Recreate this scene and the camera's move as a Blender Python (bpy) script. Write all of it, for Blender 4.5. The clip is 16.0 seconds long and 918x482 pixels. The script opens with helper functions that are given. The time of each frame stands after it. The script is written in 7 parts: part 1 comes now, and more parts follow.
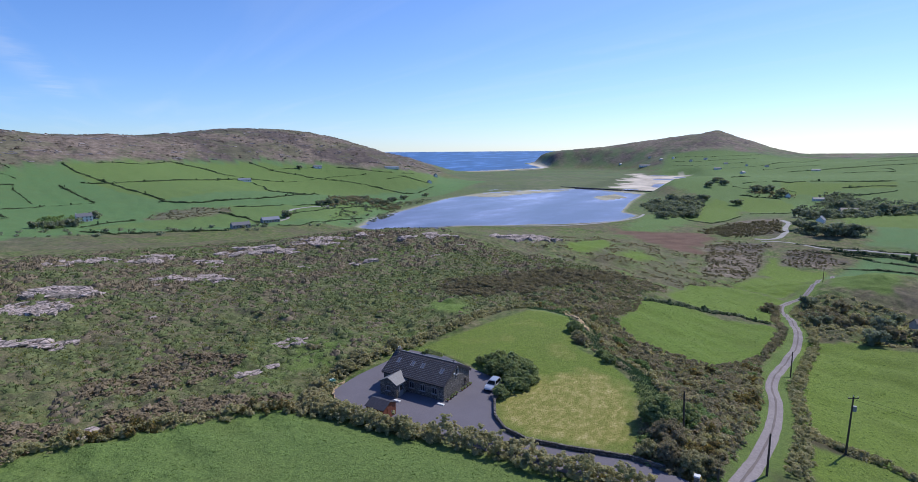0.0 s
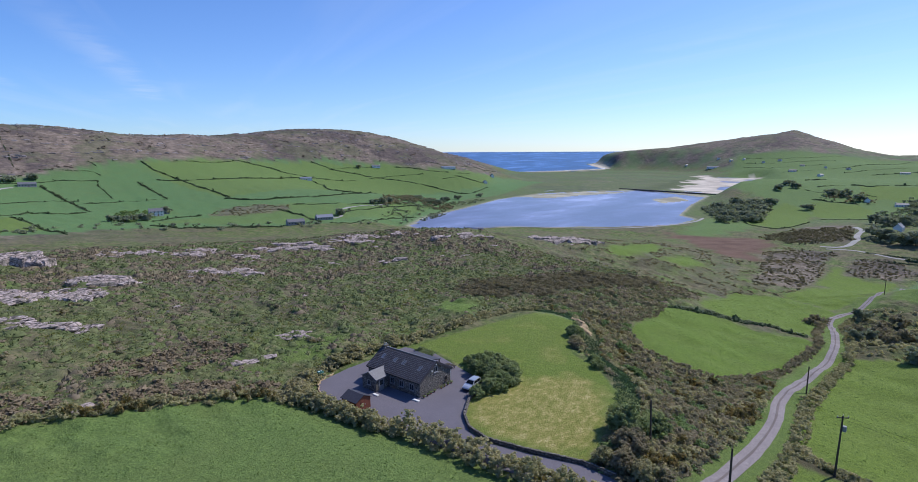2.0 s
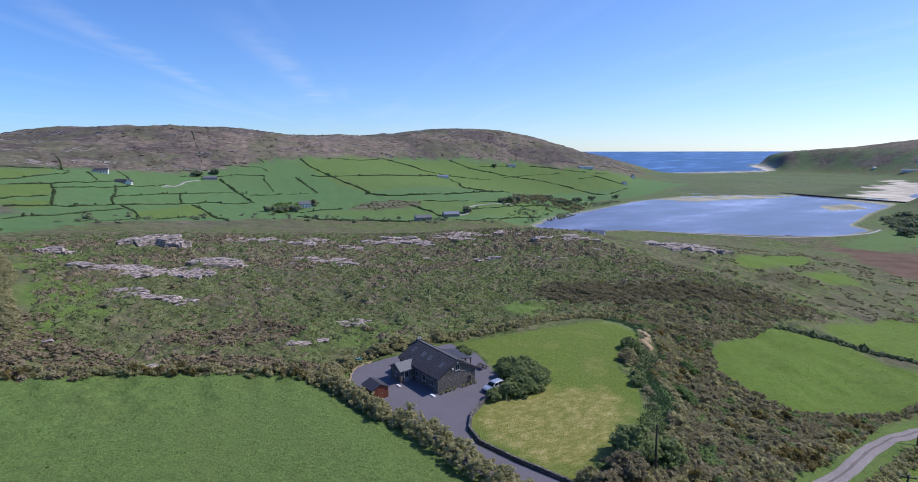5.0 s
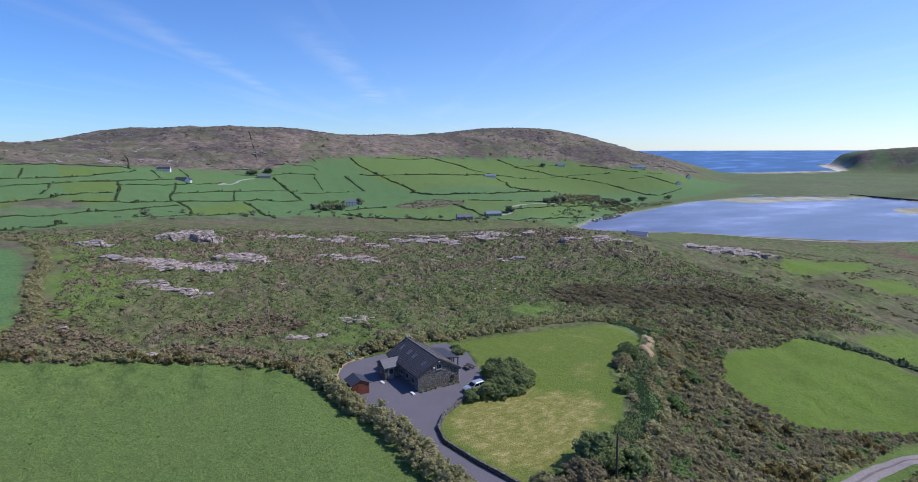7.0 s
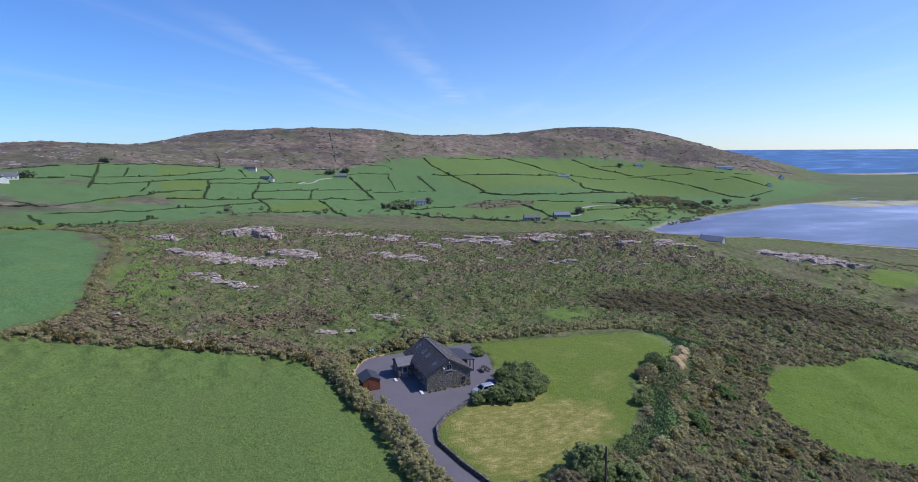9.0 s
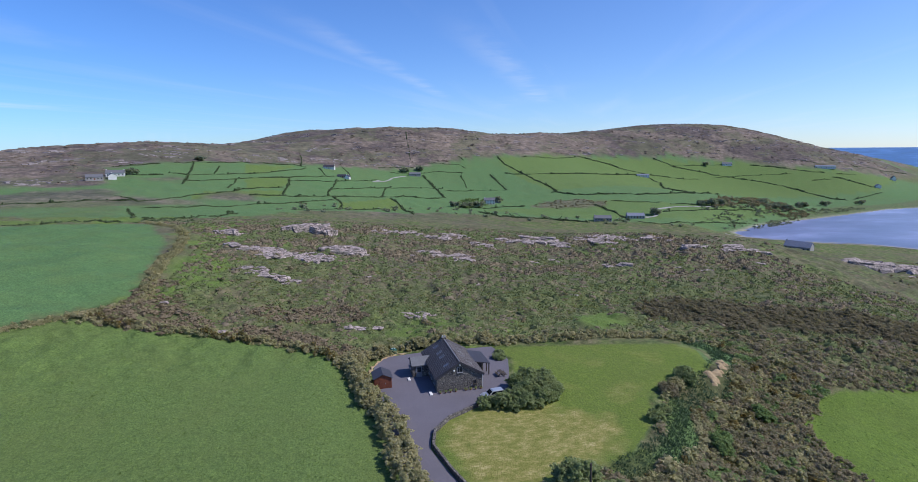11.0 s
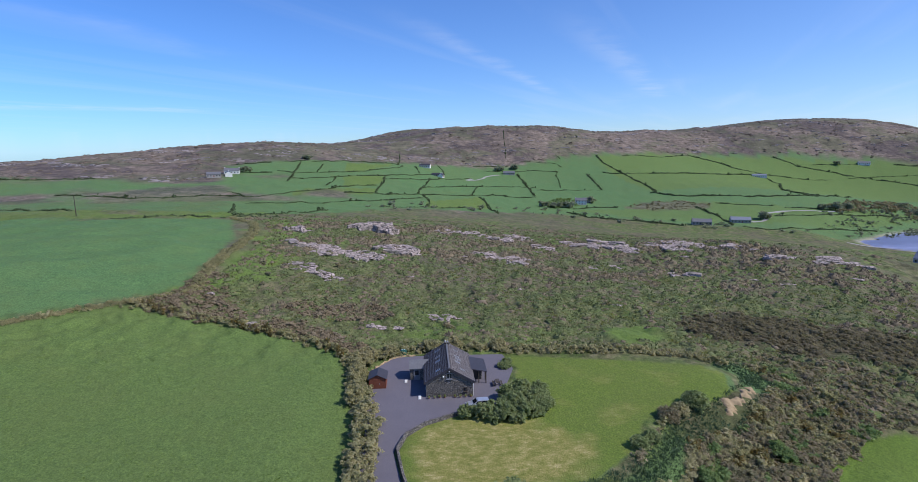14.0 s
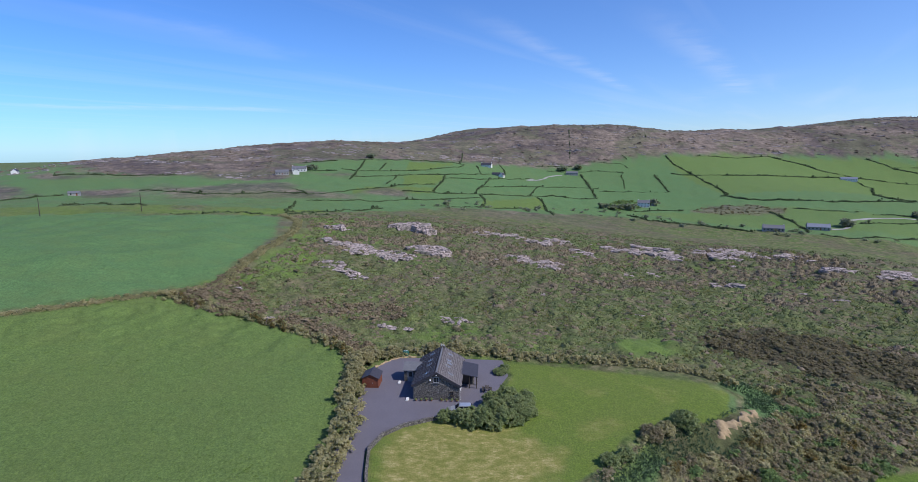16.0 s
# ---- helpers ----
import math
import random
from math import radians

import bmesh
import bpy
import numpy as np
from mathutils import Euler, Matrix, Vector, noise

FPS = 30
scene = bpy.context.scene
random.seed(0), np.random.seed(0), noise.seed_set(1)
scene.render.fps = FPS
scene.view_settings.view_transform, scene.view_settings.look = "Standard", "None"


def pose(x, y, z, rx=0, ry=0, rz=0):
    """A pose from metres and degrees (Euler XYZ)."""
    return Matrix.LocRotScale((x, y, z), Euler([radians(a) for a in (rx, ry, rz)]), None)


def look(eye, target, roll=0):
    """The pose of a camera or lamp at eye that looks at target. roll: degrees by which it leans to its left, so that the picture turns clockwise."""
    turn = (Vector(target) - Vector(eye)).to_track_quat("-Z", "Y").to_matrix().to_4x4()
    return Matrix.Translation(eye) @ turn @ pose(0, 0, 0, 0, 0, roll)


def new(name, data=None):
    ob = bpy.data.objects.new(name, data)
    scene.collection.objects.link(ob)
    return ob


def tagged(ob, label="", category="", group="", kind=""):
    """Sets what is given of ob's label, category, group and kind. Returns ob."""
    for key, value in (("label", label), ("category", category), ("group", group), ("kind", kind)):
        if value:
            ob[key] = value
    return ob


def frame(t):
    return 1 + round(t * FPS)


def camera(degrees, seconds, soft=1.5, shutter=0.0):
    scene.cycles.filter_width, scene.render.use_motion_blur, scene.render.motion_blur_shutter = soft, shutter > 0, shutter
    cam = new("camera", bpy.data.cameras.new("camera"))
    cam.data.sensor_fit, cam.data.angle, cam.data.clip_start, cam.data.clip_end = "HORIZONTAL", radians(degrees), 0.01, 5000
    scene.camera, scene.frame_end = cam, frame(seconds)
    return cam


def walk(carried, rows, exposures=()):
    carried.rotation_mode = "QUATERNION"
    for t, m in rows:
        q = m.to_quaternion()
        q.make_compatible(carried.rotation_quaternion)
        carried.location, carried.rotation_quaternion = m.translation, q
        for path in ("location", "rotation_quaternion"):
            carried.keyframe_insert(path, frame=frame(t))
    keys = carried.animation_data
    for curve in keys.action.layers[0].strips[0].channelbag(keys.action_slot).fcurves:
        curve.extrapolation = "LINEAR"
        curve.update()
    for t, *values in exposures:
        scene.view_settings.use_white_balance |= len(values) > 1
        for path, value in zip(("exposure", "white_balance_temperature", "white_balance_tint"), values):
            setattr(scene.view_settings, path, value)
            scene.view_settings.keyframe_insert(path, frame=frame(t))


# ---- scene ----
cam = camera(80.67, 16.0, soft=0.8)
# seconds, place in metres, turn in degrees
ROWS = [
    (0, 4.40, 0.35, 42.47, 80.58, 0.46, 31.51),
    (0.5, 7.52, 1.80, 42.55, 80.61, 0.44, 33.37),
    (1, 10.59, 3.31, 42.70, 80.59, 0.43, 34.85),
    (1.5, 13.47, 4.95, 42.87, 80.55, 0.35, 36.28),
    (2, 16.37, 6.52, 42.85, 80.63, 0.27, 37.99),
    (2.5, 19.11, 8.38, 42.85, 80.69, 0.24, 40.20),
    (3, 21.68, 10.45, 42.92, 80.67, 0.19, 43.21),
    (3.5, 24.09, 12.86, 43.00, 80.59, 0.19, 46.28),
    (4, 26.18, 15.29, 42.91, 80.60, 0.15, 48.94),
    (6.5, 35.25, 27.56, 42.99, 80.51, 0.11, 57.31),
    (7, 36.84, 29.94, 43.02, 80.52, 0.13, 58.65),
    (7.5, 38.29, 32.34, 43.13, 80.53, 0.10, 60.46),
    (8, 39.59, 34.79, 43.21, 80.51, 0.09, 62.39),
    (8.5, 40.69, 37.30, 43.18, 80.50, 0.16, 64.59),
    (9, 41.63, 39.90, 43.15, 80.55, 0.30, 66.85),
    (11.5, 44.90, 53.62, 43.61, 80.39, 0.47, 77.15),
    (12, 45.57, 56.61, 43.79, 80.37, 0.58, 79.18),
    (12.5, 46.03, 59.71, 44.02, 80.34, 0.59, 81.49),
    (13, 46.36, 62.98, 44.24, 80.33, 0.63, 83.67),
    (13.5, 46.58, 66.26, 44.47, 80.32, 0.58, 84.95),
    (14, 46.77, 69.57, 44.72, 80.30, 0.57, 86.33),
    (14.5, 47.07, 72.96, 45.04, 80.29, 0.51, 87.99),
    (15, 47.39, 76.41, 45.41, 80.28, 0.42, 89.78),
    (15.5, 47.59, 79.76, 45.81, 80.24, 0.38, 91.36),
    (16, 47.72, 83.16, 46.22, 80.19, 0.29, 93.74),
]
walk(cam, [(t, pose(x, y, z, rx, ry, rz)) for t, x, y, z, rx, ry, rz in ROWS], [(0, 0.0, 6300, 12), (16, 0.0, 6300, 12)])

# ---- daylight ----
SUN_EL, SUN_AZ, CLOUD_TURN = 47.0, 20.0, 152.0  # azimuth from +y towards +x
world = bpy.data.worlds.new("daylight")
scene.world = world
world.use_nodes = True
wn, wl = world.node_tree.nodes, world.node_tree.links
wn.clear()
w_out = wn.new("ShaderNodeOutputWorld")
w_bg = wn.new("ShaderNodeBackground")
w_sky = wn.new("ShaderNodeTexSky")
w_sky.sky_type, w_sky.sun_disc = "NISHITA", False
w_sky.sun_elevation, w_sky.sun_rotation = radians(SUN_EL), radians(SUN_AZ)
w_sky.altitude, w_sky.air_density, w_sky.dust_density, w_sky.ozone_density = 40, 1.0, 0.05, 3.0
w_bg.inputs["Strength"].default_value = 0.12
# thin streaks of high cloud on a level sheet far above
w_geo = wn.new("ShaderNodeTexCoord")
w_sep = wn.new("ShaderNodeSeparateXYZ")
w_up = wn.new("ShaderNodeMath")
w_up.operation = "MAXIMUM"
w_up.inputs[1].default_value = 0.03
w_comb = wn.new("ShaderNodeCombineXYZ")
w_map = wn.new("ShaderNodeMapping")
w_map.vector_type = "TEXTURE"
w_map.inputs["Rotation"].default_value = (0, 0, radians(CLOUD_TURN))
w_map.inputs["Scale"].default_value = (9.0, 1.1, 1.0)
w_map.inputs["Location"].default_value = (0.0, 0.35, 0.0)
w_noise = wn.new("ShaderNodeTexNoise")
w_noise.inputs["Scale"].default_value, w_noise.inputs["Detail"].default_value, w_noise.inputs["Distortion"].default_value = 1.0, 4, 0.6
w_ramp = wn.new("ShaderNodeValToRGB")
w_ramp.color_ramp.elements[0].position, w_ramp.color_ramp.elements[1].position = 0.50, 0.80
w_ramp.color_ramp.elements[1].color = (0.12, 0.12, 0.12, 1)
w_mix = wn.new("ShaderNodeMixRGB")
w_mix.inputs["Color2"].default_value = (7.0, 7.4, 8.0, 1)
wl.new(w_geo.outputs["Generated"], w_sep.inputs["Vector"])
wl.new(w_sep.outputs["Z"], w_up.inputs[0])
for axis in "XY":
    w_div = wn.new("ShaderNodeMath")
    w_div.operation = "DIVIDE"
    wl.new(w_sep.outputs[axis], w_div.inputs[0])
    wl.new(w_up.outputs[0], w_div.inputs[1])
    wl.new(w_div.outputs[0], w_comb.inputs[axis])
wl.new(w_comb.outputs["Vector"], w_map.inputs["Vector"])
wl.new(w_map.outputs["Vector"], w_noise.inputs["Vector"])
wl.new(w_noise.outputs["Fac"], w_ramp.inputs["Fac"])
# drawn-out wisps: start and end on the cloud sheet, half-width, strength
WISPS = (
    (-3.79, -0.45, -11.34, 2.87, 0.15, 0.26),
    (-3.75, 0.82, -12.02, 5.28, 0.20, 0.26),
    (-11.89, -12.04, -14.54, -4.45, 0.75, 0.34),
    (-3.72, -2.88, -6.46, -2.23, 0.30, 0.14),
    (-0.63, 5.06, -2.24, 5.92, 0.18, 0.14),
    (-13.42, 4.39, -7.32, 3.85, 0.40, 0.10),
)


def w_math(op, a, b=None):
    k = wn.new("ShaderNodeMath")
    k.operation = op
    for i, v in enumerate((a, b)):
        if isinstance(v, (int, float)):
            k.inputs[i].default_value = v
        elif v is not None:
            wl.new(v, k.inputs[i])
    return k.outputs[0]


def w_step(v, low, high):
    k = wn.new("ShaderNodeMapRange")
    k.interpolation_type = "SMOOTHSTEP"
    k.inputs["From Min"].default_value, k.inputs["From Max"].default_value = low, high
    wl.new(v, k.inputs["Value"])
    return k.outputs["Result"]


w_fray = wn.new("ShaderNodeTexNoise")
w_fray.inputs["Scale"].default_value, w_fray.inputs["Detail"].default_value, w_fray.inputs["Roughness"].default_value = 1.6, 5, 0.6
wl.new(w_comb.outputs["Vector"], w_fray.inputs["Vector"])
w_total = w_ramp.outputs["Color"]
for ax, ay, bx, by, half, much in WISPS:
    length = math.hypot(bx - ax, by - ay)
    w_from = wn.new("ShaderNodeVectorMath")
    w_from.operation = "SUBTRACT"
    w_from.inputs[1].default_value = (ax, ay, 0)
    wl.new(w_comb.outputs["Vector"], w_from.inputs[0])
    ends = []
    for d in (((bx - ax) / length ** 2, (by - ay) / length ** 2, 0), (-(by - ay) / length / half, (bx - ax) / length / half, 0)):
        k = wn.new("ShaderNodeVectorMath")
        k.operation = "DOT_PRODUCT"
        k.inputs[1].default_value = d
        wl.new(w_from.outputs["Vector"], k.inputs[0])
        ends.append(k.outputs["Value"])
    off = w_math("ABSOLUTE", w_math("ADD", ends[1], w_math("MULTIPLY", w_math("SUBTRACT", w_fray.outputs["Fac"], 0.5), 2.2)))
    body = w_math("MULTIPLY", w_step(off, 1.7, 0.0), w_math("MULTIPLY", w_step(ends[0], 0.0, 0.25), w_step(ends[0], 1.0, 0.75)))
    body = w_math("MULTIPLY", body, w_math("MULTIPLY", w_step(w_fray.outputs["Fac"], 0.15, 0.8), 0.7 * much))
    w_total = w_math("ADD", w_total, body)
wl.new(w_total, w_mix.inputs["Fac"])
w_deep = wn.new("ShaderNodeMixRGB")
w_deep.blend_type = "MULTIPLY"
w_deep.inputs["Fac"].default_value = 1.0
w_deep.inputs["Color2"].default_value = (0.74, 0.93, 1.22, 1)
# the blue deepens away from the sun's quarter
w_dot = wn.new("ShaderNodeVectorMath")
w_dot.operation = "DOT_PRODUCT"
w_dot.inputs[1].default_value = (math.sin(radians(SUN_AZ)), math.cos(radians(SUN_AZ)), 0.0)
w_side = wn.new("ShaderNodeMapRange")
w_side.inputs["From Min"].default_value, w_side.inputs["From Max"].default_value = -1.0, 1.0
w_hue = wn.new("ShaderNodeMixRGB")
w_hue.inputs["Color1"].default_value = (0.431, 0.77, 1.317, 1)
w_hue.inputs["Color2"].default_value = (0.86, 0.97, 1.26, 1)
wl.new(w_geo.outputs["Generated"], w_dot.inputs[0])
wl.new(w_dot.outputs["Value"], w_side.inputs["Value"])
wl.new(w_side.outputs["Result"], w_hue.inputs["Fac"])
wl.new(w_hue.outputs["Color"], w_deep.inputs["Color2"])
wl.new(w_sky.outputs["Color"], w_deep.inputs["Color1"])
wl.new(w_deep.outputs["Color"], w_mix.inputs["Color1"])
wl.new(w_mix.outputs["Color"], w_bg.inputs["Color"])
wl.new(w_bg.outputs["Background"], w_out.inputs["Surface"])

sun_data = bpy.data.lights.new("sun", "SUN")
sun_data.energy, sun_data.angle, sun_data.color = 4.05, radians(0.53), (1.0, 0.95, 0.88)
sun = new("sun", sun_data)
sun_way = Vector((math.sin(radians(SUN_AZ)) * math.cos(radians(SUN_EL)), math.cos(radians(SUN_AZ)) * math.cos(radians(SUN_EL)), math.sin(radians(SUN_EL))))
sun.matrix_world = look(sun_way * 400, (0, 0, 0))

# ---- materials ----
def shader(name, rough=0.9, metal=0.0):
    m = bpy.data.materials.new(name)
    m.use_nodes = True
    b = m.node_tree.nodes["Principled BSDF"]
    b.inputs["Roughness"].default_value, b.inputs["Metallic"].default_value = rough, metal
    return m, m.node_tree.nodes, m.node_tree.links, b


def noise_node(n, l, scale, detail=4, rough=0.6, stretch=None):
    tc = n.new("ShaderNodeTexCoord")
    t = n.new("ShaderNodeTexNoise")
    t.inputs["Scale"].default_value, t.inputs["Detail"].default_value, t.inputs["Roughness"].default_value = scale, detail, rough
    if stretch:
        mp = n.new("ShaderNodeMapping")
        mp.inputs["Scale"].default_value = stretch
        l.new(tc.outputs["Object"], mp.inputs["Vector"])
        l.new(mp.outputs["Vector"], t.inputs["Vector"])
    else:
        l.new(tc.outputs["Object"], t.inputs["Vector"])
    return t.outputs["Fac"]


def ramp_node(n, l, fac, stops):
    r = n.new("ShaderNodeValToRGB")
    e = r.color_ramp.elements
    while len(e) < len(stops):
        e.new(0.5)
    for i, (p, c) in enumerate(stops):
        e[i].position, e[i].color = p, (*c, 1)
    l.new(fac, r.inputs["Fac"])
    return r.outputs["Color"]


def mix_node(n, l, fac, a, b, blend="MIX"):
    m = n.new("ShaderNodeMixRGB")
    m.blend_type = blend
    for key, v in (("Fac", fac), ("Color1", a), ("Color2", b)):
        if isinstance(v, (int, float)):
            m.inputs[key].default_value = v
        elif isinstance(v, tuple):
            m.inputs[key].default_value = (*v, 1)
        else:
            l.new(v, m.inputs[key])
    return m.outputs["Color"]


def bump_node(n, l, b, height, strength, distance):
    k = n.new("ShaderNodeBump")
    k.inputs["Strength"].default_value, k.inputs["Distance"].default_value = strength, distance
    l.new(height, k.inputs["Height"])
    l.new(k.outputs["Normal"], b.inputs["Normal"])


def two_scale(name, dark, light, fine, coarse, rough=0.9, bump=0.3, depth=0.02, metal=0.0, speck=None):
    """A surface with grain at one scale and stains at another."""
    m, n, l, b = shader(name, rough, metal)
    f = noise_node(n, l, fine, 5, 0.65)
    c = noise_node(n, l, coarse, 3, 0.5)
    col = ramp_node(n, l, f, [(0.3, dark), (0.7, light)])
    mid = tuple((x + y) * 0.42 for x, y in zip(dark, light))
    col = mix_node(n, l, ramp_node(n, l, c, [(0.4, (0, 0, 0)), (0.7, (0.6, 0.6, 0.6))]), col, mid)
    if speck:
        s = noise_node(n, l, fine * 3.3, 2, 0.5)
        col = mix_node(n, l, ramp_node(n, l, s, [(0.62, (0, 0, 0)), (0.7, (1, 1, 1))]), col, speck)
    l.new(col, b.inputs["Base Color"])
    if bump:
        bump_node(n, l, b, f, bump, depth)
    return m


def leafy(name, colours, rough=0.75, tint=0.5, thin=0.5):
    """Foliage: each leaf clump takes its own shade, with a slow change over the ground; light passes through the leaves."""
    m, n, l, b = shader(name, rough)
    g = n.new("ShaderNodeNewGeometry")
    steps = [(i / max(1, len(colours) - 1), c) for i, c in enumerate(colours)]
    col = ramp_node(n, l, g.outputs["Random Per Island"], steps)
    big = noise_node(n, l, 0.32, 4, 0.65)
    col2 = ramp_node(n, l, big, [(0.3, colours[0]), (0.5, colours[len(colours) // 2]), (0.7, colours[-1])])
    col = mix_node(n, l, tint, col, col2)
    l.new(col, b.inputs["Base Color"])
    b.inputs["Specular IOR Level"].default_value = 0.2
    t = n.new("ShaderNodeBsdfTranslucent")
    l.new(mix_node(n, l, 1.0, col, (1.15, 1.2, 0.8), "MULTIPLY"), t.inputs["Color"])
    mx = n.new("ShaderNodeMixShader")
    mx.inputs["Fac"].default_value = thin
    l.new(b.outputs["BSDF"], mx.inputs[1])
    l.new(t.outputs["BSDF"], mx.inputs[2])
    l.new(mx.outputs["Shader"], n["Material Output"].inputs["Surface"])
    return m


def ground_surface():
    """Grass, moor, scrub, sand and hill, told apart by what grows where."""
    m, n, l, b = shader("countryside", 0.95)
    b.inputs["Specular IOR Level"].default_value = 0.15
    a1, a2 = n.new("ShaderNodeAttribute"), n.new("ShaderNodeAttribute")
    a1.attribute_name, a2.attribute_name = "cover", "cover_more"
    s1, s2 = n.new("ShaderNodeSeparateColor"), n.new("ShaderNodeSeparateColor")
    l.new(a1.outputs["Color"], s1.inputs["Color"])
    l.new(a2.outputs["Color"], s2.inputs["Color"])
    grain, tuft, patch, wide = noise_node(n, l, 3.0, 6, 0.75), noise_node(n, l, 0.55, 6, 0.7), noise_node(n, l, 0.11, 5, 0.62), noise_node(n, l, 0.018, 4, 0.6)
    # moor: dead grass, heather and green flushes
    moor = ramp_node(n, l, tuft, [(0.36, (0.062, 0.068, 0.030)), (0.46, (0.112, 0.124, 0.050)), (0.54, (0.160, 0.160, 0.076)), (0.66, (0.25, 0.210, 0.130))])
    green = ramp_node(n, l, tuft, [(0.38, (0.050, 0.090, 0.020)), (0.62, (0.140, 0.205, 0.050))])
    moor = mix_node(n, l, ramp_node(n, l, patch, [(0.44, (0, 0, 0)), (0.57, (0.85, 0.85, 0.85))]), moor, green)
    moor = mix_node(n, l, ramp_node(n, l, wide, [(0.44, (0, 0, 0)), (0.62, (0.6, 0.6, 0.6))]), moor, (0.140, 0.112, 0.078))
    # hill: heather brown with pale rock in bands along the slope
    hill_n = noise_node(n, l, 0.11, 10, 0.9, (0.7, 0.7, 5.0))
    hill = ramp_node(n, l, hill_n, [(0.38, (0.070, 0.058, 0.048)), (0.46, (0.142, 0.114, 0.090)), (0.53, (0.206, 0.164, 0.130)), (0.60, (0.268, 0.216, 0.182)), (0.70, (0.450, 0.385, 0.350))])
    hill = mix_node(n, l, ramp_node(n, l, noise_node(n, l, 0.007, 6, 0.7), [(0.48, (0, 0, 0)), (0.53, (0.6, 0.6, 0.6))]), hill, (0.074, 0.060, 0.062))
    hill = mix_node(n, l, ramp_node(n, l, noise_node(n, l, 0.012, 7, 0.72), [(0.48, (0, 0, 0)), (0.55, (0.6, 0.6, 0.6))]), hill, (0.118, 0.124, 0.068))
    hill = mix_node(n, l, 0.8, hill, ramp_node(n, l, noise_node(n, l, 0.05, 9, 0.85), [(0.38, (0.5, 0.5, 0.54)), (0.5, (1.0, 1.0, 1.0)), (0.62, (1.5, 1.45, 1.42))]), "MULTIPLY")
    moor = mix_node(n, l, 0.8, moor, ramp_node(n, l, noise_node(n, l, 0.24, 7, 0.75), [(0.36, (0.5, 0.52, 0.55)), (0.5, (1.0, 1.0, 1.0)), (0.64, (1.5, 1.42, 1.35))]), "MULTIPLY")
    # pasture; low tints are paler and bluer, haze over far fields put into colour
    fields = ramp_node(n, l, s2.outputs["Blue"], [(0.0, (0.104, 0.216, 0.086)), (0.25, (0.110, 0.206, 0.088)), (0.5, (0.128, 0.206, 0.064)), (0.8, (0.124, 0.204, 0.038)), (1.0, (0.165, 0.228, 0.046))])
    fields = mix_node(n, l, 0.85, fields, ramp_node(n, l, grain, [(0.28, (0.35, 0.40, 0.35)), (0.5, (0.95, 0.95, 0.9)), (0.72, (1.55, 1.45, 1.25))]), "MULTIPLY")
    fields = mix_node(n, l, 0.5, fields, ramp_node(n, l, noise_node(n, l, 0.9, 5, 0.7), [(0.3, (0.6, 0.62, 0.6)), (0.7, (1.3, 1.25, 1.1))]), "MULTIPLY")
    fields = mix_node(n, l, ramp_node(n, l, patch, [(0.42, (0, 0, 0)), (0.75, (0.30, 0.30, 0.30))]), fields, (0.140, 0.170, 0.055))
    fields = mix_node(n, l, 1.0, fields, (1.05, 0.99, 1.0), "MULTIPLY")
    col = mix_node(n, l, s1.outputs["Green"], moor, hill)
    scrub = ramp_node(n, l, tuft, [(0.3, (0.045, 0.045, 0.024)), (0.7, (0.125, 0.108, 0.062))])
    col = mix_node(n, l, s1.outputs["Blue"], col, scrub)
    col = mix_node(n, l, s1.outputs["Red"], col, fields)
    dry = ramp_node(n, l, noise_node(n, l, 1.0, 9, 0.84, (1.0, 0.55, 1.0)), [(0.38, (0.175, 0.195, 0.042)), (0.47, (0.25, 0.240, 0.065)), (0.54, (0.34, 0.295, 0.10)), (0.64, (0.55, 0.45, 0.22))])
    col = mix_node(n, l, s2.outputs["Red"], col, dry)
    sand = ramp_node(n, l, noise_node(n, l, 0.02, 5, 0.6), [(0.35, (0.36, 0.31, 0.25)), (0.62, (0.66, 0.59, 0.49))])
    col = mix_node(n, l, s2.outputs["Green"], col, sand)
    soil = ramp_node(n, l, noise_node(n, l, 0.05, 5, 0.6), [(0.3, (0.11, 0.065, 0.045)), (0.7, (0.19, 0.12, 0.085))])
    col = mix_node(n, l, a1.outputs["Alpha"], col, soil)
    l.new(col, b.inputs["Base Color"])
    add = n.new("ShaderNodeMath")
    add.operation = "ADD"
    l.new(grain, add.inputs[0])
    l.new(tuft, add.inputs[1])
    bump_node(n, l, b, add.outputs[0], 0.8, 0.35)
    return m


def water_surface(name, colour, rough, size, strength):
    m, n, l, b = shader(name, rough)
    b.inputs["IOR"].default_value = 1.33
    shoal = noise_node(n, l, 0.012, 6, 0.65, (1.0, 0.45, 1.0))
    l.new(ramp_node(n, l, shoal, [(0.38, tuple(c * 0.7 for c in colour)), (0.5, colour), (0.56, tuple(min(1, c * 1.3 + 0.02) for c in colour)), (0.64, tuple(min(1, c * 1.7 + 0.10) for c in colour))]), b.inputs["Base Color"])
    bump_node(n, l, b, noise_node(n, l, size, 3, 0.6), strength, 0.3)
    return m


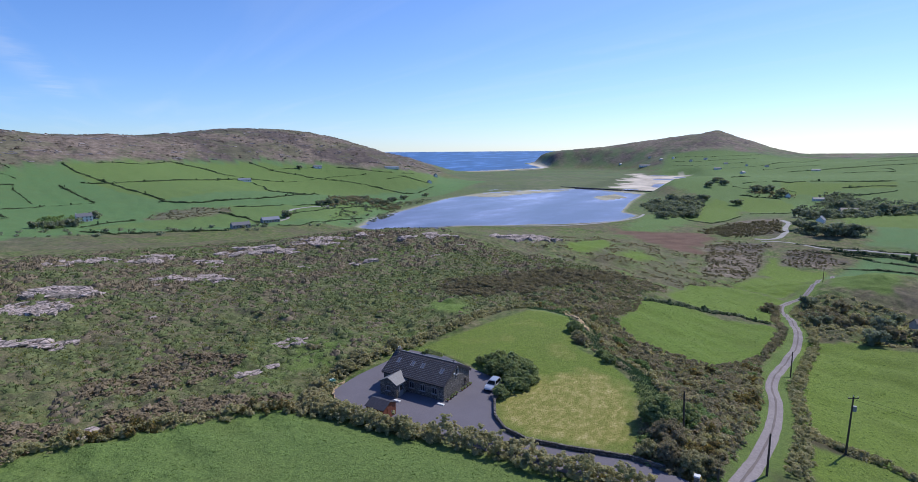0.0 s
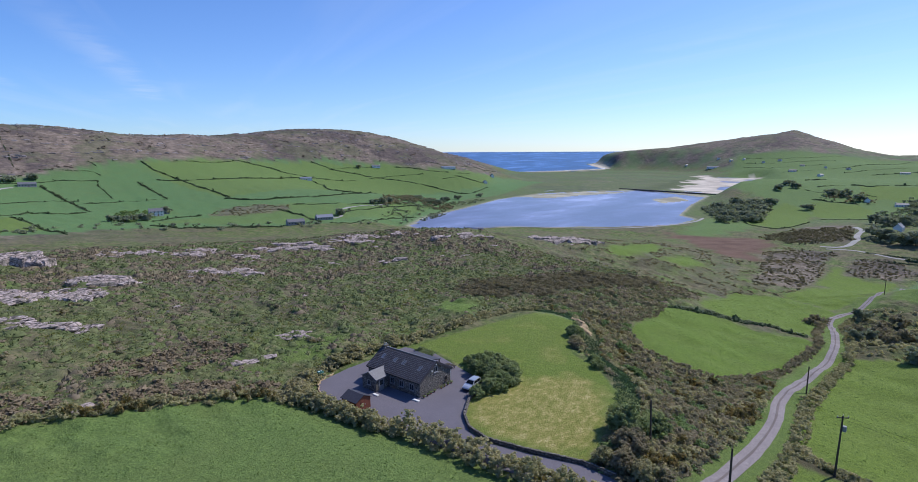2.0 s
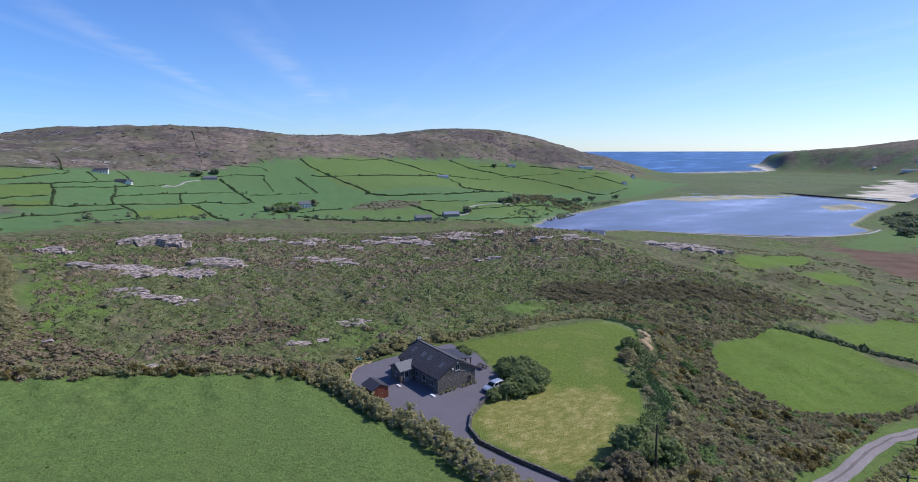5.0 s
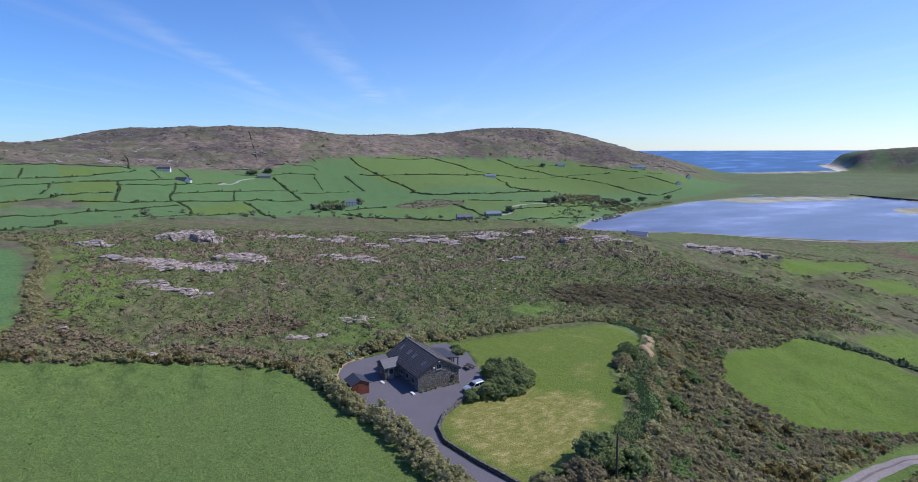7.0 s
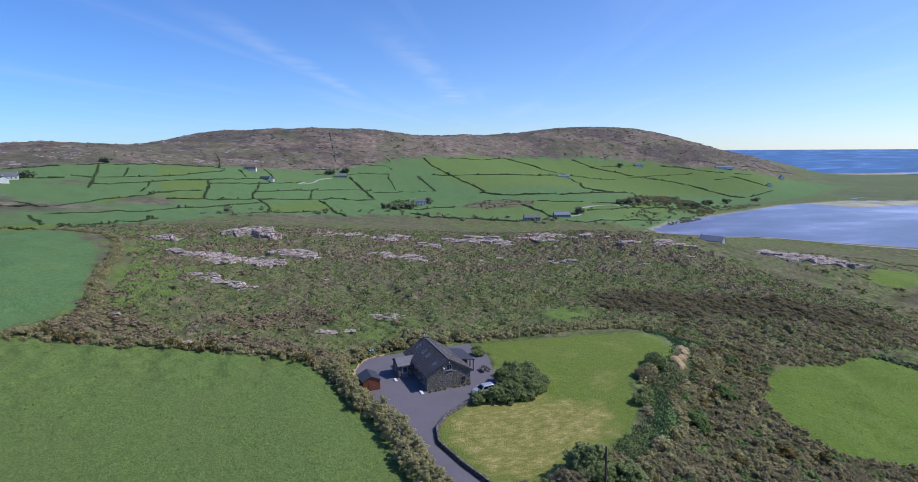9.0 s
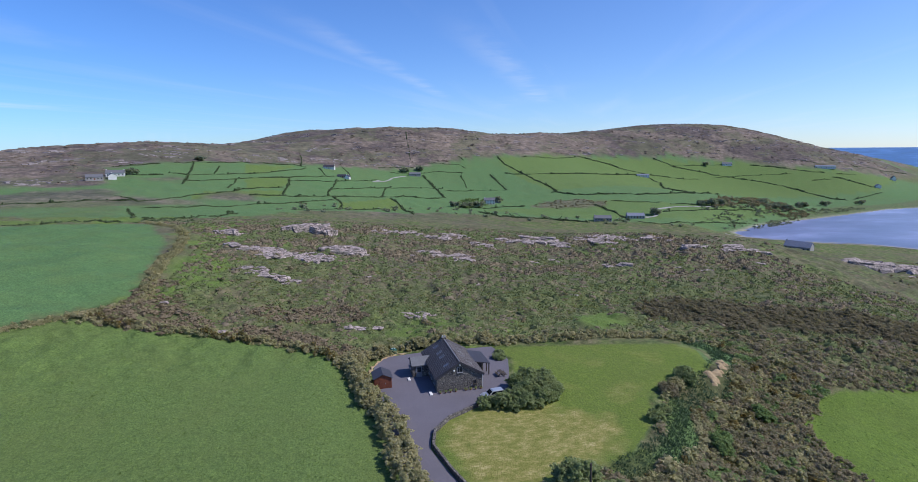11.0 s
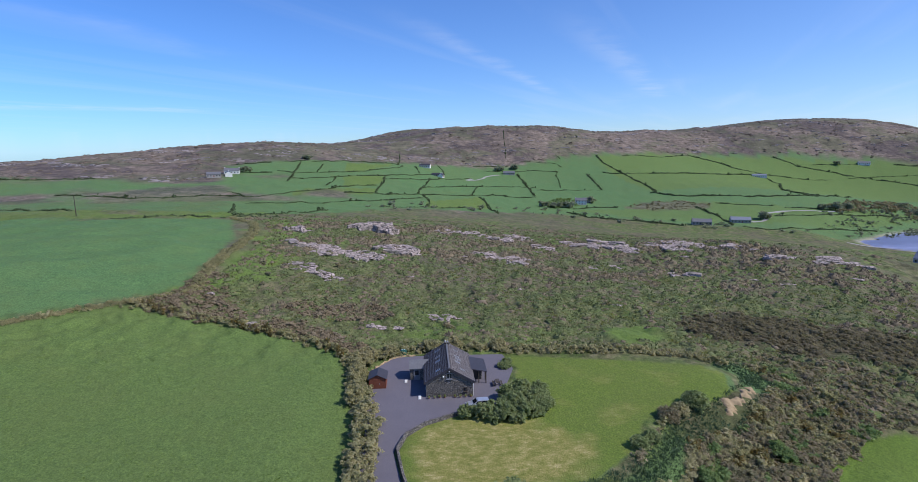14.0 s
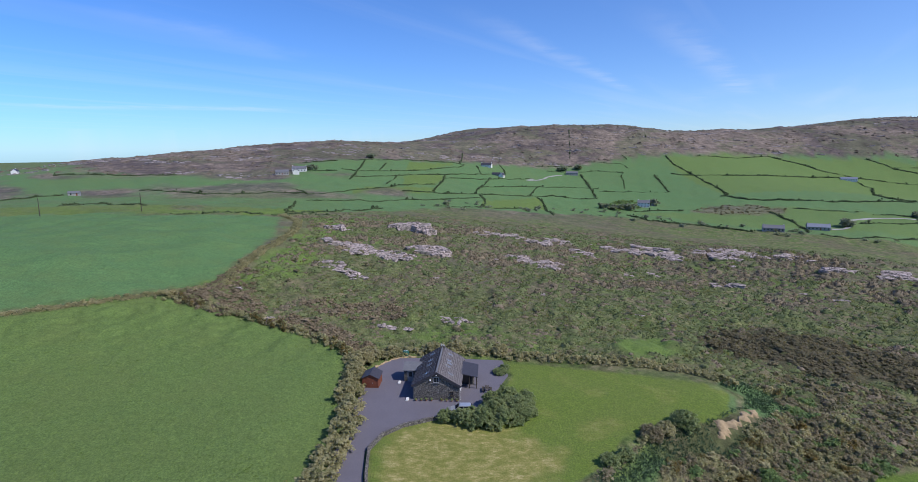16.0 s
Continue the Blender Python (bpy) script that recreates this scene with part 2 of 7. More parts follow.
GROUND = ground_surface()
LAKE_WATER = water_surface("lake_water", (0.165, 0.172, 0.275), 0.28, 0.5, 0.12)
SEA_WATER = water_surface("sea_water", (0.02, 0.085, 0.24), 0.35, 0.08, 0.4)
TARMAC = two_scale("dark_gravel_tarmac", (0.108, 0.098, 0.118), (0.166, 0.152, 0.176), 6.0, 0.25, 0.9, 0.3, 0.01)
TRACK_STONE = two_scale("track_gravel", (0.165, 0.140, 0.140), (0.300, 0.262, 0.258), 2.5, 0.4, 0.95, 0.4, 0.03)
TRACK_GRASS = two_scale("track_grass", (0.105, 0.085, 0.080), (0.185, 0.150, 0.135), 2.0, 0.3, 0.95, 0.4, 0.05)
ROAD_GREY = two_scale("pale_road", (0.26, 0.25, 0.23), (0.40, 0.38, 0.35), 0.8, 0.1, 0.9, 0.1, 0.01)


def rubble(name):
    """Rubble stone walling: stones of different shades in dark joints."""
    m, n, l, b = shader(name, 0.92)
    tc, v, e = n.new("ShaderNodeTexCoord"), n.new("ShaderNodeTexVoronoi"), n.new("ShaderNodeTexVoronoi")
    mp = n.new("ShaderNodeMapping")
    mp.inputs["Scale"].default_value = (2.3, 2.3, 3.6)
    l.new(tc.outputs["Object"], mp.inputs["Vector"])
    e.feature = "DISTANCE_TO_EDGE"
    for k in (v, e):
        k.inputs["Scale"].default_value = 1.0
        l.new(mp.outputs["Vector"], k.inputs["Vector"])
    sep = n.new("ShaderNodeSeparateColor")
    l.new(v.outputs["Color"], sep.inputs["Color"])
    col = ramp_node(n, l, sep.outputs["Red"], [(0.0, (0.075, 0.068, 0.062)), (0.45, (0.15, 0.13, 0.11)), (0.8, (0.21, 0.19, 0.165)), (1.0, (0.31, 0.28, 0.25))])
    col = mix_node(n, l, 0.35, col, ramp_node(n, l, noise_node(n, l, 9, 4, 0.7), [(0.3, (0.06, 0.055, 0.05)), (0.7, (0.3, 0.27, 0.23))]))
    col = mix_node(n, l, ramp_node(n, l, e.outputs["Distance"], [(0.03, (1, 1, 1)), (0.09, (0, 0, 0))]), col, (0.05, 0.046, 0.042))
    l.new(col, b.inputs["Base Color"])
    bump_node(n, l, b, ramp_node(n, l, e.outputs["Distance"], [(0.0, (0, 0, 0)), (0.14, (1, 1, 1))]), 0.8, 0.06)
    return m


STONE = rubble("rubble_stone_wall")
MORTAR = two_scale("dark_mortar", (0.035, 0.032, 0.03), (0.075, 0.07, 0.062), 8.0, 0.8, 0.95, 0.3, 0.01)


def fractured_rock(name):
    """Weathered sandstone: pale faces, dark joints, lichen."""
    m, n, l, b = shader(name, 0.92)
    tc, e, mp = n.new("ShaderNodeTexCoord"), n.new("ShaderNodeTexVoronoi"), n.new("ShaderNodeMapping")
    mp.inputs["Scale"].default_value = (0.9, 0.45, 1.3)
    mp.inputs["Rotation"].default_value = (0.2, 0.1, 0.35)
    l.new(tc.outputs["Object"], mp.inputs["Vector"])
    l.new(mp.outputs["Vector"], e.inputs["Vector"])
    e.feature = "DISTANCE_TO_EDGE"
    e.inputs["Scale"].default_value = 1.0
    f = noise_node(n, l, 1.1, 7, 0.72)
    col = ramp_node(n, l, f, [(0.34, (0.205, 0.160, 0.136)), (0.5, (0.420, 0.335, 0.300)), (0.64, (0.63, 0.52, 0.475))])
    col = mix_node(n, l, ramp_node(n, l, noise_node(n, l, 0.35, 5, 0.7), [(0.5, (0, 0, 0)), (0.64, (0.7, 0.7, 0.7))]), col, (0.105, 0.105, 0.068))
    col = mix_node(n, l, ramp_node(n, l, e.outputs["Distance"], [(0.02, (0.9, 0.9, 0.9)), (0.10, (0, 0, 0))]), col, (0.045, 0.042, 0.035))
    l.new(col, b.inputs["Base Color"])
    bump_node(n, l, b, f, 0.9, 0.35)
    return m


ROCK = fractured_rock("pale_sandstone_outcrop")
SLATE = two_scale("dark_slate", (0.030, 0.027, 0.033), (0.064, 0.057, 0.066), 3.0, 0.5, 0.55, 0.2, 0.01)
BLUE_SLATE = two_scale("blue_grey_slate", (0.15, 0.165, 0.21), (0.23, 0.245, 0.30), 1.5, 0.3, 0.6, 0.1, 0.01)
SLATE_LIGHT = two_scale("grey_slate", (0.11, 0.11, 0.12), (0.18, 0.18, 0.19), 3.0, 0.5, 0.6, 0.2, 0.01)
WHITE_PAINT = two_scale("white_render", (0.62, 0.61, 0.58), (0.80, 0.79, 0.76), 1.2, 0.3, 0.8, 0.1, 0.01)
GREY_WALL = two_scale("grey_render", (0.26, 0.25, 0.24), (0.38, 0.37, 0.35), 1.2, 0.3, 0.85, 0.1, 0.01)
RED_WOOD = two_scale("red_brown_boards", (0.13, 0.035, 0.018), (0.25, 0.075, 0.035), 3.0, 0.6, 0.75, 0.2, 0.01)
POLE_WOOD = two_scale("tarred_pole_wood", (0.035, 0.027, 0.02), (0.09, 0.07, 0.052), 6.0, 0.8, 0.9, 0.2, 0.01)
BARK = two_scale("bark", (0.05, 0.04, 0.03), (0.13, 0.10, 0.075), 5.0, 1.0, 0.95, 0.5, 0.03)
STRAW = two_scale("bare_straw_earth", (0.24, 0.17, 0.095), (0.44, 0.33, 0.19), 1.6, 0.5, 0.95, 0.6, 0.08)
LEAF_SCRUB = leafy("scrub_leaves", [(0.150, 0.165, 0.090), (0.235, 0.235, 0.132), (0.310, 0.262, 0.170), (0.400, 0.312, 0.220)])
LEAF_HEDGE = leafy("hedge_leaves", [(0.190, 0.200, 0.094), (0.295, 0.300, 0.146), (0.420, 0.382, 0.214), (0.560, 0.470, 0.300)])
LEAF_LONG = leafy("long_grass_blades", [(0.062, 0.108, 0.058), (0.088, 0.138, 0.074), (0.120, 0.165, 0.092)], thin=0.25)
LEAF_GREEN = leafy("bramble_leaves", [(0.106, 0.183, 0.073), (0.163, 0.259, 0.104), (0.233, 0.315, 0.119), (0.306, 0.344, 0.149)])
LEAF_BUSH = leafy("garden_bush_leaves", [(0.140, 0.186, 0.083), (0.204, 0.260, 0.109), (0.278, 0.328, 0.143), (0.418, 0.436, 0.236)])
LEAF_TREE = leafy("tree_leaves", [(0.160, 0.196, 0.140), (0.242, 0.270, 0.186), (0.340, 0.342, 0.246)])
LEAF_MOOR = leafy("moor_tufts", [(0.133, 0.158, 0.053), (0.189, 0.221, 0.069), (0.253, 0.260, 0.101), (0.341, 0.297, 0.164)], 0.9)
LEAF_HEATHER = leafy("heather_tufts", [(0.140, 0.133, 0.081), (0.213, 0.187, 0.116), (0.297, 0.244, 0.163)], 0.9)
GORSE = leafy("gorse_blossom", [(0.12, 0.125, 0.065), (0.165, 0.15, 0.07), (0.20, 0.155, 0.065), (0.31, 0.205, 0.05)], tint=0.3)
LEAF_TUSSOCK = leafy("tussock_blades", [(0.055, 0.105, 0.025), (0.085, 0.145, 0.035), (0.12, 0.18, 0.05)], thin=0.2)
LEAF_RUSH = leafy("grass_blades", [(0.10, 0.165, 0.040), (0.13, 0.20, 0.045), (0.17, 0.225, 0.065)], thin=0.15)
MOUND_GREEN = leafy("moor_grass_mounds", [(0.094, 0.120, 0.046), (0.128, 0.154, 0.060), (0.176, 0.182, 0.088)], 0.95, tint=0.75, thin=0.1)
MOUND_BROWN = leafy("moor_heath_mounds", [(0.124, 0.108, 0.068), (0.184, 0.150, 0.098), (0.250, 0.195, 0.142)], 0.95, tint=0.75, thin=0.1)
BRACKEN = leafy("dead_bracken", [(0.160, 0.128, 0.078), (0.222, 0.175, 0.110), (0.305, 0.242, 0.165)], 0.95, tint=0.75, thin=0.15)
HILL_ROCK = two_scale("grey_hill_rock", (0.15, 0.13, 0.125), (0.36, 0.315, 0.305), 0.4, 0.05, 0.95, 0.4, 0.3)
HILL_HEATHER = leafy("hill_heather", [(0.125, 0.102, 0.080), (0.165, 0.132, 0.102), (0.210, 0.170, 0.130)], 0.95, thin=0.1)
LEAF_FAR = leafy("far_hedge_leaves", [(0.060, 0.092, 0.045), (0.088, 0.122, 0.056), (0.122, 0.148, 0.072)], thin=0.2)

DARK_GLASS, _n, _l, _b = shader("window_glass", 0.06)
_b.inputs["Base Color"].default_value = (0.02, 0.025, 0.03, 1)
# pale base and part metal: bright sky reflection put into the glass colour
SKY_GLASS, _n, _l, _b = shader("roof_window_glass", 0.1)
_b.inputs["Base Color"].default_value = (0.42, 0.46, 0.52, 1)
_b.inputs["Metallic"].default_value = 0.6
FRAME_WHITE = two_scale("white_frame", (0.66, 0.66, 0.64), (0.80, 0.80, 0.78), 4, 0.8, 0.5, 0, 0)
FRAME_GREY = two_scale("grey_metal_frame", (0.20, 0.20, 0.21), (0.30, 0.30, 0.31), 4, 0.8, 0.45, 0, 0)
ROOF_TILE, _n, _l, _b = shader("dark_roof_tile", 0.6)
_g = _n.new("ShaderNodeNewGeometry")
_c = ramp_node(_n, _l, _g.outputs["Random Per Island"], [(0.0, (0.040, 0.033, 0.038)), (0.6, (0.062, 0.053, 0.058)), (1.0, (0.095, 0.083, 0.085))])
_l.new(mix_node(_n, _l, ramp_node(_n, _l, noise_node(_n, _l, 1.4, 4, 0.6), [(0.4, (0, 0, 0)), (0.75, (0.5, 0.5, 0.5))]), _c, (0.115, 0.105, 0.095)), _b.inputs["Base Color"])
# paler copy of the roof tile: sunlight on the +y slope put into colour
ROOF_SUNLIT, _n, _l, _b = shader("sunlit_roof_tile", 0.75)
_g = _n.new("ShaderNodeNewGeometry")
_c = ramp_node(_n, _l, _g.outputs["Random Per Island"], [(0.0, (0.115, 0.100, 0.104)), (0.6, (0.150, 0.132, 0.134)), (1.0, (0.190, 0.170, 0.168))])
_l.new(mix_node(_n, _l, ramp_node(_n, _l, noise_node(_n, _l, 1.4, 4, 0.6), [(0.4, (0, 0, 0)), (0.75, (0.5, 0.5, 0.5))]), _c, (0.21, 0.19, 0.175)), _b.inputs["Base Color"])
CAR_PAINT, _n, _l, _b = shader("silver_car_paint", 0.28, 0.55)
_l.new(ramp_node(_n, _l, noise_node(_n, _l, 1.1, 3, 0.5), [(0.3, (0.50, 0.51, 0.53)), (0.7, (0.58, 0.59, 0.61))]), _b.inputs["Base Color"])
RUBBER = two_scale("black_rubber", (0.012, 0.012, 0.012), (0.03, 0.03, 0.03), 12, 2, 0.85, 0, 0)
TANK_GREEN = two_scale("green_plastic_tank", (0.012, 0.085, 0.060), (0.025, 0.13, 0.09), 3, 0.6, 0.5, 0.05, 0.01)
LAMP_RED, _n, _l, _b = shader("red_lamp_glass", 0.2)
_b.inputs["Base Color"].default_value = (0.35, 0.02, 0.02, 1)
CERAMIC = two_scale("pale_insulator", (0.45, 0.44, 0.42), (0.6, 0.58, 0.55), 8, 2, 0.35, 0, 0)
TERRACOTTA = two_scale("terracotta", (0.22, 0.09, 0.05), (0.32, 0.14, 0.08), 6, 2, 0.8, 0.1, 0.01)

# ---- the land ----
# x, y, reach and height of the landforms
HILLS_WEST = [
    (-2000, -200, 480, -34.5), (-2000, 300, 480, 73.0), (-2000, 800, 480, -11.9), (-2000, 1300, 480, 53.2), (-2000, 1800, 480, -129.2), (-1500, -1200, 480, 35.7),
    (-1500, -700, 480, -167.7), (-1500, -200, 480, 57.9), (-1500, 300, 480, 39.1), (-1500, 800, 480, 150.0), (-1500, 1300, 480, 90.8), (-1500, 1800, 480, 76.4),
    (-1500, 2300, 480, 4.2), (-1500, 2800, 480, -17.3), (-1000, -1200, 480, 22.7), (-1000, -700, 480, 81.1), (-1000, -200, 480, -45.5), (-1000, 300, 480, 115.2),
    (-1000, 800, 480, 18.4), (-1000, 1300, 480, 24.4), (-1000, 1800, 480, -37.1), (-1000, 2300, 480, -45.8), (-1000, 2800, 480, 45.6),
]
HILLS_EAST = [
    (-500, -700, 480, -33.0), (-500, -200, 480, 74.5), (-500, 300, 480, -10.3), (-500, 800, 480, -68.9), (-500, 1300, 480, 25.7), (-500, 1800, 480, 11.3),
    (-500, 2300, 480, -5.5), (-500, 2800, 480, 93.3), (0, -200, 480, 27.0), (0, 300, 480, 15.4), (0, 800, 480, 24.9), (0, 1300, 480, 14.4),
    (0, 1800, 480, -24.0), (0, 2300, 480, 64.0), (0, 2800, 480, 76.7), (500, 1300, 480, 34.1), (500, 2300, 480, 39.2),
]
RIDGE = [
    (-1900, 120, 201, -8.8), (-1900, 580, 201, -22.8), (-1900, 810, 201, -17.8), (-1900, 1040, 201, -56.7), (-1670, 810, 201, -60.1), (-1670, -110, 201, 12.7),
    (-1670, 120, 201, 33.8), (-1670, 350, 201, -57.0), (-1670, 1500, 201, 38.3), (-1440, 350, 201, 25.7), (-1440, 580, 201, -54.6), (-1440, 810, 201, -29.5),
    (-1440, -110, 201, -18.3), (-1440, 1270, 201, -12.3), (-1440, 120, 201, 8.2), (-1440, 1040, 201, -42.7), (-1440, -340, 201, 79.9), (-1300, -470, 200, -27.2),
    (-1300, 1370, 200, 3.9), (-1300, 1140, 200, -2.1), (-1300, 910, 200, -15.6), (-1300, 680, 200, -36.4), (-1300, 450, 200, 2.9),
]
UPPER_SLOPES = [
    (-1300, 220, 200, -36.2), (-1300, -10, 200, 57.9), (-1300, -240, 200, -52.5), (-1210, -800, 201, -3.8), (-1210, -110, 201, 2.6), (-1210, 120, 201, -11.9),
    (-1210, 350, 201, -53.9), (-1210, 580, 201, -7.6), (-1210, 1270, 201, -6.1), (-1210, 1500, 201, -27.0), (-1210, -570, 201, -15.7), (-1210, -340, 201, 58.2),
    (-1070, -10, 200, -0.7), (-1070, 680, 200, -6.4), (-1070, 450, 200, 0.3), (-1070, 220, 200, 38.9), (-1070, 1140, 200, -10.0), (-1070, -240, 200, 36.2),
    (-1070, -470, 200, 60.3), (-1070, 910, 200, -7.9), (-1070, -700, 200, 37.0), (-980, -340, 201, -33.3), (-980, -570, 201, -0.1),
]
LOWER_SLOPES = [
    (-980, -800, 201, -15.9), (-980, 810, 201, 31.1), (-980, 1040, 201, 48.0), (-980, 1270, 201, 4.1), (-980, 580, 201, -9.7), (-840, -700, 200, -5.5),
    (-840, -470, 200, 10.1), (-840, -240, 200, 44.1), (-840, -10, 200, 2.3), (-840, 220, 200, -47.9), (-840, 1140, 200, -33.3), (-840, 680, 200, -31.4),
    (-840, 1370, 200, 4.0), (-840, 450, 200, -19.5), (-840, 910, 200, -50.4), (-750, 1040, 201, 58.2), (-750, -800, 201, 19.3), (-610, 680, 200, 21.9),
    (-610, -470, 200, 19.2), (-610, -240, 200, -4.9), (-610, -10, 200, -9.4), (-610, 220, 200, -22.0), (-610, 450, 200, 5.6),
]
VALLEY = [
    (-610, 1140, 200, -42.8), (-610, 1370, 200, -11.5), (-520, 1040, 201, -7.7), (-520, 1500, 201, -22.1), (-520, 1270, 201, 10.2), (-380, -240, 200, -16.3),
    (-380, -10, 200, -19.9), (-380, 220, 200, -14.2), (-380, 450, 200, 1.1), (-380, 680, 200, 15.6), (-380, 1140, 200, 38.8), (-150, -10, 200, 2.2),
    (-150, 450, 200, 0.6), (-150, 220, 200, 10.7), (-150, 680, 200, -9.9), (-150, 910, 200, 0.8), (80, -10, 200, 6.2), (80, 220, 200, -34.8),
    (80, 450, 200, -13.5), (80, 910, 200, -22.6), (80, 680, 200, 3.4),
]
HEADLAND_WEST = [
    (-1250, 2470, 190, -46.2), (-1250, 2690, 190, 41.8), (-1250, 2910, 190, -74.8), (-1250, 3130, 190, 82.6), (-1070, 2250, 190, -2.8), (-1070, 2470, 190, 26.5),
    (-1070, 2690, 190, 28.0), (-1070, 3130, 190, -6.8), (-890, 2250, 190, 41.9), (-890, 2470, 190, 40.1), (-890, 2690, 190, 0.8), (-890, 3130, 190, 21.2),
    (-710, 2470, 190, 8.3), (-710, 2690, 190, 10.1), (-710, 3130, 190, 8.3), (-530, 2470, 190, 17.9), (-530, 2690, 190, -13.1), (-530, 3130, 190, 20.1),
]
HEADLAND_EAST = [
    (-570, 2700, 170, 10.0),
    (-350, 2470, 190, 17.5), (-350, 2690, 190, 11.2), (-350, 2910, 190, 10.1), (-350, 3130, 190, 42.9), (-350, 3350, 190, 38.9), (-170, 2470, 190, -15.1),
    (-170, 2690, 190, -4.9), (-170, 3130, 190, 2.6), (10, 2250, 190, -31.3), (10, 2470, 190, -24.7), (10, 2690, 190, -34.5), (10, 2910, 190, -64.7),
    (10, 3130, 190, -12.2), (190, 2250, 190, -29.5), (190, 2470, 190, -23.4), (190, 2690, 190, -27.5), (370, 2250, 190, 12.5), (370, 2470, 190, -14.2),
]
KNOLLS_WEST = [
    (-275, 105, 48, -9.2), (-275, 160, 48, -2.6), (-275, 215, 48, -5.3), (-275, 270, 48, 2.3), (-220, 105, 48, 3.3), (-220, 160, 48, 1.1),
    (-220, 215, 48, 2.2), (-220, 270, 48, -1.3), (-220, 325, 48, -1.5), (-165, -60, 48, 2.3), (-165, -5, 48, -0.0), (-165, 50, 48, 0.2),
    (-165, 105, 48, -3.4), (-165, 160, 48, -2.3), (-165, 215, 48, 6.6), (-165, 270, 48, 5.9), (-165, 325, 48, 1.3), (-110, -5, 48, 2.7),
    (-110, 50, 48, -3.2), (-110, 160, 48, -1.7), (-110, 325, 48, 5.7),
]
KNOLLS_EAST = [
    (-55, -60, 48, 6.5), (-55, -5, 48, -2.7), (-55, 50, 48, -2.1), (-55, 105, 48, 1.5), (-55, 160, 48, 5.7), (-55, 215, 48, 8.9),
    (0, -60, 48, -5.1), (0, -5, 48, -0.1), (0, 50, 48, 2.9), (0, 105, 48, 4.7), (0, 160, 48, 2.0), (0, 215, 48, 1.8),
    (0, 270, 48, 4.2), (55, -5, 48, -2.5), (55, 50, 48, 1.4), (55, 160, 48, 9.7), (55, 215, 48, 19.6), (55, 325, 48, 25.5),
]

# outlines in plan
LAKE = [(-418, 466), (-460, 544), (-484, 654), (-530, 823), (-537, 990), (-488, 1087), (-410, 1185), (-303, 1155), (-245, 1111), (-223, 912), (-196, 758), (-166, 727), (-172, 668), (-201, 622), (-246, 586), (-314, 539), (-357, 483), (-386, 457)]
ESTUARY = [(-351, 1234), (-467, 1950), (-298, 1918), (-194, 1587), (-174, 1336), (-242, 1147)]
BIG_FIELD = [(-72, 3), (-69, 23), (-66, 38), (-60, 52.5), (-45, 56), (-30, 58.5), (-14, 59.5), (-4, 59.5), (20, 50), (40, 20), (20, -30), (-20, -40), (-52, -15)]
PLATEAU_FIELD = [(-164, -123), (-155, -53), (-194, -15), (-138, 5), (-112, 8), (-86, 10), (-69, -4), (-53, -18), (-30, -60), (-100, -140)]
PADDOCK_ONE = [(-31, 141), (-34, 180), (-27, 193), (1, 199), (5, 192), (3, 174), (-2, 143), (-8, 128), (-16, 128), (-25, 130)]
PADDOCK_TWO = [(-31, 214), (-37, 303), (-19, 318), (3, 288), (2, 213), (-10, 212), (-25, 203)]
PADDOCK_THREE = [(-19, 322), (-9, 411), (-3, 461), (12, 428), (28, 431), (13, 318), (3, 292)]
ROADSIDE_FIELD = [(11, 107), (10, 136), (13, 181), (24, 186), (40, 180), (80, 150), (80, 100), (24, 100), (16, 101)]
LOWER_FIELD = [(11, 94), (24, 97), (80, 96), (80, 40), (14, 66)]
EAST_FIELD = [(23, 312), (39, 442), (64, 507), (86, 498), (79, 448), (48, 301)]
FIELDS_WEST = [(-608, -158), (-630, -137), (-653, -122), (-694, -75), (-718, -17), (-798, 66), (-845, 218), (-867, 283), (-888, 364), (-916, 469), (-948, 616), (-940, 757), (-901, 884), (-835, 987), (-783, 1102), (-787, 1301), (-733, 1360), (-661, 1114), (-580, 888), (-588, 802), (-457, 565), (-421, 458), (-429, 387), (-448, 326), (-487, 210), (-484, 173), (-451, 121), (-425, 43), (-320, -5), (-215, -25), (-169, -27)]
FIELDS_SOUTH = [(-508, -452), (-498, -383), (-488, -305), (-508, -254), (-486, -168), (-535, -137), (-595, -88), (-637, -24), (-433, 7), (-402, -68), (-367, -122), (-401, -175), (-412, -229), (-365, -228), (-338, -244), (-313, -267)]
FIELDS_EAST = [(-268, 1152), (-402, 2062), (-425, 2280), (-103, 2335), (170, 2379), (320, 2113), (420, 2150), (420, 700), (107, 650), (50, 635), (60, 796), (6, 814), (-57, 841), (-83, 751), (-118, 582), (-152, 595), (-157, 727), (-121, 980)]
UPPER_PASTURES = [(-879, 367), (-932, 507), (-935, 720), (-880, 928), (-801, 1032), (-771, 1161), (-687, 988), (-752, 728), (-649, 371)]
LAKESIDE_PASTURES = [(-523, 227), (-461, 323), (-458, 469), (-513, 629), (-531, 482), (-566, 412)]
MOWN_FIELDS = ([(-489, 74), (-557, 130), (-508, 132), (-488, 134), (-447, 72)], [(-596, -22), (-633, 19), (-566, 16), (-535, -14)], [(-692, -33), (-739, 23), (-668, -3), (-630, -26)], [(-493, -54), (-538, 18), (-502, 16), (-488, -15), (-457, -49)])
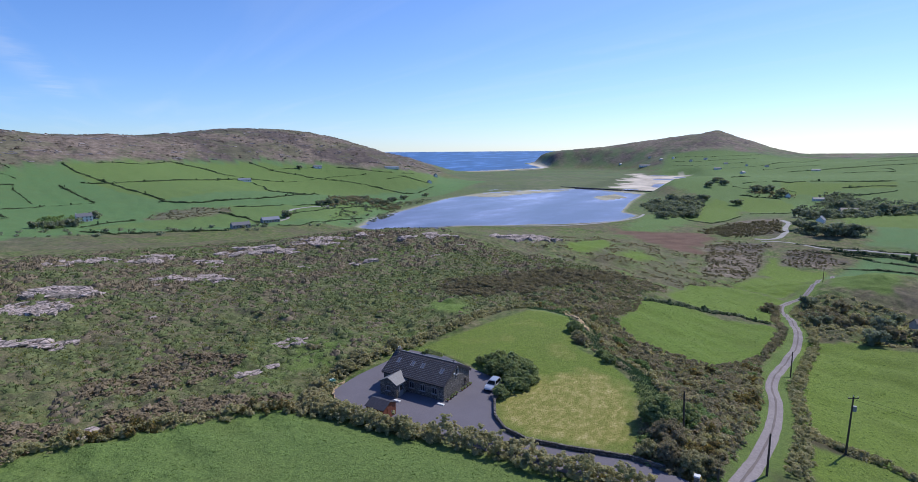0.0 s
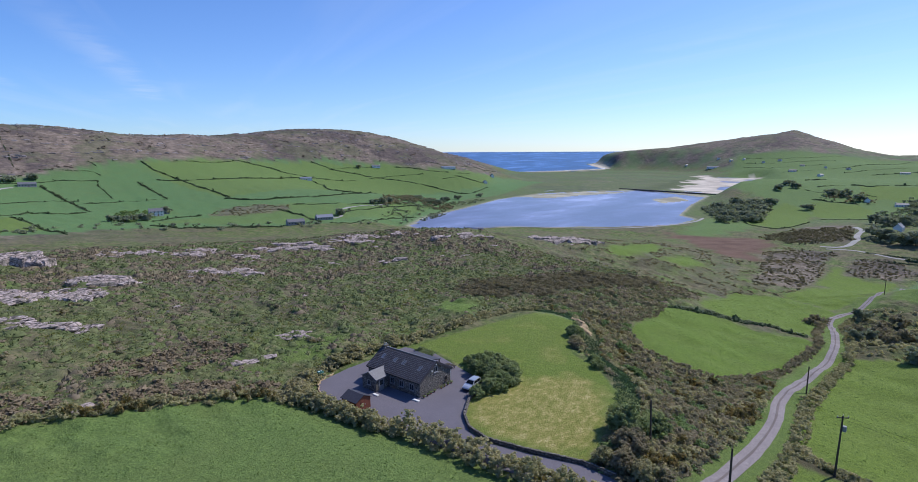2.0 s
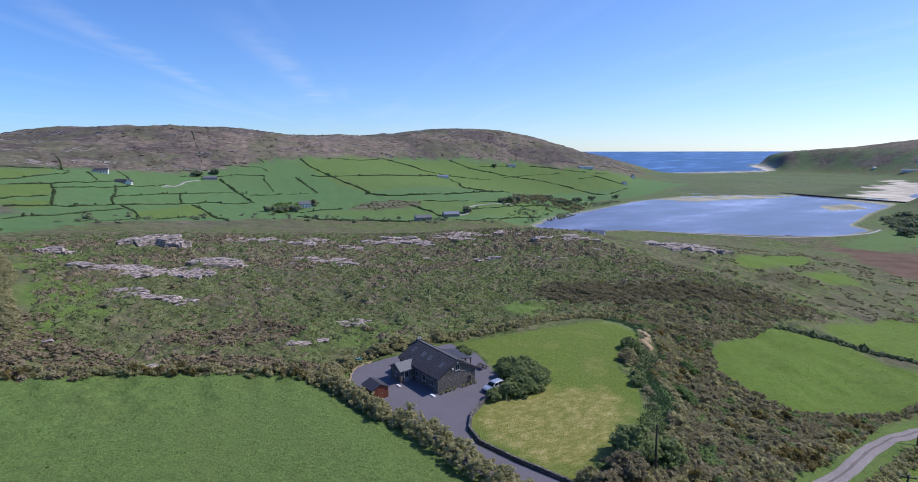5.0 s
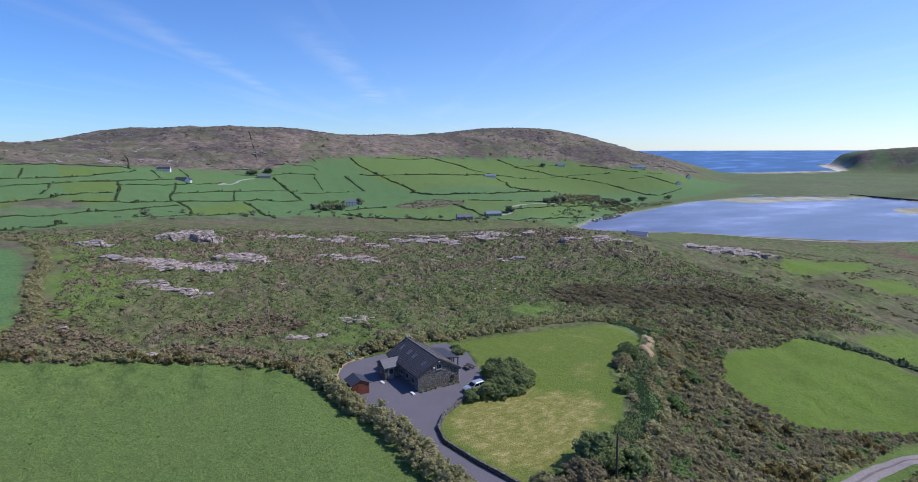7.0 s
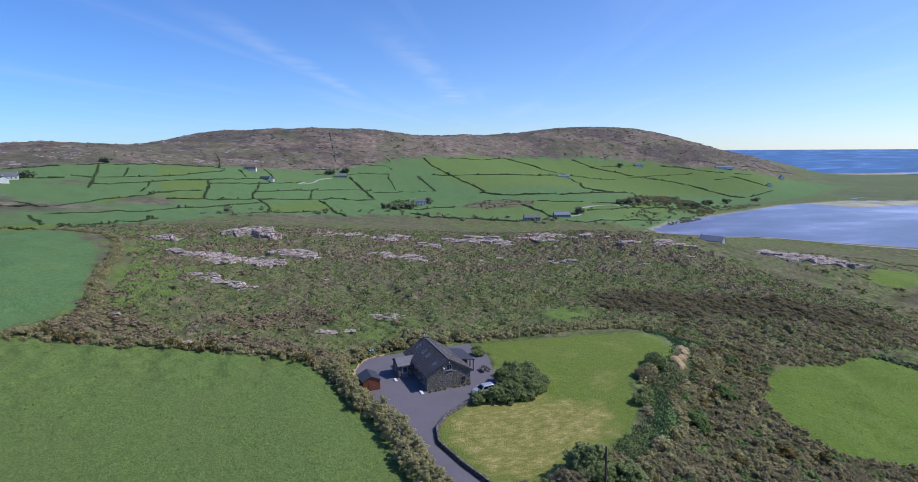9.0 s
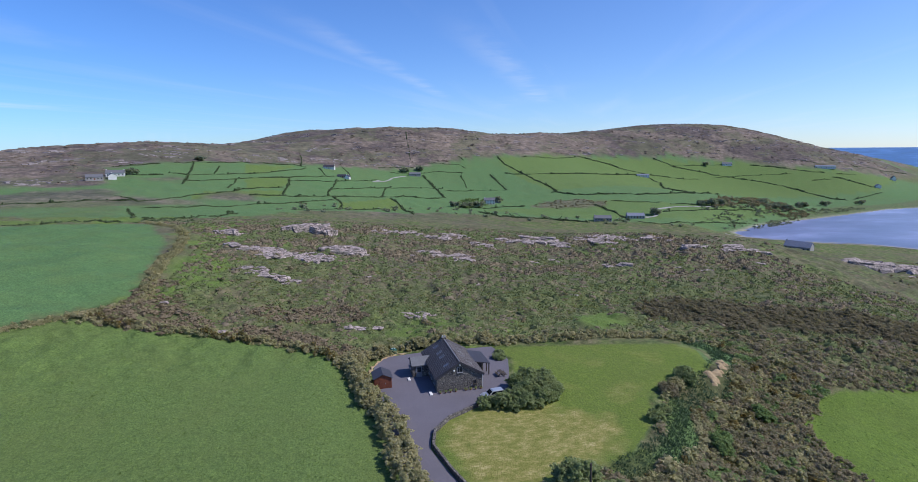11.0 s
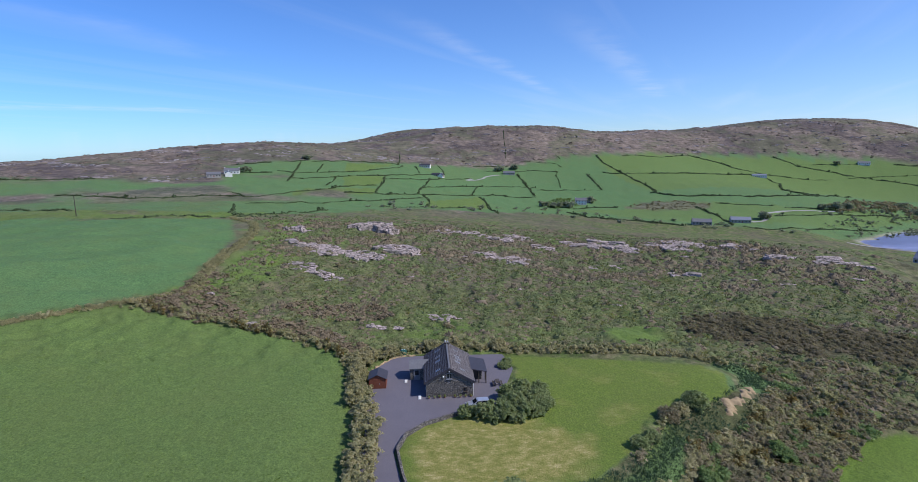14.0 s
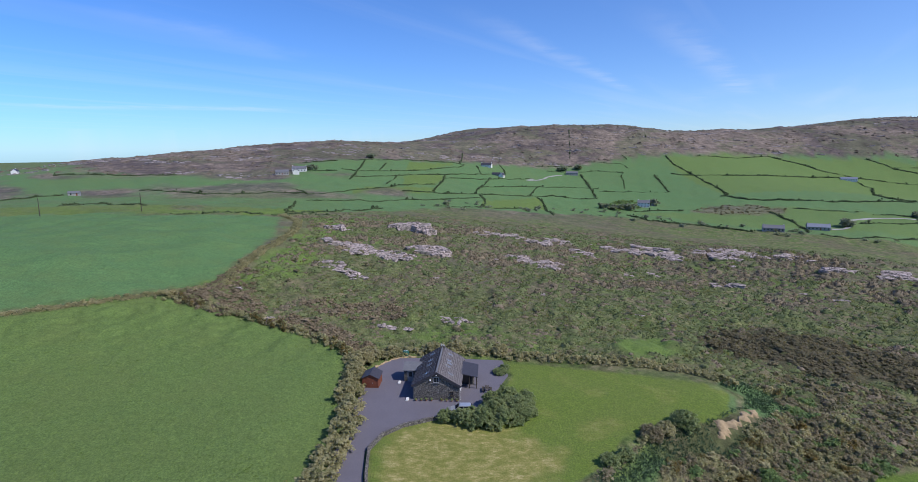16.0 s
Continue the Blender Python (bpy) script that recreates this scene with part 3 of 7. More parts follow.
ROUGH_PASTURE = [(-158, -133), (-154, -53), (-216, -24), (-385, -53), (-441, -81), (-457, -166), (-494, -246), (-516, -357), (-2222, -2264)]
ROUGH_HEATHS = ([(-407, -278), (-421, -246), (-360, -201), (-341, -223)], [(-427, -215), (-467, -175), (-500, -124), (-439, -94), (-372, -128), (-352, -166)], [(-262, -113), (-285, -102), (-196, -53), (-183, -63)], [(-453, -417), (-407, -333), (-340, -275), (-346, -312)])
EAST_MEADOWS = ([(-105, 896), (-111, 822), (-110, 726), (-99, 717), (-73, 699), (-60, 724), (-49, 779), (-58, 868), (-81, 932), (-98, 954)], [(-62, 979), (-11, 967), (5, 927), (6, 846), (-42, 834), (-54, 881)], [(-12, 1134), (147, 1119), (143, 1075), (75, 1069), (43, 1006), (-1, 1027)], [(54, 708), (119, 724), (149, 716), (129, 607), (102, 614), (50, 637)])
BARE_FIELD = [(-161, 590), (-84, 598), (-52, 548), (-54, 445), (-79, 450)]
GREEN_STRIP = [(-147, 389), (-134, 470), (-115, 429), (-95, 313), (-104, 303)]
GREEN_STRIP_TWO = [(-90, 339), (-92, 394), (-72, 387), (-67, 363), (-77, 337)]
VILLAGE = [(-494, 2293), (-437, 2231), (-392, 2224), (-315, 2132), (-268, 2145), (-189, 2022), (-619, 2321), (-124, 1972), (-66, 1940), (-507, 2203)]
GREEN_FLUSH = [(-71, 106), (-80, 122), (-75, 127), (-66, 123), (-64, 112)]
GREEN_RISE = [(-105, 12), (-106, 26), (-94, 25), (-83, 14)]
DARK_HOLLOW = [(-71, 57), (-76, 69), (-78, 77), (-72, 79), (-68, 67)]

LANDFORMS = np.array(HILLS_WEST + HILLS_EAST + RIDGE + UPPER_SLOPES + LOWER_SLOPES + VALLEY + HEADLAND_WEST + HEADLAND_EAST + KNOLLS_WEST + KNOLLS_EAST, float)
WATER = -43.0
YARD_Z = 2.3


def polyline_distance(x, y, line, closed=False):
    """Distance from points to a polyline."""
    d = np.full(np.shape(x), 1e9)
    ends = line[1:] + line[:1] if closed else line[1:]
    for (ax, ay), (bx, by) in zip(line, ends):
        ux, uy = bx - ax, by - ay
        s = np.clip(((x - ax) * ux + (y - ay) * uy) / (ux * ux + uy * uy + 1e-9), 0, 1)
        d = np.minimum(d, np.hypot(x - ax - s * ux, y - ay - s * uy))
    return d


def inside(x, y, poly):
    """Signed distance to a polygon, positive inside."""
    hit = np.zeros(np.shape(x), bool)
    for (ax, ay), (bx, by) in zip(poly, poly[1:] + poly[:1]):
        if ay != by:
            cross = (ay > y) != (by > y)
            hit ^= cross & (x < (bx - ax) * (y - ay) / (by - ay) + ax)
    return np.where(hit, 1.0, -1.0) * polyline_distance(x, y, poly, True)


def smooth(a, b, v):
    s = np.clip((v - a) / (b - a), 0, 1)
    return s * s * (3 - 2 * s)


def wave(x, y, size, seed):
    """Cheap smooth noise in -1..1 from a few crossed waves."""
    rng = np.random.RandomState(seed)
    out = np.zeros(np.shape(x))
    for _ in range(7):
        a, f, p = rng.uniform(0, 6.283), rng.uniform(0.6, 1.7) * 6.283 / size, rng.uniform(0, 6.283)
        out += np.sin((x * math.cos(a) + y * math.sin(a)) * f + p + 1.3 * np.sin((y * math.cos(a) - x * math.sin(a)) * f * 0.7 + p * 2))
    return out / 4.0


def bare_land(x, y):
    z = np.full(np.shape(x), -43.0)
    for cx, cy, r, h in LANDFORMS:
        z = z + h * np.exp(-((x - cx) ** 2 + (y - cy) ** 2) / r ** 2)
    far = np.hypot(x, y)
    z = np.maximum(z, -44.0 + 0 * far)
    return z


TRACK = [(16, -60), (14, -10), (10, 20), (4, 36), (1.4, 48), (1, 55), (0.6, 62), (2.1, 73.0), (3.7, 84.7), (4.9, 98.6), (5.1, 113.6), (4.1, 129.5), (5.8, 147.7), (8.9, 172.6), (9.7, 197.9), (7.9, 233.6), (4.6, 268.2), (6.9, 285.6), (15.0, 306.3), (24, 360), (32, 420)]
YARD = [(-14, 60.6), (-22.6, 60.0), (-33, 59.6), (-44, 59.0), (-49.5, 58.0), (-55, 59.5), (-59.6, 62.6), (-60.3, 70), (-59.6, 85), (-52, 86), (-41.5, 82.5), (-35.2, 80.8), (-34.0, 73), (-31.2, 68.2), (-28, 65.4), (-24, 64.4), (-18, 65.6), (-11, 67.4), (-6, 67), (-1, 66), (0.5, 62), (-4, 61)]
LAWN = [(-58.5, 85.5), (-57.4, 93.9), (-53.8, 111.2), (-50.1, 124.5), (-46.7, 127), (-39.8, 124), (-36, 118), (-34.5, 110), (-30.3, 103), (-23.3, 99.5), (-19, 95), (-15, 90), (-14, 82), (-11.6, 74), (-10.8, 68.5), (-18, 66.4), (-24.5, 65.2), (-28.6, 66.6), (-31.6, 69), (-34.6, 74), (-35.8, 80.8), (-42, 83.5), (-52, 87)]
STRIPE_UPPER = [(-50.6, 125.5), (-48.8, 129.3), (-40, 125.4), (-41.1, 128.5), (-45.6, 135.6), (-52.6, 137.2), (-57, 134.7), (-55, 127)]
STRIPE_LOWER = [(-27.5, 106.4), (-22.3, 101.6), (-17.5, 97.1), (-13.5, 92), (-13, 96), (-15.5, 101), (-18.5, 104.5), (-21, 105.6), (-26, 108.4)]
DRY_PATCH = [(-34.5, 75), (-31, 69.5), (-27, 66.8), (-19, 67.4), (-12, 69.5), (-13, 80), (-17, 89), (-22, 93), (-27, 92), (-31, 85)]
PLATFORM = [(-60, 62), (-58, 95), (-52, 122), (-40, 122), (-34, 106), (-16, 92), (-11, 80), (-9, 66), (-22, 61)]
SEA = [(-1132, 2076), (-985, 2340), (-1235, 2690), (-1150, 3050), (-700, 3350), (-150, 3300), (-250, 4900), (-4900, 4900), (-4900, 1500), (-1500, 1800)]

SPIT = [(-600, 1120), (-760, 1350), (-960, 1560), (-1090, 1760), (-1110, 2000), (-980, 2250), (-820, 2330), (-640, 2240), (-480, 2000), (-370, 1500), (-330, 1250), (-420, 1230), (-500, 1120)]
HEATHS = ([(-548, 292), (-580, 335), (-578, 372), (-552, 398), (-530, 382), (-529, 312)], [(-52, 576), (-50, 713), (-3, 742), (1, 572), (-21, 562)], [(1, 431), (6, 496), (27, 511), (42, 465), (25, 438)], [(-37, 350), (-51, 488), (-37, 527), (-5, 519), (-11, 456), (-9, 375)])
FAR_BANK = [(-535, 885), (-535, 962), (-486, 1075), (-398, 1165), (-408, 1087), (-445, 991), (-462, 898)]
MID_BANK = [(-312, 986), (-292, 1072), (-243, 991), (-268, 914)]


def sea_level(x, y):
    d = np.hypot(x - 20, y - 20)
    return WATER + 82.0 * np.clip((d - 2300) / 2600, 0, 1)


def land(x, y):
    """Height of the ground."""
    x, y = np.asarray(x, float), np.asarray(y, float)
    z = bare_land(x, y)
    d = np.hypot(x - 30, y - 40)
    # small unevenness of moor and hill
    rough = smooth(20, 90, d)
    z = z + rough * (0.35 * wave(x, y, 14, 3) + 0.7 * wave(x, y, 46, 4)) * smooth(0, 12, -inside(x, y, BIG_FIELD)) * np.where(z > -36, 1, 0.2)
    z = z + smooth(500, 900, d) * smooth(-5, 40, z) * (1.6 * wave(x, y, 130, 5) + 0.9 * wave(x, y, 55, 6) - 1.5)
    z = z + smooth(60, 110, d) * smooth(420, 300, d) * smooth(2, 8, -inside(x, y, PADDOCK_ONE)) * smooth(2, 8, -inside(x, y, PADDOCK_TWO)) * smooth(2, 8, -inside(x, y, PLATEAU_FIELD)) * smooth(2, 8, -inside(x, y, ROADSIDE_FIELD)) * smooth(3, 8, polyline_distance(x, y, TRACK)) * (0.42 * wave(x, y, 9, 15) + 0.2 * wave(x, y, 4.2, 16))
    # cairn on the headland, and the rise that closes the view east of it
    z = z + 20 * np.exp(-((x + 304) ** 2 + (y - 2784) ** 2) / (2 * 34 ** 2))
    way = np.degrees(np.arctan2(x - 4, y))
    k = smooth(-3.5, 1.5, way) * smooth(60, 30, way) * smooth(2450, 2900, d)
    z = np.maximum(z, k * (42.5 - 0.0084 * d + 2.5 * wave(x, y, 420, 17)) + (1 - k) * -60)
    flat = smooth(-14, 0, inside(x, y, PLATFORM))
    z = z + (YARD_Z - z) * flat
    for pool in (LAKE, ESTUARY):
        s = inside(x, y, pool)
        z = np.where(s > -60, np.maximum(z, WATER + 0.25) * (1 - smooth(-60, 0, s)) + (WATER + 0.25) * smooth(-60, 0, s), z)
        shoal = 0.55 * wave(x, y, 260, 12) + 0.1 if pool is ESTUARY else -1.2
        z = np.where(s > 0, WATER + np.minimum(1.0, 0.1 * s) * shoal, z)
    for bank in (FAR_BANK, MID_BANK):
        s = inside(x, y, bank)
        z = np.where(s > 0, WATER + 0.02 + np.minimum(0.4, 0.03 * s), z)
    s = inside(x, y, SPIT)
    z = np.where(s > -180, z + (np.minimum(z, WATER + 1.6 + 0.5 * wave(x, y, 150, 7)) - z) * smooth(-180, 20, s), z)
    z = np.maximum(z, WATER - 3)
    s = inside(x, y, SEA)
    tide = sea_level(x, y)
    z = np.where(s > -90, z + (tide + 0.8 - z) * smooth(-90, -30, s) * smooth(60, 20, z), z)
    return np.where(s > 0, tide - np.minimum(6, 0.1 * s), z)


def ground_z(x, y):
    return float(land(np.array([x]), np.array([y]))[0])


def link_mesh(name, verts, faces, mats, parent=None, smooth_faces=True):
    """A mesh object from arrays; faces is an (n, 3) or (n, 4) array or a list of such."""
    groups = [np.asarray(f, np.int32) for f in (faces if isinstance(faces, list) else [faces])]
    me = bpy.data.meshes.new(name)
    verts = np.asarray(verts, np.float32)
    me.vertices.add(len(verts))
    me.vertices.foreach_set("co", verts.ravel())
    loops = np.concatenate([g.ravel() for g in groups])
    sizes = np.concatenate([np.full(len(g), g.shape[1], np.int32) for g in groups])
    me.loops.add(len(loops))
    me.loops.foreach_set("vertex_index", loops)
    me.polygons.add(len(sizes))
    me.polygons.foreach_set("loop_start", np.r_[0, np.cumsum(sizes)[:-1]].astype(np.int32))
    me.polygons.foreach_set("use_smooth", np.full(len(sizes), smooth_faces))
    for mat in (mats if isinstance(mats, list) else [mats]):
        me.materials.append(mat)
    me.update()
    me.validate()
    ob = new(name, me)
    if parent:
        ob.parent = parent
    return ob


# the ground: rings that widen with distance round a spot under the flight
CX, CY = 32.0, 35.0
fine = np.linspace(-14, 150, 640)
coarse = np.linspace(150, 346, 64)[1:-1]
angles = np.radians(np.r_[fine, coarse])
radii = np.sort(np.r_[0.002, np.exp(np.linspace(math.log(4.0), math.log(54.0), 24)), np.exp(np.linspace(math.log(55.0), math.log(4900.0), 265)), np.exp(np.linspace(math.log(80.1), math.log(300.0), 170))])
rr, aa = np.meshgrid(radii, angles, indexing="ij")
gx, gy = CX - rr * np.sin(aa), CY + rr * np.cos(aa)
gz = land(gx, gy)
nr, na = gx.shape
idx = np.arange(nr * na).reshape(nr, na)
nxt = np.roll(idx, -1, 1)
quads = np.stack([idx[:-1], idx[1:], nxt[1:], nxt[:-1]], -1).reshape(-1, 4)
ground = link_mesh("ground", np.stack([gx, gy, gz], -1).reshape(-1, 3), quads, GROUND)
tagged(ground, "rolling green pasture, brown moor and heather hill", "ground", kind="structure")


def soft_in(poly, edge=2.0, ragged=0.0):
    s = inside(gx, gy, poly) + (2.2 if poly in (PADDOCK_ONE, PADDOCK_TWO, ROADSIDE_FIELD, LOWER_FIELD) else 0)
    if ragged:
        s = s + ragged * wave(gx, gy, ragged * 6, len(poly))
    return smooth(-edge, edge, s)


dist = np.hypot(gx - CX, gy - CY)
pasture = np.zeros_like(gx)
for poly, edge, ragged in ((BIG_FIELD, 1, 0.6), (PLATEAU_FIELD, 1.5, 1), (PADDOCK_ONE, 1, 1.2), (PADDOCK_TWO, 1.5, 1.5), (PADDOCK_THREE, 2, 3), (ROADSIDE_FIELD, 1, 0.8), (LOWER_FIELD, 1, 0.5),
                           (EAST_FIELD, 2, 3), *((p, 4, 2) for p in EAST_MEADOWS), (FIELDS_WEST, 5, 6), (FIELDS_SOUTH, 8, 16), (FIELDS_EAST, 8, 8), (GREEN_STRIP, 3, 5), (GREEN_STRIP_TWO, 3, 4), (GREEN_FLUSH, 2, 2), (GREEN_RISE, 3, 4), ([(-100, 13), (-150, 12), (-180, 4), (-205, -12), (-212, 20), (-160, 26), (-125, 23), (-105, 26)], 5, 5), (LAWN, 0.4, 0.0), ([(60, 530), (62, 560), (75, 640), (170, 700), (220, 560), (120, 500)], 5, 6), ([(24, -70), (26, 46), (60, 38), (84, 100), (140, 240), (420, 420), (420, -300), (60, -300)], 2, 2), ([(-20, -42), (20, -32), (14, -300), (-120, -300), (-60, -60)], 2, 2)):
    pasture = np.maximum(pasture, soft_in(poly, edge, ragged))
pasture = np.maximum(pasture, (0.75 + 0.2 * wave(gx, gy, 60, 26)) * soft_in(ROUGH_PASTURE, 10, 8))
pasture = np.maximum(pasture, 0.8 * soft_in(DARK_HOLLOW, 2, 2))
for poly in (STRIPE_UPPER, STRIPE_LOWER):
    pasture = np.maximum(pasture, soft_in(poly, 1.0, 0.8))
pasture *= 1 - 0.85 * soft_in(FIELDS_SOUTH, 8, 10) * smooth(0.1, 0.7, wave(gx, gy, 120, 21))
for poly in ROUGH_HEATHS:
    pasture = pasture * (1 - 0.8 * soft_in(poly, 6, 8))
low = smooth(-30, -38, gz)
pasture = np.maximum(pasture, 0.35 * low * smooth(620, 760, dist))
hill = smooth(380, 520, dist) * smooth(-26, -12, gz)
# heather and bare peat round the rocks, bright flushes of grass between
moor = smooth(60, 100, dist) * smooth(420, 330, dist)
hill = np.maximum(hill, moor * smooth(-85, -130, gx) * (0.12 + 0.38 * smooth(-0.2, 0.7, wave(gx, gy, 45, 18))))
hill = np.maximum(hill, 0.45 * smooth(150, 210, gy) * moor * smooth(0.0, 0.6, wave(gx, gy, 50, 19)))
pasture = np.maximum(pasture, 0.75 * moor * smooth(0.55, 1.0, 0.8 * wave(gx, gy, 26, 31) + 0.35 * wave(gx, gy, 7, 32)))
for poly in HEATHS:
    hill = np.maximum(hill, 0.85 * soft_in(poly, 4, 5))
    pasture = pasture * (1 - 0.9 * soft_in(poly, 4, 5))
scrub = np.maximum(0.8 * soft_in([(-84, 128), (-100, 160), (-84, 188), (-70, 216), (-50, 240), (-40, 232), (-46, 206), (-54, 174), (-62, 150), (-72, 133)], 5, 5), smooth(-13, -9, gx) * smooth(65, 72, gy) * smooth(150, 120, gy))
scrub = np.maximum(scrub, 0.7 * smooth(0.5, 1.2, wave(gx, gy, 70, 9)) * smooth(400, 300, dist))
scrub = np.maximum(scrub, 0.9 * soft_in([(-408, 1089), (-410, 1246), (-455, 1590), (-451, 1861), (-408, 1711), (-372, 1329), (-364, 1127)], 12, 10))
sand = np.zeros_like(gx)
for pool in (ESTUARY, FAR_BANK, MID_BANK):
    sand = np.maximum(sand, smooth(-8, 6, inside(gx, gy, pool) + (45 * wave(gx, gy, 160, 8) - 10 if pool is ESTUARY else 0)) * (1.0 if pool is ESTUARY else 0.6))
sand = np.maximum(sand, smooth(70, 20, np.abs(inside(gx, gy, SEA))) * smooth(3600, 3000, gy) * (gx < -960) * (gx > -1190))
s_lake = inside(gx, gy, LAKE)
sand = np.maximum(sand, smooth(-7, 0, s_lake) * 0.6)
dry = soft_in(DRY_PATCH, 2.5, 1.2) * 0.9
dry = np.maximum(dry, soft_in(LAWN, 0.6) * (0.08 + 0.25 * smooth(0.2, 0.9, wave(gx, gy, 17, 24))))
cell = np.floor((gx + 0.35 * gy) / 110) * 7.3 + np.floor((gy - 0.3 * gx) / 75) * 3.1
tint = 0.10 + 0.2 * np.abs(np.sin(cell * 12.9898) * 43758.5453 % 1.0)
# low haze-coloured tints are kept beyond 330 m
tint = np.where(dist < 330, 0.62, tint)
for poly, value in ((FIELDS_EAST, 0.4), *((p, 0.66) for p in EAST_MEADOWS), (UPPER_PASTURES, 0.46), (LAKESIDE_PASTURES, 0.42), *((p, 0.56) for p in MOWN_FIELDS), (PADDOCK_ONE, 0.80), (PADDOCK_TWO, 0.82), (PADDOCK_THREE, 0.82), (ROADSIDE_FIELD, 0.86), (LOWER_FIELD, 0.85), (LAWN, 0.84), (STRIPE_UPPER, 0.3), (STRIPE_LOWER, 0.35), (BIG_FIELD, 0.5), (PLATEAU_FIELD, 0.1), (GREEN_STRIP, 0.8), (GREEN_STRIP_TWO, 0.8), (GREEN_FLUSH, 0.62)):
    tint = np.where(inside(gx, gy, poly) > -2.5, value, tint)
spit_cover = smooth(-120, 0, inside(gx, gy, SPIT))
hill = np.maximum(hill, spit_cover * (0.35 + 0.4 * smooth(-0.3, 0.6, wave(gx, gy, 170, 25))))
headland = smooth(1500, 1750, gy) * smooth(70, 30, gz)
pasture = np.maximum(pasture, headland * 0.62 * smooth(-0.4, 0.4, wave(gx, gy, 120, 23)))
pasture = np.maximum(pasture, 0.9 * smooth(5.0, 2.6, polyline_distance(gx, gy, TRACK)))
red_soil = soft_in(BARE_FIELD, 6, 8)
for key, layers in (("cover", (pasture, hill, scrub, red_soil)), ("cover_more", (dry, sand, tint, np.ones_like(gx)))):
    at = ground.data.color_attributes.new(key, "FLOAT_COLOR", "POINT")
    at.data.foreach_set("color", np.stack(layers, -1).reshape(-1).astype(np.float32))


def water_sheet(name, poly, mat, label, z_of, grow=30, step=60):
    xs, ys = [p[0] for p in poly], [p[1] for p in poly]
    x0, x1, y0, y1 = min(xs) - grow, max(xs) + grow, min(ys) - grow, max(ys) + grow
    nx, ny = max(2, int((x1 - x0) / step)), max(2, int((y1 - y0) / step))
    px, py = np.meshgrid(np.linspace(x0, x1, nx), np.linspace(y0, y1, ny))
    k = np.arange(nx * ny).reshape(ny, nx)
    q = np.stack([k[:-1, :-1], k[:-1, 1:], k[1:, 1:], k[1:, :-1]], -1).reshape(-1, 4)
    mid = px.ravel()[q].mean(1), py.ravel()[q].mean(1)
    q = q[inside(mid[0], mid[1], poly) > -grow]
    ob = link_mesh(name, np.stack([px, py, z_of(px, py)], -1).reshape(-1, 3), q, mat)
    return tagged(ob, label, "water", kind="structure")


water_sheet("lake", LAKE, LAKE_WATER, "calm shallow blue lake behind the moor", lambda x, y: WATER + 0 * x)
water_sheet("estuary_water", ESTUARY, LAKE_WATER, "shallow tidal water over pale sand", lambda x, y: WATER + 0 * x - 0.2)
water_sheet("sea", SEA, SEA_WATER, "deep blue open sea up to the horizon", sea_level, 40, 50)


def ribbon(name, line, width, mat, lift=0.12, step=2.0, side=0.0, wobble=0.0, parent=None):
    """A strip along a line, laid on the ground."""
    pts = [Vector((*p, 0)) for p in line]
    dense = []
    for i in range(len(pts) - 1):
        p0, p1, p2, p3 = pts[max(0, i - 1)], pts[i], pts[i + 1], pts[min(len(pts) - 1, i + 2)]
        count = max(2, int((p2 - p1).length / step))
        for k in range(count):
            t = k / count
            dense.append(0.5 * ((2 * p1) + (p2 - p0) * t + (2 * p0 - 5 * p1 + 4 * p2 - p3) * t * t + (3 * p1 - p0 - 3 * p2 + p3) * t ** 3))
    dense.append(pts[-1])
    c = np.array([(p.x, p.y) for p in dense])
    tan = np.gradient(c, axis=0)
    tan /= np.linalg.norm(tan, axis=1)[:, None] + 1e-9
    nor = np.stack([-tan[:, 1], tan[:, 0]], -1)
    half = width / 2 * (1 + wobble * wave(c[:, 0], c[:, 1], 9, 5))
    rows = [c + nor * (side + half * f)[:, None] for f in (-1, -0.4, 0.4, 1)]
    mid_z = land(c[:, 0], c[:, 1])
    v = np.concatenate([np.c_[r, np.maximum(land(r[:, 0], r[:, 1]), mid_z - 0.6) + lift * (1 if i in (1, 2) else 0.4)] for i, r in enumerate(rows)])
    n = len(c)
    k = np.arange(n - 1)
    q = np.concatenate([np.stack([k + j * n, k + 1 + j * n, k + 1 + (j + 1) * n, k + (j + 1) * n], -1) for j in range(3)])
    return link_mesh(name, v, q, mat, parent)


def part(name, bm, material, parent, label=""):
    me = bpy.data.meshes.new(name)
    bm.to_mesh(me)
    bm.free()
    me.materials.append(material)
    ob = new(name, me)
    ob.parent = parent
    return tagged(ob, label)


def slab(name, poly, z, mat, thick=0.3):
    bm = bmesh.new()
    vs = [bm.verts.new((x, y, z)) for x, y in poly]
    f = bm.faces.new(vs)
    if f.normal.z < 0:
        f.normal_flip()
    low = bmesh.ops.extrude_face_region(bm, geom=[f])
    bmesh.ops.translate(bm, verts=[v for v in low["geom"] if isinstance(v, bmesh.types.BMVert)], vec=(0, 0, -thick))
    bmesh.ops.recalc_face_normals(bm, faces=bm.faces)
    me = bpy.data.meshes.new(name)
    bm.to_mesh(me)
    bm.free()
    me.materials.append(mat)
    return new(name, me)


yard = tagged(slab("driveway", YARD, YARD_Z + 0.08, TARMAC), "dark grey gravel yard and drive round the stone house", "driveway", kind="structure")

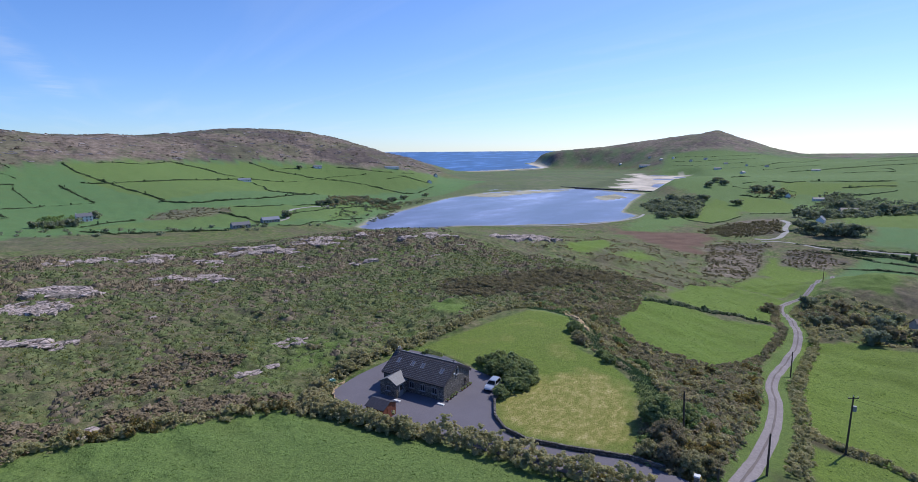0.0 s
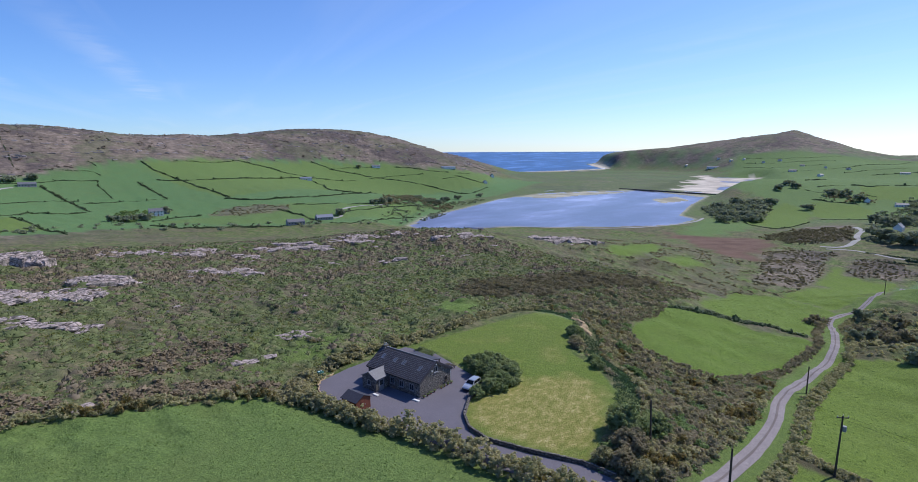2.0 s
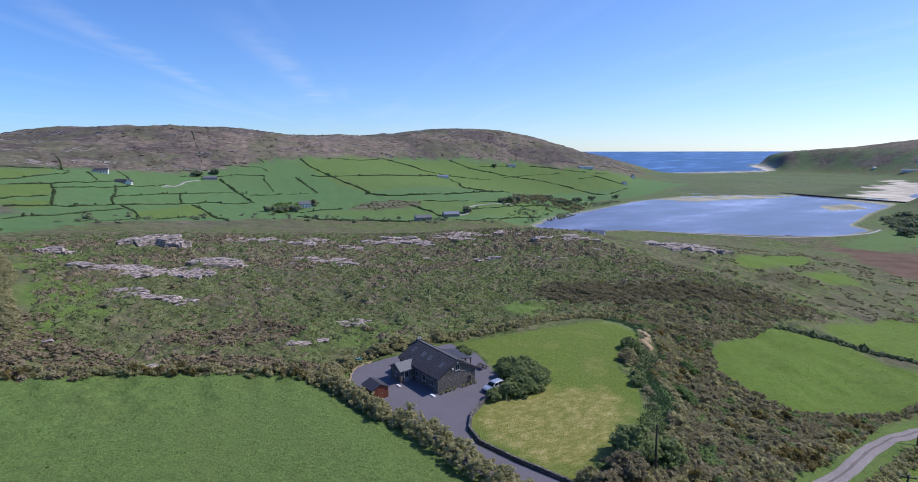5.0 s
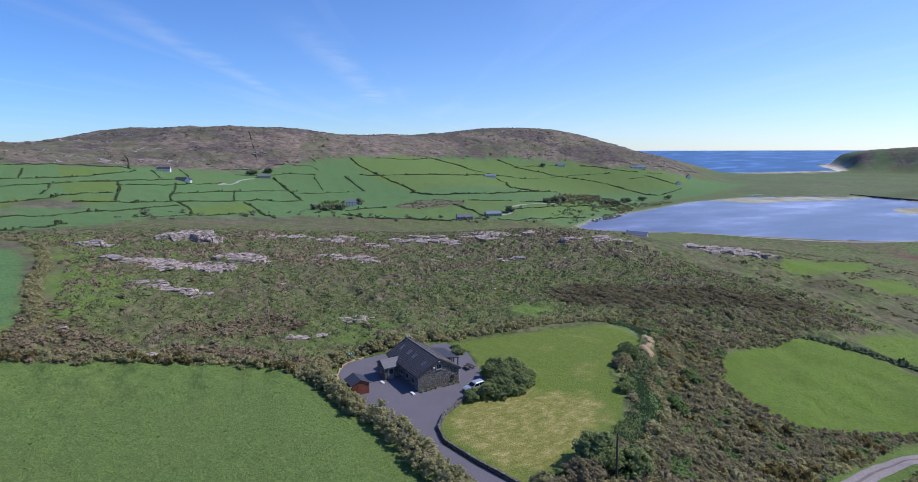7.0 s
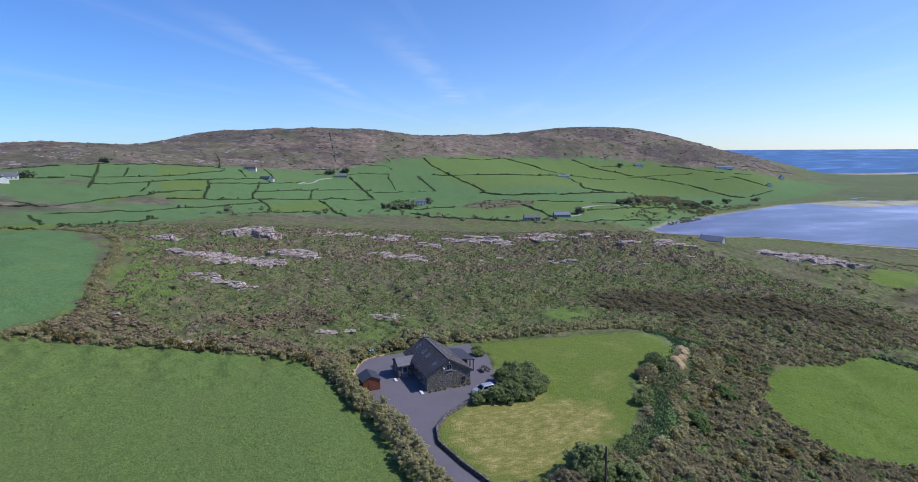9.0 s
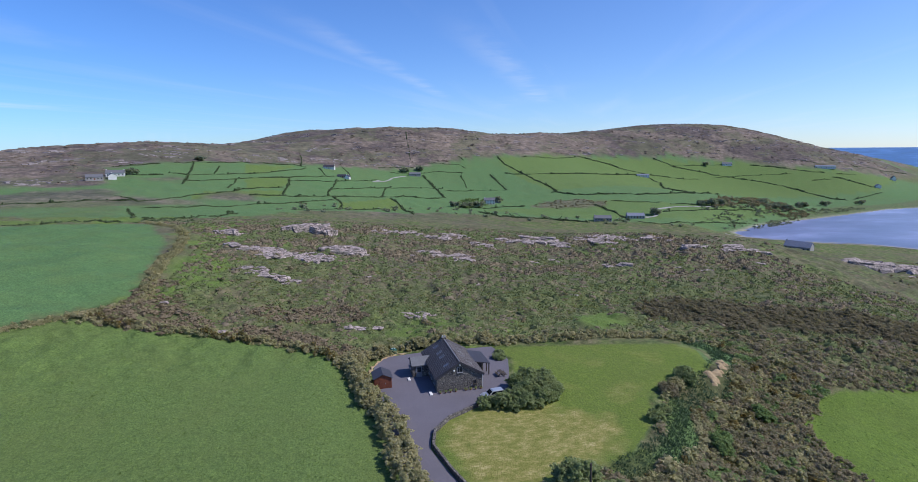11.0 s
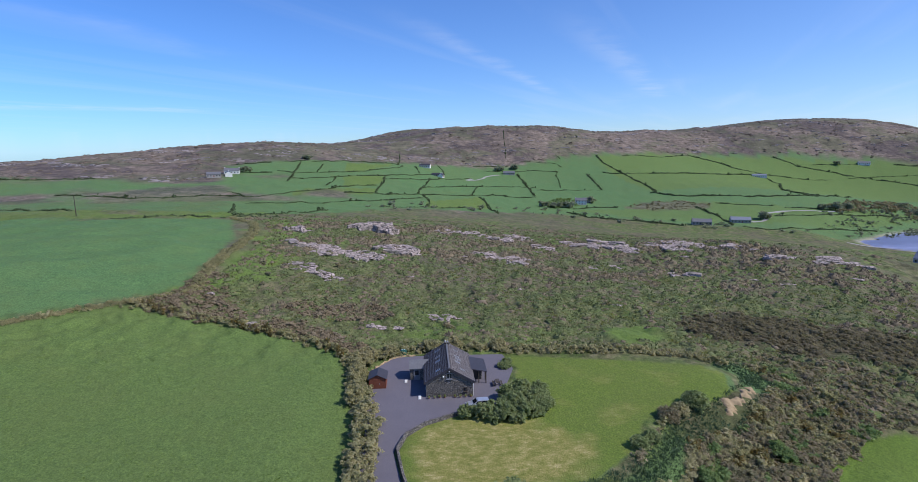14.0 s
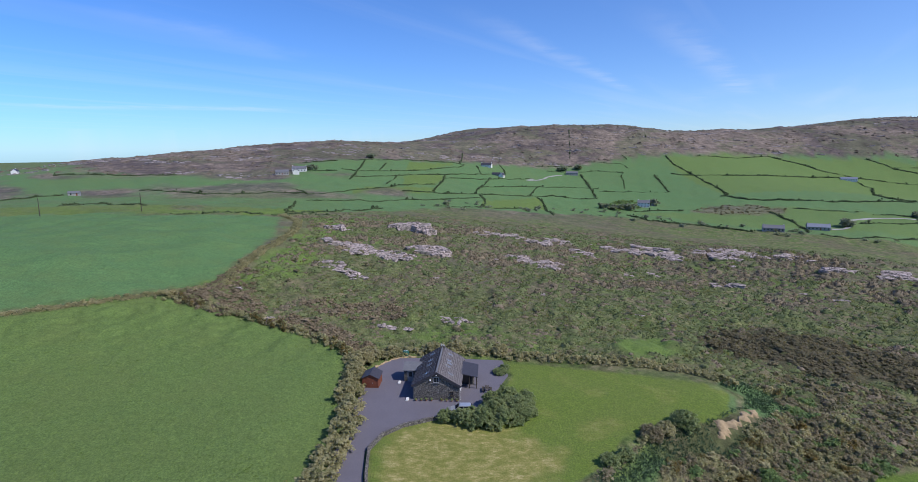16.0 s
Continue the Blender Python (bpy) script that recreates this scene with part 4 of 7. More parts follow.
tagged(ribbon("track", TRACK, 2.35, TRACK_STONE, 0.16, 0.8, wobble=0.05), "winding pale gravel lane between the fields", "track", kind="structure")
tagged(ribbon("track_verge", TRACK, 0.6, TRACK_GRASS, 0.2, 0.8, wobble=0.25), "strip of dry grass along the middle of the lane", "verge", kind="structure")
tagged(ribbon("road", [(-15, 534), (5, 534), (27, 515), (36, 512), (64, 509), (87, 504), (108, 495)], 3.4, ROAD_GREY, 0.35, 6), "grey country road across the valley", "road", kind="structure")
tagged(ribbon("lane", [(-20, 545), (-10, 545), (-2, 556), (3, 591), (2, 624), (5, 663), (-2, 700)], 5, ROAD_GREY, 0.5, 6), "pale bending lane on the far side of the valley", "road", kind="structure")
tagged(ribbon("shore_road", [(-161, 740), (-160, 700), (-174, 650), (-204, 599), (-250, 563), (-330, 520), (-400, 440)], 4, ROAD_GREY, 0.6, 8), "pale road along the lake shore", "road", kind="structure")


SURF = two_scale("white_surf", (0.55, 0.58, 0.60), (0.82, 0.84, 0.85), 0.06, 0.02, 0.7, 0.2, 0.1)
tagged(ribbon("surf", [(-1150, 2062), (-1132, 2076), (-1060, 2205), (-985, 2340), (-1010, 2375)], 16, SURF, 0.5, 10, wobble=0.5), "white line of surf on the beach", "surf", kind="structure")


# ---- plants, rocks, hedges ----
def clump(rng, leaves, leaf, core=0.5, flat=1.0):
    """A leafy clump of about unit radius standing on z = 0: sprigs of leaves round a few uneven lobes."""
    lobes = 6
    mid = rng.normal(size=(lobes, 3)) * (0.42, 0.42, 0.22) + (0, 0, 0.38)
    mid[:, 2] = np.abs(mid[:, 2])
    fat = rng.uniform(0.28, 0.58, lobes)
    own = rng.randint(0, lobes, leaves)
    d = rng.normal(size=(leaves, 3))
    d[:, 2] = np.abs(d[:, 2]) * 0.9 + 0.05
    d /= np.linalg.norm(d, axis=1)[:, None]
    c = mid[own] + d * (fat[own] * rng.uniform(0.55, 1.25, leaves))[:, None]
    n = d + 0.45 * rng.normal(size=(leaves, 3)) + (0, 0, 0.7)
    n /= np.linalg.norm(n, axis=1)[:, None]
    u = np.cross(n, rng.normal(size=(leaves, 3)))
    u /= np.linalg.norm(u, axis=1)[:, None] + 1e-9
    w = np.cross(n, u)
    s = leaf * rng.uniform(0.5, 1.5, (leaves, 1))
    v = np.stack([c - u * s * 1.2 - w * s * 0.7, c + u * s * 1.3 - w * s * 0.3 + n * s * 0.3, c - u * s * 0.1 + w * s * 1.3 - n * s * 0.2], 1).reshape(-1, 3)
    q = np.arange(3 * leaves).reshape(-1, 3)
    # small core under the leaves
    rings, sides = 3, 5
    cv, cq = [], []
    for i in range(rings):
        e = (i / (rings - 1)) * 1.4
        for k in range(sides):
            a = 6.283 * k / sides + 0.4 * i
            r = core * math.cos(e) * rng.uniform(0.7, 1.2) + 0.02
            cv.append((r * math.cos(a), r * math.sin(a), core * math.sin(e) * rng.uniform(0.85, 1.1) - (0.25 if i == 0 else 0)))
    for i in range(rings - 1):
        for k in range(sides):
            cq.append((i * sides + k, i * sides + (k + 1) % sides, (i + 1) * sides + k))
            if i == 0:
                cq.append((i * sides + (k + 1) % sides, (i + 1) * sides + (k + 1) % sides, (i + 1) * sides + k))
    v = np.concatenate([v, np.array(cv)])
    q = np.concatenate([q, np.array(cq) + 3 * leaves])
    v[:, 2] *= flat
    return v, q


def tuft(rng, blades, leaf):
    """A tussock of upright blades."""
    c = rng.normal(size=(blades, 2)) * 0.42
    a = rng.uniform(0, 6.283, blades)
    lean = rng.normal(size=(blades, 2)) * 0.35
    h = rng.uniform(0.4, 1.0, blades)
    side = np.stack([np.cos(a), np.sin(a)], -1) * leaf
    low, high = c, c + lean
    z = np.zeros(blades)
    v = np.stack([np.c_[low - side * 1.3, z - 0.1], np.c_[low + side * 1.3, z - 0.1], np.c_[high, h]], 1).reshape(-1, 3)
    return v, np.arange(3 * blades).reshape(-1, 3)


def mound(rng, blades=10):
    """A low tussocky hump with a few blades standing out of it."""
    sides = 6
    v, q = [], []
    for r, z in ((1.05, -0.2), (0.72, 0.55)):
        for k in range(sides):
            a = 6.283 * (k + rng.uniform(-0.3, 0.3)) / sides
            v.append((r * rng.uniform(0.75, 1.2) * math.cos(a), r * rng.uniform(0.75, 1.2) * math.sin(a), z * rng.uniform(0.7, 1.25)))
    v.append((rng.normal() * 0.2, rng.normal() * 0.2, rng.uniform(0.8, 1.05)))
    for k in range(sides):
        n = (k + 1) % sides
        q += [(k, n, sides + n), (k, sides + n, sides + k), (sides + k, sides + n, 2 * sides)]
    for _ in range(blades):
        a, r, b = rng.uniform(0, 6.283), rng.uniform(0.1, 1.0), rng.uniform(0, 6.283)
        c = np.array((r * math.cos(a), r * math.sin(a), 0.75 * (1 - 0.7 * r)))
        w = np.array((math.cos(b), math.sin(b), 0)) * rng.uniform(0.08, 0.2)
        tip = c + (rng.normal() * 0.22, rng.normal() * 0.22, rng.uniform(0.5, 1.3))
        q.append((len(v), len(v) + 1, len(v) + 2))
        v += [tuple(c - w), tuple(c + w), tuple(tip)]
    return np.array(v), np.array(q)


def ledge(rng):
    """A broken block of bedrock, long along x."""
    v = np.array([(sx * rng.uniform(0.7, 1.1), sy * rng.uniform(0.6, 1.1), sz) for sz in (-0.4, 0.0) for sy in (-1, 1) for sx in (-1, 1)])
    v[4:, 2] = rng.uniform(0.55, 1.0, 4)
    v[4:, :2] *= rng.uniform(0.7, 0.95, (4, 1))
    q = np.array([(0, 1, 5), (0, 5, 4), (1, 3, 7), (1, 7, 5), (3, 2, 6), (3, 6, 7), (2, 0, 4), (2, 4, 6), (4, 5, 7), (4, 7, 6)])
    return v, q


RNG = np.random.RandomState(11)
MID_CLUMPS = [clump(RNG, 100, 0.165) for _ in range(9)]
LOW_CLUMPS = [clump(RNG, 40, 0.25) for _ in range(9)]
FAR_CLUMPS = [clump(RNG, 22, 0.33, 0.7) for _ in range(6)]
TUFTS = [tuft(RNG, 14, 0.14) for _ in range(6)]
SHORT_TUFTS = [tuft(RNG, 7, 0.2) for _ in range(6)]
MOUNDS = [mound(RNG) for _ in range(10)]
LEDGES = [ledge(RNG) for _ in range(8)]


def scatter(name, protos, at, size, mat, seed=0, parent=None, squash=(0.8, 1.25), turn=None, soft=False):
    """Many clumps in one mesh. at: (n, 3) places; size: (n, 3) half-widths and heights."""
    rng = np.random.RandomState(seed)
    at, size = np.asarray(at, float), np.asarray(size, float)
    pick = rng.randint(0, len(protos), len(at))
    vs, qs, base = [], [], 0
    for k, (pv, pq) in enumerate(protos):
        sel = np.where(pick == k)[0]
        if not len(sel):
            continue
        a = rng.uniform(0, 6.283, len(sel)) if turn is None else turn[sel]
        ca, sa = np.cos(a)[:, None], np.sin(a)[:, None]
        x = pv[None, :, 0] * rng.uniform(*squash, (len(sel), 1))
        y = pv[None, :, 1]
        x, y = x * size[sel, 0:1], y * size[sel, 1:2]
        v = np.stack([x * ca - y * sa, x * sa + y * ca, np.broadcast_to(pv[None, :, 2], x.shape) * size[sel, 2:3]], -1) + at[sel][:, None, :]
        vs.append(v.reshape(-1, 3))
        qs.append((pq[None] + (np.arange(len(sel)) * len(pv))[:, None, None]).reshape(-1, 3) + base)
        base += len(sel) * len(pv)
    return link_mesh(name, np.concatenate(vs), np.concatenate(qs), mat, parent, soft)


def sprinkle(poly, spacing, seed, keep=None):
    """Places spread over a polygon, about spacing apart."""
    rng = np.random.RandomState(seed)
    xs, ys = [p[0] for p in poly], [p[1] for p in poly]
    x, y = np.meshgrid(np.arange(min(xs), max(xs), spacing), np.arange(min(ys), max(ys), spacing))
    x, y = x.ravel() + rng.uniform(-0.6, 0.6, x.size) * spacing, y.ravel() + rng.uniform(-0.6, 0.6, x.size) * spacing
    ok = inside(x, y, poly) > 0
    if keep is not None:
        ok &= keep(x, y)
    return x[ok], y[ok], rng


def along(line, spacing, width, seed):
    """Places along a line, spread over a width."""
    rng = np.random.RandomState(seed)
    out = []
    for (ax, ay), (bx, by) in zip(line, line[1:]):
        d = math.hypot(bx - ax, by - ay)
        n = max(1, int(d / spacing))
        t = (np.arange(n) + rng.uniform(0, 1, n)) / n
        off = rng.uniform(-0.5, 0.5, n) * width
        out.append(np.stack([ax + t * (bx - ax) - (by - ay) / d * off, ay + t * (by - ay) + (bx - ax) / d * off], -1))
    p = np.concatenate(out)
    return p[:, 0], p[:, 1], rng


def near_hedge(line, width, high, mat, label, seed, spacing=0.5, protos=None, sizes=(0.42, 0.9)):
    """A hedge heaped up of leafy clumps, low at its edges."""
    x, y, rng = along(line, spacing * 0.7, width, seed)
    s = sizes[0] * 0.6 + (sizes[1] - sizes[0] * 0.6) * rng.rand(len(x)) ** 1.6
    d = polyline_distance(x, y, line) / (width / 2)
    top = high * (1 - 0.55 * np.clip(d, 0, 1) ** 2) * (0.82 + 0.22 * wave(x, y, 7, seed) + 0.16 * wave(x, y, 2.6, seed + 40))
    lift = np.maximum(0, top - 0.75 * s) * rng.uniform(0.0, 1.0, len(x)) ** 0.6
    ob = scatter("hedge", protos or MID_CLUMPS, np.c_[x, y, land(x, y) - 0.1 + lift], np.c_[s, s, s * 0.85], mat, seed)
    return tagged(ob, label, "hedge", "field hedges", kind="stuff")


def far_hedge(line, high=1.5):
    """A hedge bank of the far fields: a close ragged row of bushes along a line."""
    global hedge_count
    hedge_count += 1
    mean = np.mean(line, 0)
    reach = math.hypot(mean[0] - 30, mean[1] - 40)
    x, y, rng = along(line, max(0.8, reach / 800), 0.35 * high, hedge_count)
    gap = wave(x, y, 60, hedge_count) > -1.2
    x, y = x[gap], y[gap]
    if len(x) < 2:
        return
    s = high * rng.uniform(0.45, 0.8, len(x)) * (1 + min(reach, 2500) / 5000) * (1 + 0.25 * wave(x, y, 40, hedge_count))
    tall = s * rng.uniform(0.8, 1.25, len(x)) * (1 + 1.1 * (rng.rand(len(x)) > 0.97))
    ob = scatter("hedge", FAR_CLUMPS, np.c_[x, y, land(x, y) - 0.3], np.c_[s * 1.05, s * 1.05, tall], LEAF_FAR, hedge_count)
    tagged(ob, "dark overgrown stone-bank hedge between green fields", "hedge", "field hedges", kind="stuff")


hedge_count = 100
far_hedge([(-617, -161), (-626, -140), (-643, -120)])
far_hedge([(-571, -148), (-578, -119), (-584, -103)])
far_hedge([(19, 497), (56, 493), (85, 489)])
far_hedge([(39, 446), (59, 452), (79, 451)])
far_hedge([(-35, 184), (-27, 194), (-10, 209), (2, 205)])
far_hedge([(-320, -274), (-349, -273), (-363, -261)])
far_hedge([(-242, -164), (-260, -156), (-252, -118)])
far_hedge([(-412, -229), (-401, -175), (-403, -140), (-429, -120), (-435, -90)])
far_hedge([(-498, -383), (-495, -310), (-508, -254)])
far_hedge([(46, 501), (65, 495), (84, 481)])
far_hedge([(11, 527), (41, 514), (88, 509)])
far_hedge([(42, 491), (60, 477), (82, 470)])
far_hedge([(35, 506), (46, 502), (60, 500), (73, 494), (84, 484), (105, 479)], 2.4)
far_hedge([(-454, -109), (-448, -96), (-429, -85), (-441, -77), (-461, -63), (-480, -52), (-495, -39), (-515, -25), (-532, -14), (-550, 0), (-561, 17)], 1.3)
far_hedge([(-391, -72), (-390, -59), (-396, -48), (-418, -34), (-420, -16), (-438, -3), (-451, 14), (-469, 34), (-489, 50), (-511, 68)], 1.3)
far_hedge([(-674, -90), (-623, -83), (-589, -80), (-555, -76), (-538, -75)], 1.3)
far_hedge([(-598, -100), (-591, -80), (-607, -57), (-627, -25), (-659, -3), (-697, 17), (-737, 39)], 1.3)
far_hedge([(-220, -23), (-258, -20), (-307, -19), (-332, -10), (-372, -5)], 1.3)
far_hedge([(-662, -108), (-676, -90), (-688, -64), (-711, -35), (-728, -8), (-748, 23), (-749, 39)], 1.3)
far_hedge([(-552, -78), (-569, -51), (-603, -22), (-619, 1), (-639, 20), (-679, 56), (-744, 97)], 1.3)
far_hedge([(-639, 20), (-591, 22), (-547, 20), (-515, 19)], 1.3)
far_hedge([(-609, 22), (-643, 56), (-664, 78), (-685, 94), (-737, 139)], 1.3)
far_hedge([(-496, -10), (-505, 10), (-509, 32), (-530, 62), (-551, 94), (-567, 121), (-605, 161), (-597, 167), (-604, 190), (-618, 208)], 1.3)
far_hedge([(-526, 68), (-501, 73), (-478, 74), (-446, 71)], 1.3)
far_hedge([(-581, 64), (-608, 90), (-640, 114), (-665, 139), (-694, 175), (-714, 203), (-707, 226)], 1.3)
far_hedge([(-561, 131), (-548, 135), (-500, 134), (-481, 133), (-449, 137)], 1.3)
far_hedge([(-864, 232), (-856, 260), (-852, 290), (-836, 294)], 1.3)
far_hedge([(-828, 148), (-836, 178), (-842, 208)], 1.3)
far_hedge([(-806, 164), (-811, 193), (-813, 217), (-821, 238), (-816, 271), (-812, 282)], 1.3)
far_hedge([(-812, 282), (-794, 275), (-767, 273), (-711, 262)], 1.3)
far_hedge([(-800, 91), (-769, 97), (-734, 98)], 1.3)
far_hedge([(-765, 56), (-734, 60), (-712, 63)], 1.3)
far_hedge([(-669, -61), (-630, -58), (-601, -57)], 1.1)
far_hedge([(-372, -75), (-303, -52), (-265, -41)], 1.1)
far_hedge([(-677, 77), (-618, 72), (-558, 63), (-531, 63)], 1.1)
far_hedge([(-531, -33), (-556, -31), (-587, -32)], 1.1)
far_hedge([(-665, 139), (-616, 130), (-567, 123)], 1.1)
far_hedge([(-686, 223), (-690, 249), (-692, 266), (-680, 311)], 1.1)
far_hedge([(-877, 28), (-813, 32), (-757, 32)], 1.1)
far_hedge([(-874, 208), (-919, 214), (-950, 216), (-1000, 222)], 1.1)
far_hedge([(-886, 296), (-867, 300)], 1.1)
far_hedge([(-999, 360), (-965, 355)], 1.1)
far_hedge([(-163, -49), (-190, -46), (-197, -26), (-216, -17), (-243, -8)], 1.1)
far_hedge([(-431, 36), (-441, 56), (-452, 82), (-471, 109)], 1.1)
far_hedge([(-799, 215), (-764, 217), (-699, 215), (-624, 207)], 1.8)
far_hedge([(-795, 325), (-767, 324), (-720, 318), (-685, 313)], 1.8)
far_hedge([(-885, 367), (-851, 369), (-821, 376), (-786, 382), (-721, 382), (-672, 378), (-643, 371)], 1.8)
far_hedge([(-799, 352), (-790, 373), (-789, 388), (-790, 425), (-798, 463), (-814, 507), (-836, 569), (-859, 625), (-858, 640)], 1.8)
far_hedge([(-929, 551), (-919, 572), (-902, 603), (-884, 613), (-871, 647), (-863, 663), (-861, 682), (-853, 706)], 1.8)
far_hedge([(-932, 718), (-915, 737), (-900, 742), (-887, 764), (-873, 792), (-861, 807), (-847, 828), (-831, 855), (-809, 877), (-781, 892), (-748, 900), (-724, 900), (-680, 899), (-661, 910)], 1.8)
far_hedge([(-850, 653), (-826, 650), (-816, 657), (-728, 602), (-653, 567), (-637, 578), (-633, 599), (-752, 728)], 1.8)
far_hedge([(-637, 361), (-610, 383), (-605, 398), (-603, 435), (-593, 468), (-603, 506), (-625, 580)], 1.8)
far_hedge([(-500, 216), (-478, 230), (-471, 252), (-464, 275), (-449, 295), (-439, 310)], 1.8)
far_hedge([(-540, 373), (-505, 373), (-475, 370), (-444, 361)], 1.8)
far_hedge([(-874, 904), (-855, 939), (-827, 966), (-805, 989), (-794, 1004)], 1.8)
far_hedge([(-772, 999), (-757, 1009), (-732, 1017), (-710, 1027)], 1.8)
far_hedge([(-853, 706), (-848, 740), (-849, 773)], 1.3)
far_hedge([(-947, 624), (-940, 648)], 1.3)
far_hedge([(-904, 745), (-901, 774), (-897, 821), (-891, 849)], 1.3)
far_hedge([(-849, 797), (-849, 830), (-845, 868), (-834, 901), (-819, 940), (-816, 947)], 1.3)
far_hedge([(-549, 287), (-546, 260), (-534, 231)], 1.3)
far_hedge([(-437, 367), (-421, 379), (-437, 420), (-455, 471), (-463, 522)], 1.3)
far_hedge([(-492, 433), (-493, 470), (-502, 518), (-508, 566), (-511, 627)], 1.3)
far_hedge([(-533, 473), (-533, 494), (-523, 505)], 1.3)
far_hedge([(-774, 954), (-765, 990)], 1.3)
far_hedge([(-666, 925), (-674, 971), (-684, 1012)], 1.3)
far_hedge([(-784, 1022), (-771, 1055)], 1.3)
far_hedge([(-822, 1086), (-830, 1150), (-828, 1203), (-851, 1295)], 1.3)
far_hedge([(-558, 406), (-546, 435), (-543, 471)], 1.3)
far_hedge([(-865, 998), (-849, 1027), (-824, 1039)], 1.3)
far_hedge([(-894, 417), (-901, 492), (-929, 551)], 1.3)
far_hedge([(-9, 1819), (48, 1856), (125, 1900), (209, 1942), (300, 1973)], 1.8)
far_hedge([(119, 1782), (172, 1809), (197, 1815), (233, 1811)], 1.8)
far_hedge([(-26, 1156), (2, 1134), (28, 1148), (63, 1145), (103, 1132), (148, 1128)], 1.8)
far_hedge([(75, 1069), (106, 1079), (143, 1075)], 1.8)
far_hedge([(-66, 998), (-44, 990), (-27, 982), (-11, 977)], 1.8)
far_hedge([(73, 1017), (94, 1006), (115, 1017), (138, 1031)], 1.8)
far_hedge([(-100, 1222), (-73, 1289)], 1.8)
far_hedge([(203, 1873), (229, 1884), (237, 1842)], 1.3)
far_hedge([(161, 1109), (173, 1105)], 1.3)
far_hedge([(-28, 998), (-17, 1027), (-1, 1046), (11, 1036)], 1.3)
far_hedge([(-107, 907), (-112, 830), (-111, 726), (-98, 711), (-73, 693), (-60, 718), (-49, 779)], 1.3)
far_hedge([(-41, 813), (-21, 818), (-1, 815), (12, 836)], 1.3)
far_hedge([(-71, 1116), (-53, 1136), (-35, 1143)], 1.3)
far_hedge([(-87, 1079), (-66, 1057), (-41, 1091)], 1.3)
far_hedge([(-417, 2243), (-329, 2219), (-255, 2188), (-171, 2221), (-101, 2314)], 1.3)
far_hedge([(-365, 2080), (-276, 1999), (-207, 2027), (-121, 2046)], 1.3)
far_hedge([(-224, 1880), (-194, 1916), (-130, 1937), (-68, 1982), (11, 2158), (82, 2337)], 1.3)
far_hedge([(-77, 1862), (-19, 1924), (71, 1973)], 1.3)
far_hedge([(230, 2162), (271, 2138), (324, 2142)], 1.3)
far_hedge([(191, 2044), (313, 2061)], 1.3)
far_hedge([(-380, 2161), (-334, 2126), (-272, 2103)], 1.3)
far_hedge([(-255, 2116), (-199, 2120), (-112, 2174)], 1.3)

# nearer hedges
HEDGE_LABEL = "thick mixed hedge of bramble and gorse beside the field"
near_hedge([(-72, 3), (-73, 9), (-70.5, 19.6), (-69, 30), (-66, 40), (-62, 48), (-57.5, 54)], 3.4, 1.9, LEAF_HEDGE, HEDGE_LABEL, 1, 0.30)
near_hedge([(-57.5, 53.5), (-55, 55.4), (-50, 56.4), (-44.5, 57.4), (-40, 58.4), (-35, 59.2)], 4.2, 2.2, LEAF_HEDGE, "tall bramble and gorse hedge along the drive", 2, 0.2)
near_hedge([(-36, 59.2), (-31.8, 59.8), (-24.7, 60.0), (-18.9, 60.2), (-12, 60.4), (-5.5, 60.8)], 4.2, 3.7, LEAF_HEDGE, "tall bramble and gorse hedge along the drive", 13, 0.13)
near_hedge([(-51.5, -16.8), (-58.8, -10.5), (-67, -3.2), (-75.9, 5.3), (-84.2, 12.8)], 1.8, 0.6, LEAF_HEDGE, "low grassy stone bank between two fields", 3, 0.22)
near_hedge([(-84, 13), (-98, 11.5), (-110, 9.5), (-130, 10.3), (-150, 8), (-175, 0), (-205, -20)], 2.8, 1.3, LEAF_HEDGE, HEDGE_LABEL, 4, 0.2)
near_hedge([(-57.5, 55.5), (-60.5, 60), (-63, 66), (-64, 72), (-63.5, 78), (-62, 84), (-61, 92), (-60.5, 100), (-60, 112), (-58, 122), (-52, 129)], 3.6, 1.9, LEAF_HEDGE, "rough hedge behind the yard and lawn", 5, 0.22)
near_hedge([(-36, 188), (-28, 196), (-10, 210), (2, 206)], 1.6, 1.1, LEAF_TREE, "low dark hedge dividing two paddocks", 6, 0.5)
near_hedge([(8, 80), (9.5, 100), (9.2, 115), (8.6, 130), (10, 147), (13, 172), (14, 197), (12, 230), (9, 262), (12, 285)], 2.6, 1.5, LEAF_HEDGE, "brown roadside hedge along the gravel lane", 7, 0.28)
near_hedge([(10, 102), (14.6, 99.6), (19, 99.4), (24, 98.8), (40, 98), (80, 97)], 2.4, 1.4, LEAF_HEDGE, "low hedge bank across the pasture", 8, 0.2)
near_hedge([(-37, 142), (-35, 165), (-37, 184)], 3.0, 1.1, LEAF_SCRUB, HEDGE_LABEL, 9, 0.5)
near_hedge([(-31, 139), (-24, 128.5), (-16, 126.5), (-7, 126.5), (-1, 143), (4, 173), (6, 195), (3, 225), (3, 275)], 2.6, 1.3, LEAF_SCRUB, HEDGE_LABEL, 10, 0.35)

near_hedge([(-58, 55), (-50, 56.2), (-44, 56.8), (-38, 57.2)], 2.8, 3.6, LEAF_HEDGE, "tall bramble hedge beside the wooden shed", 12, 0.12)

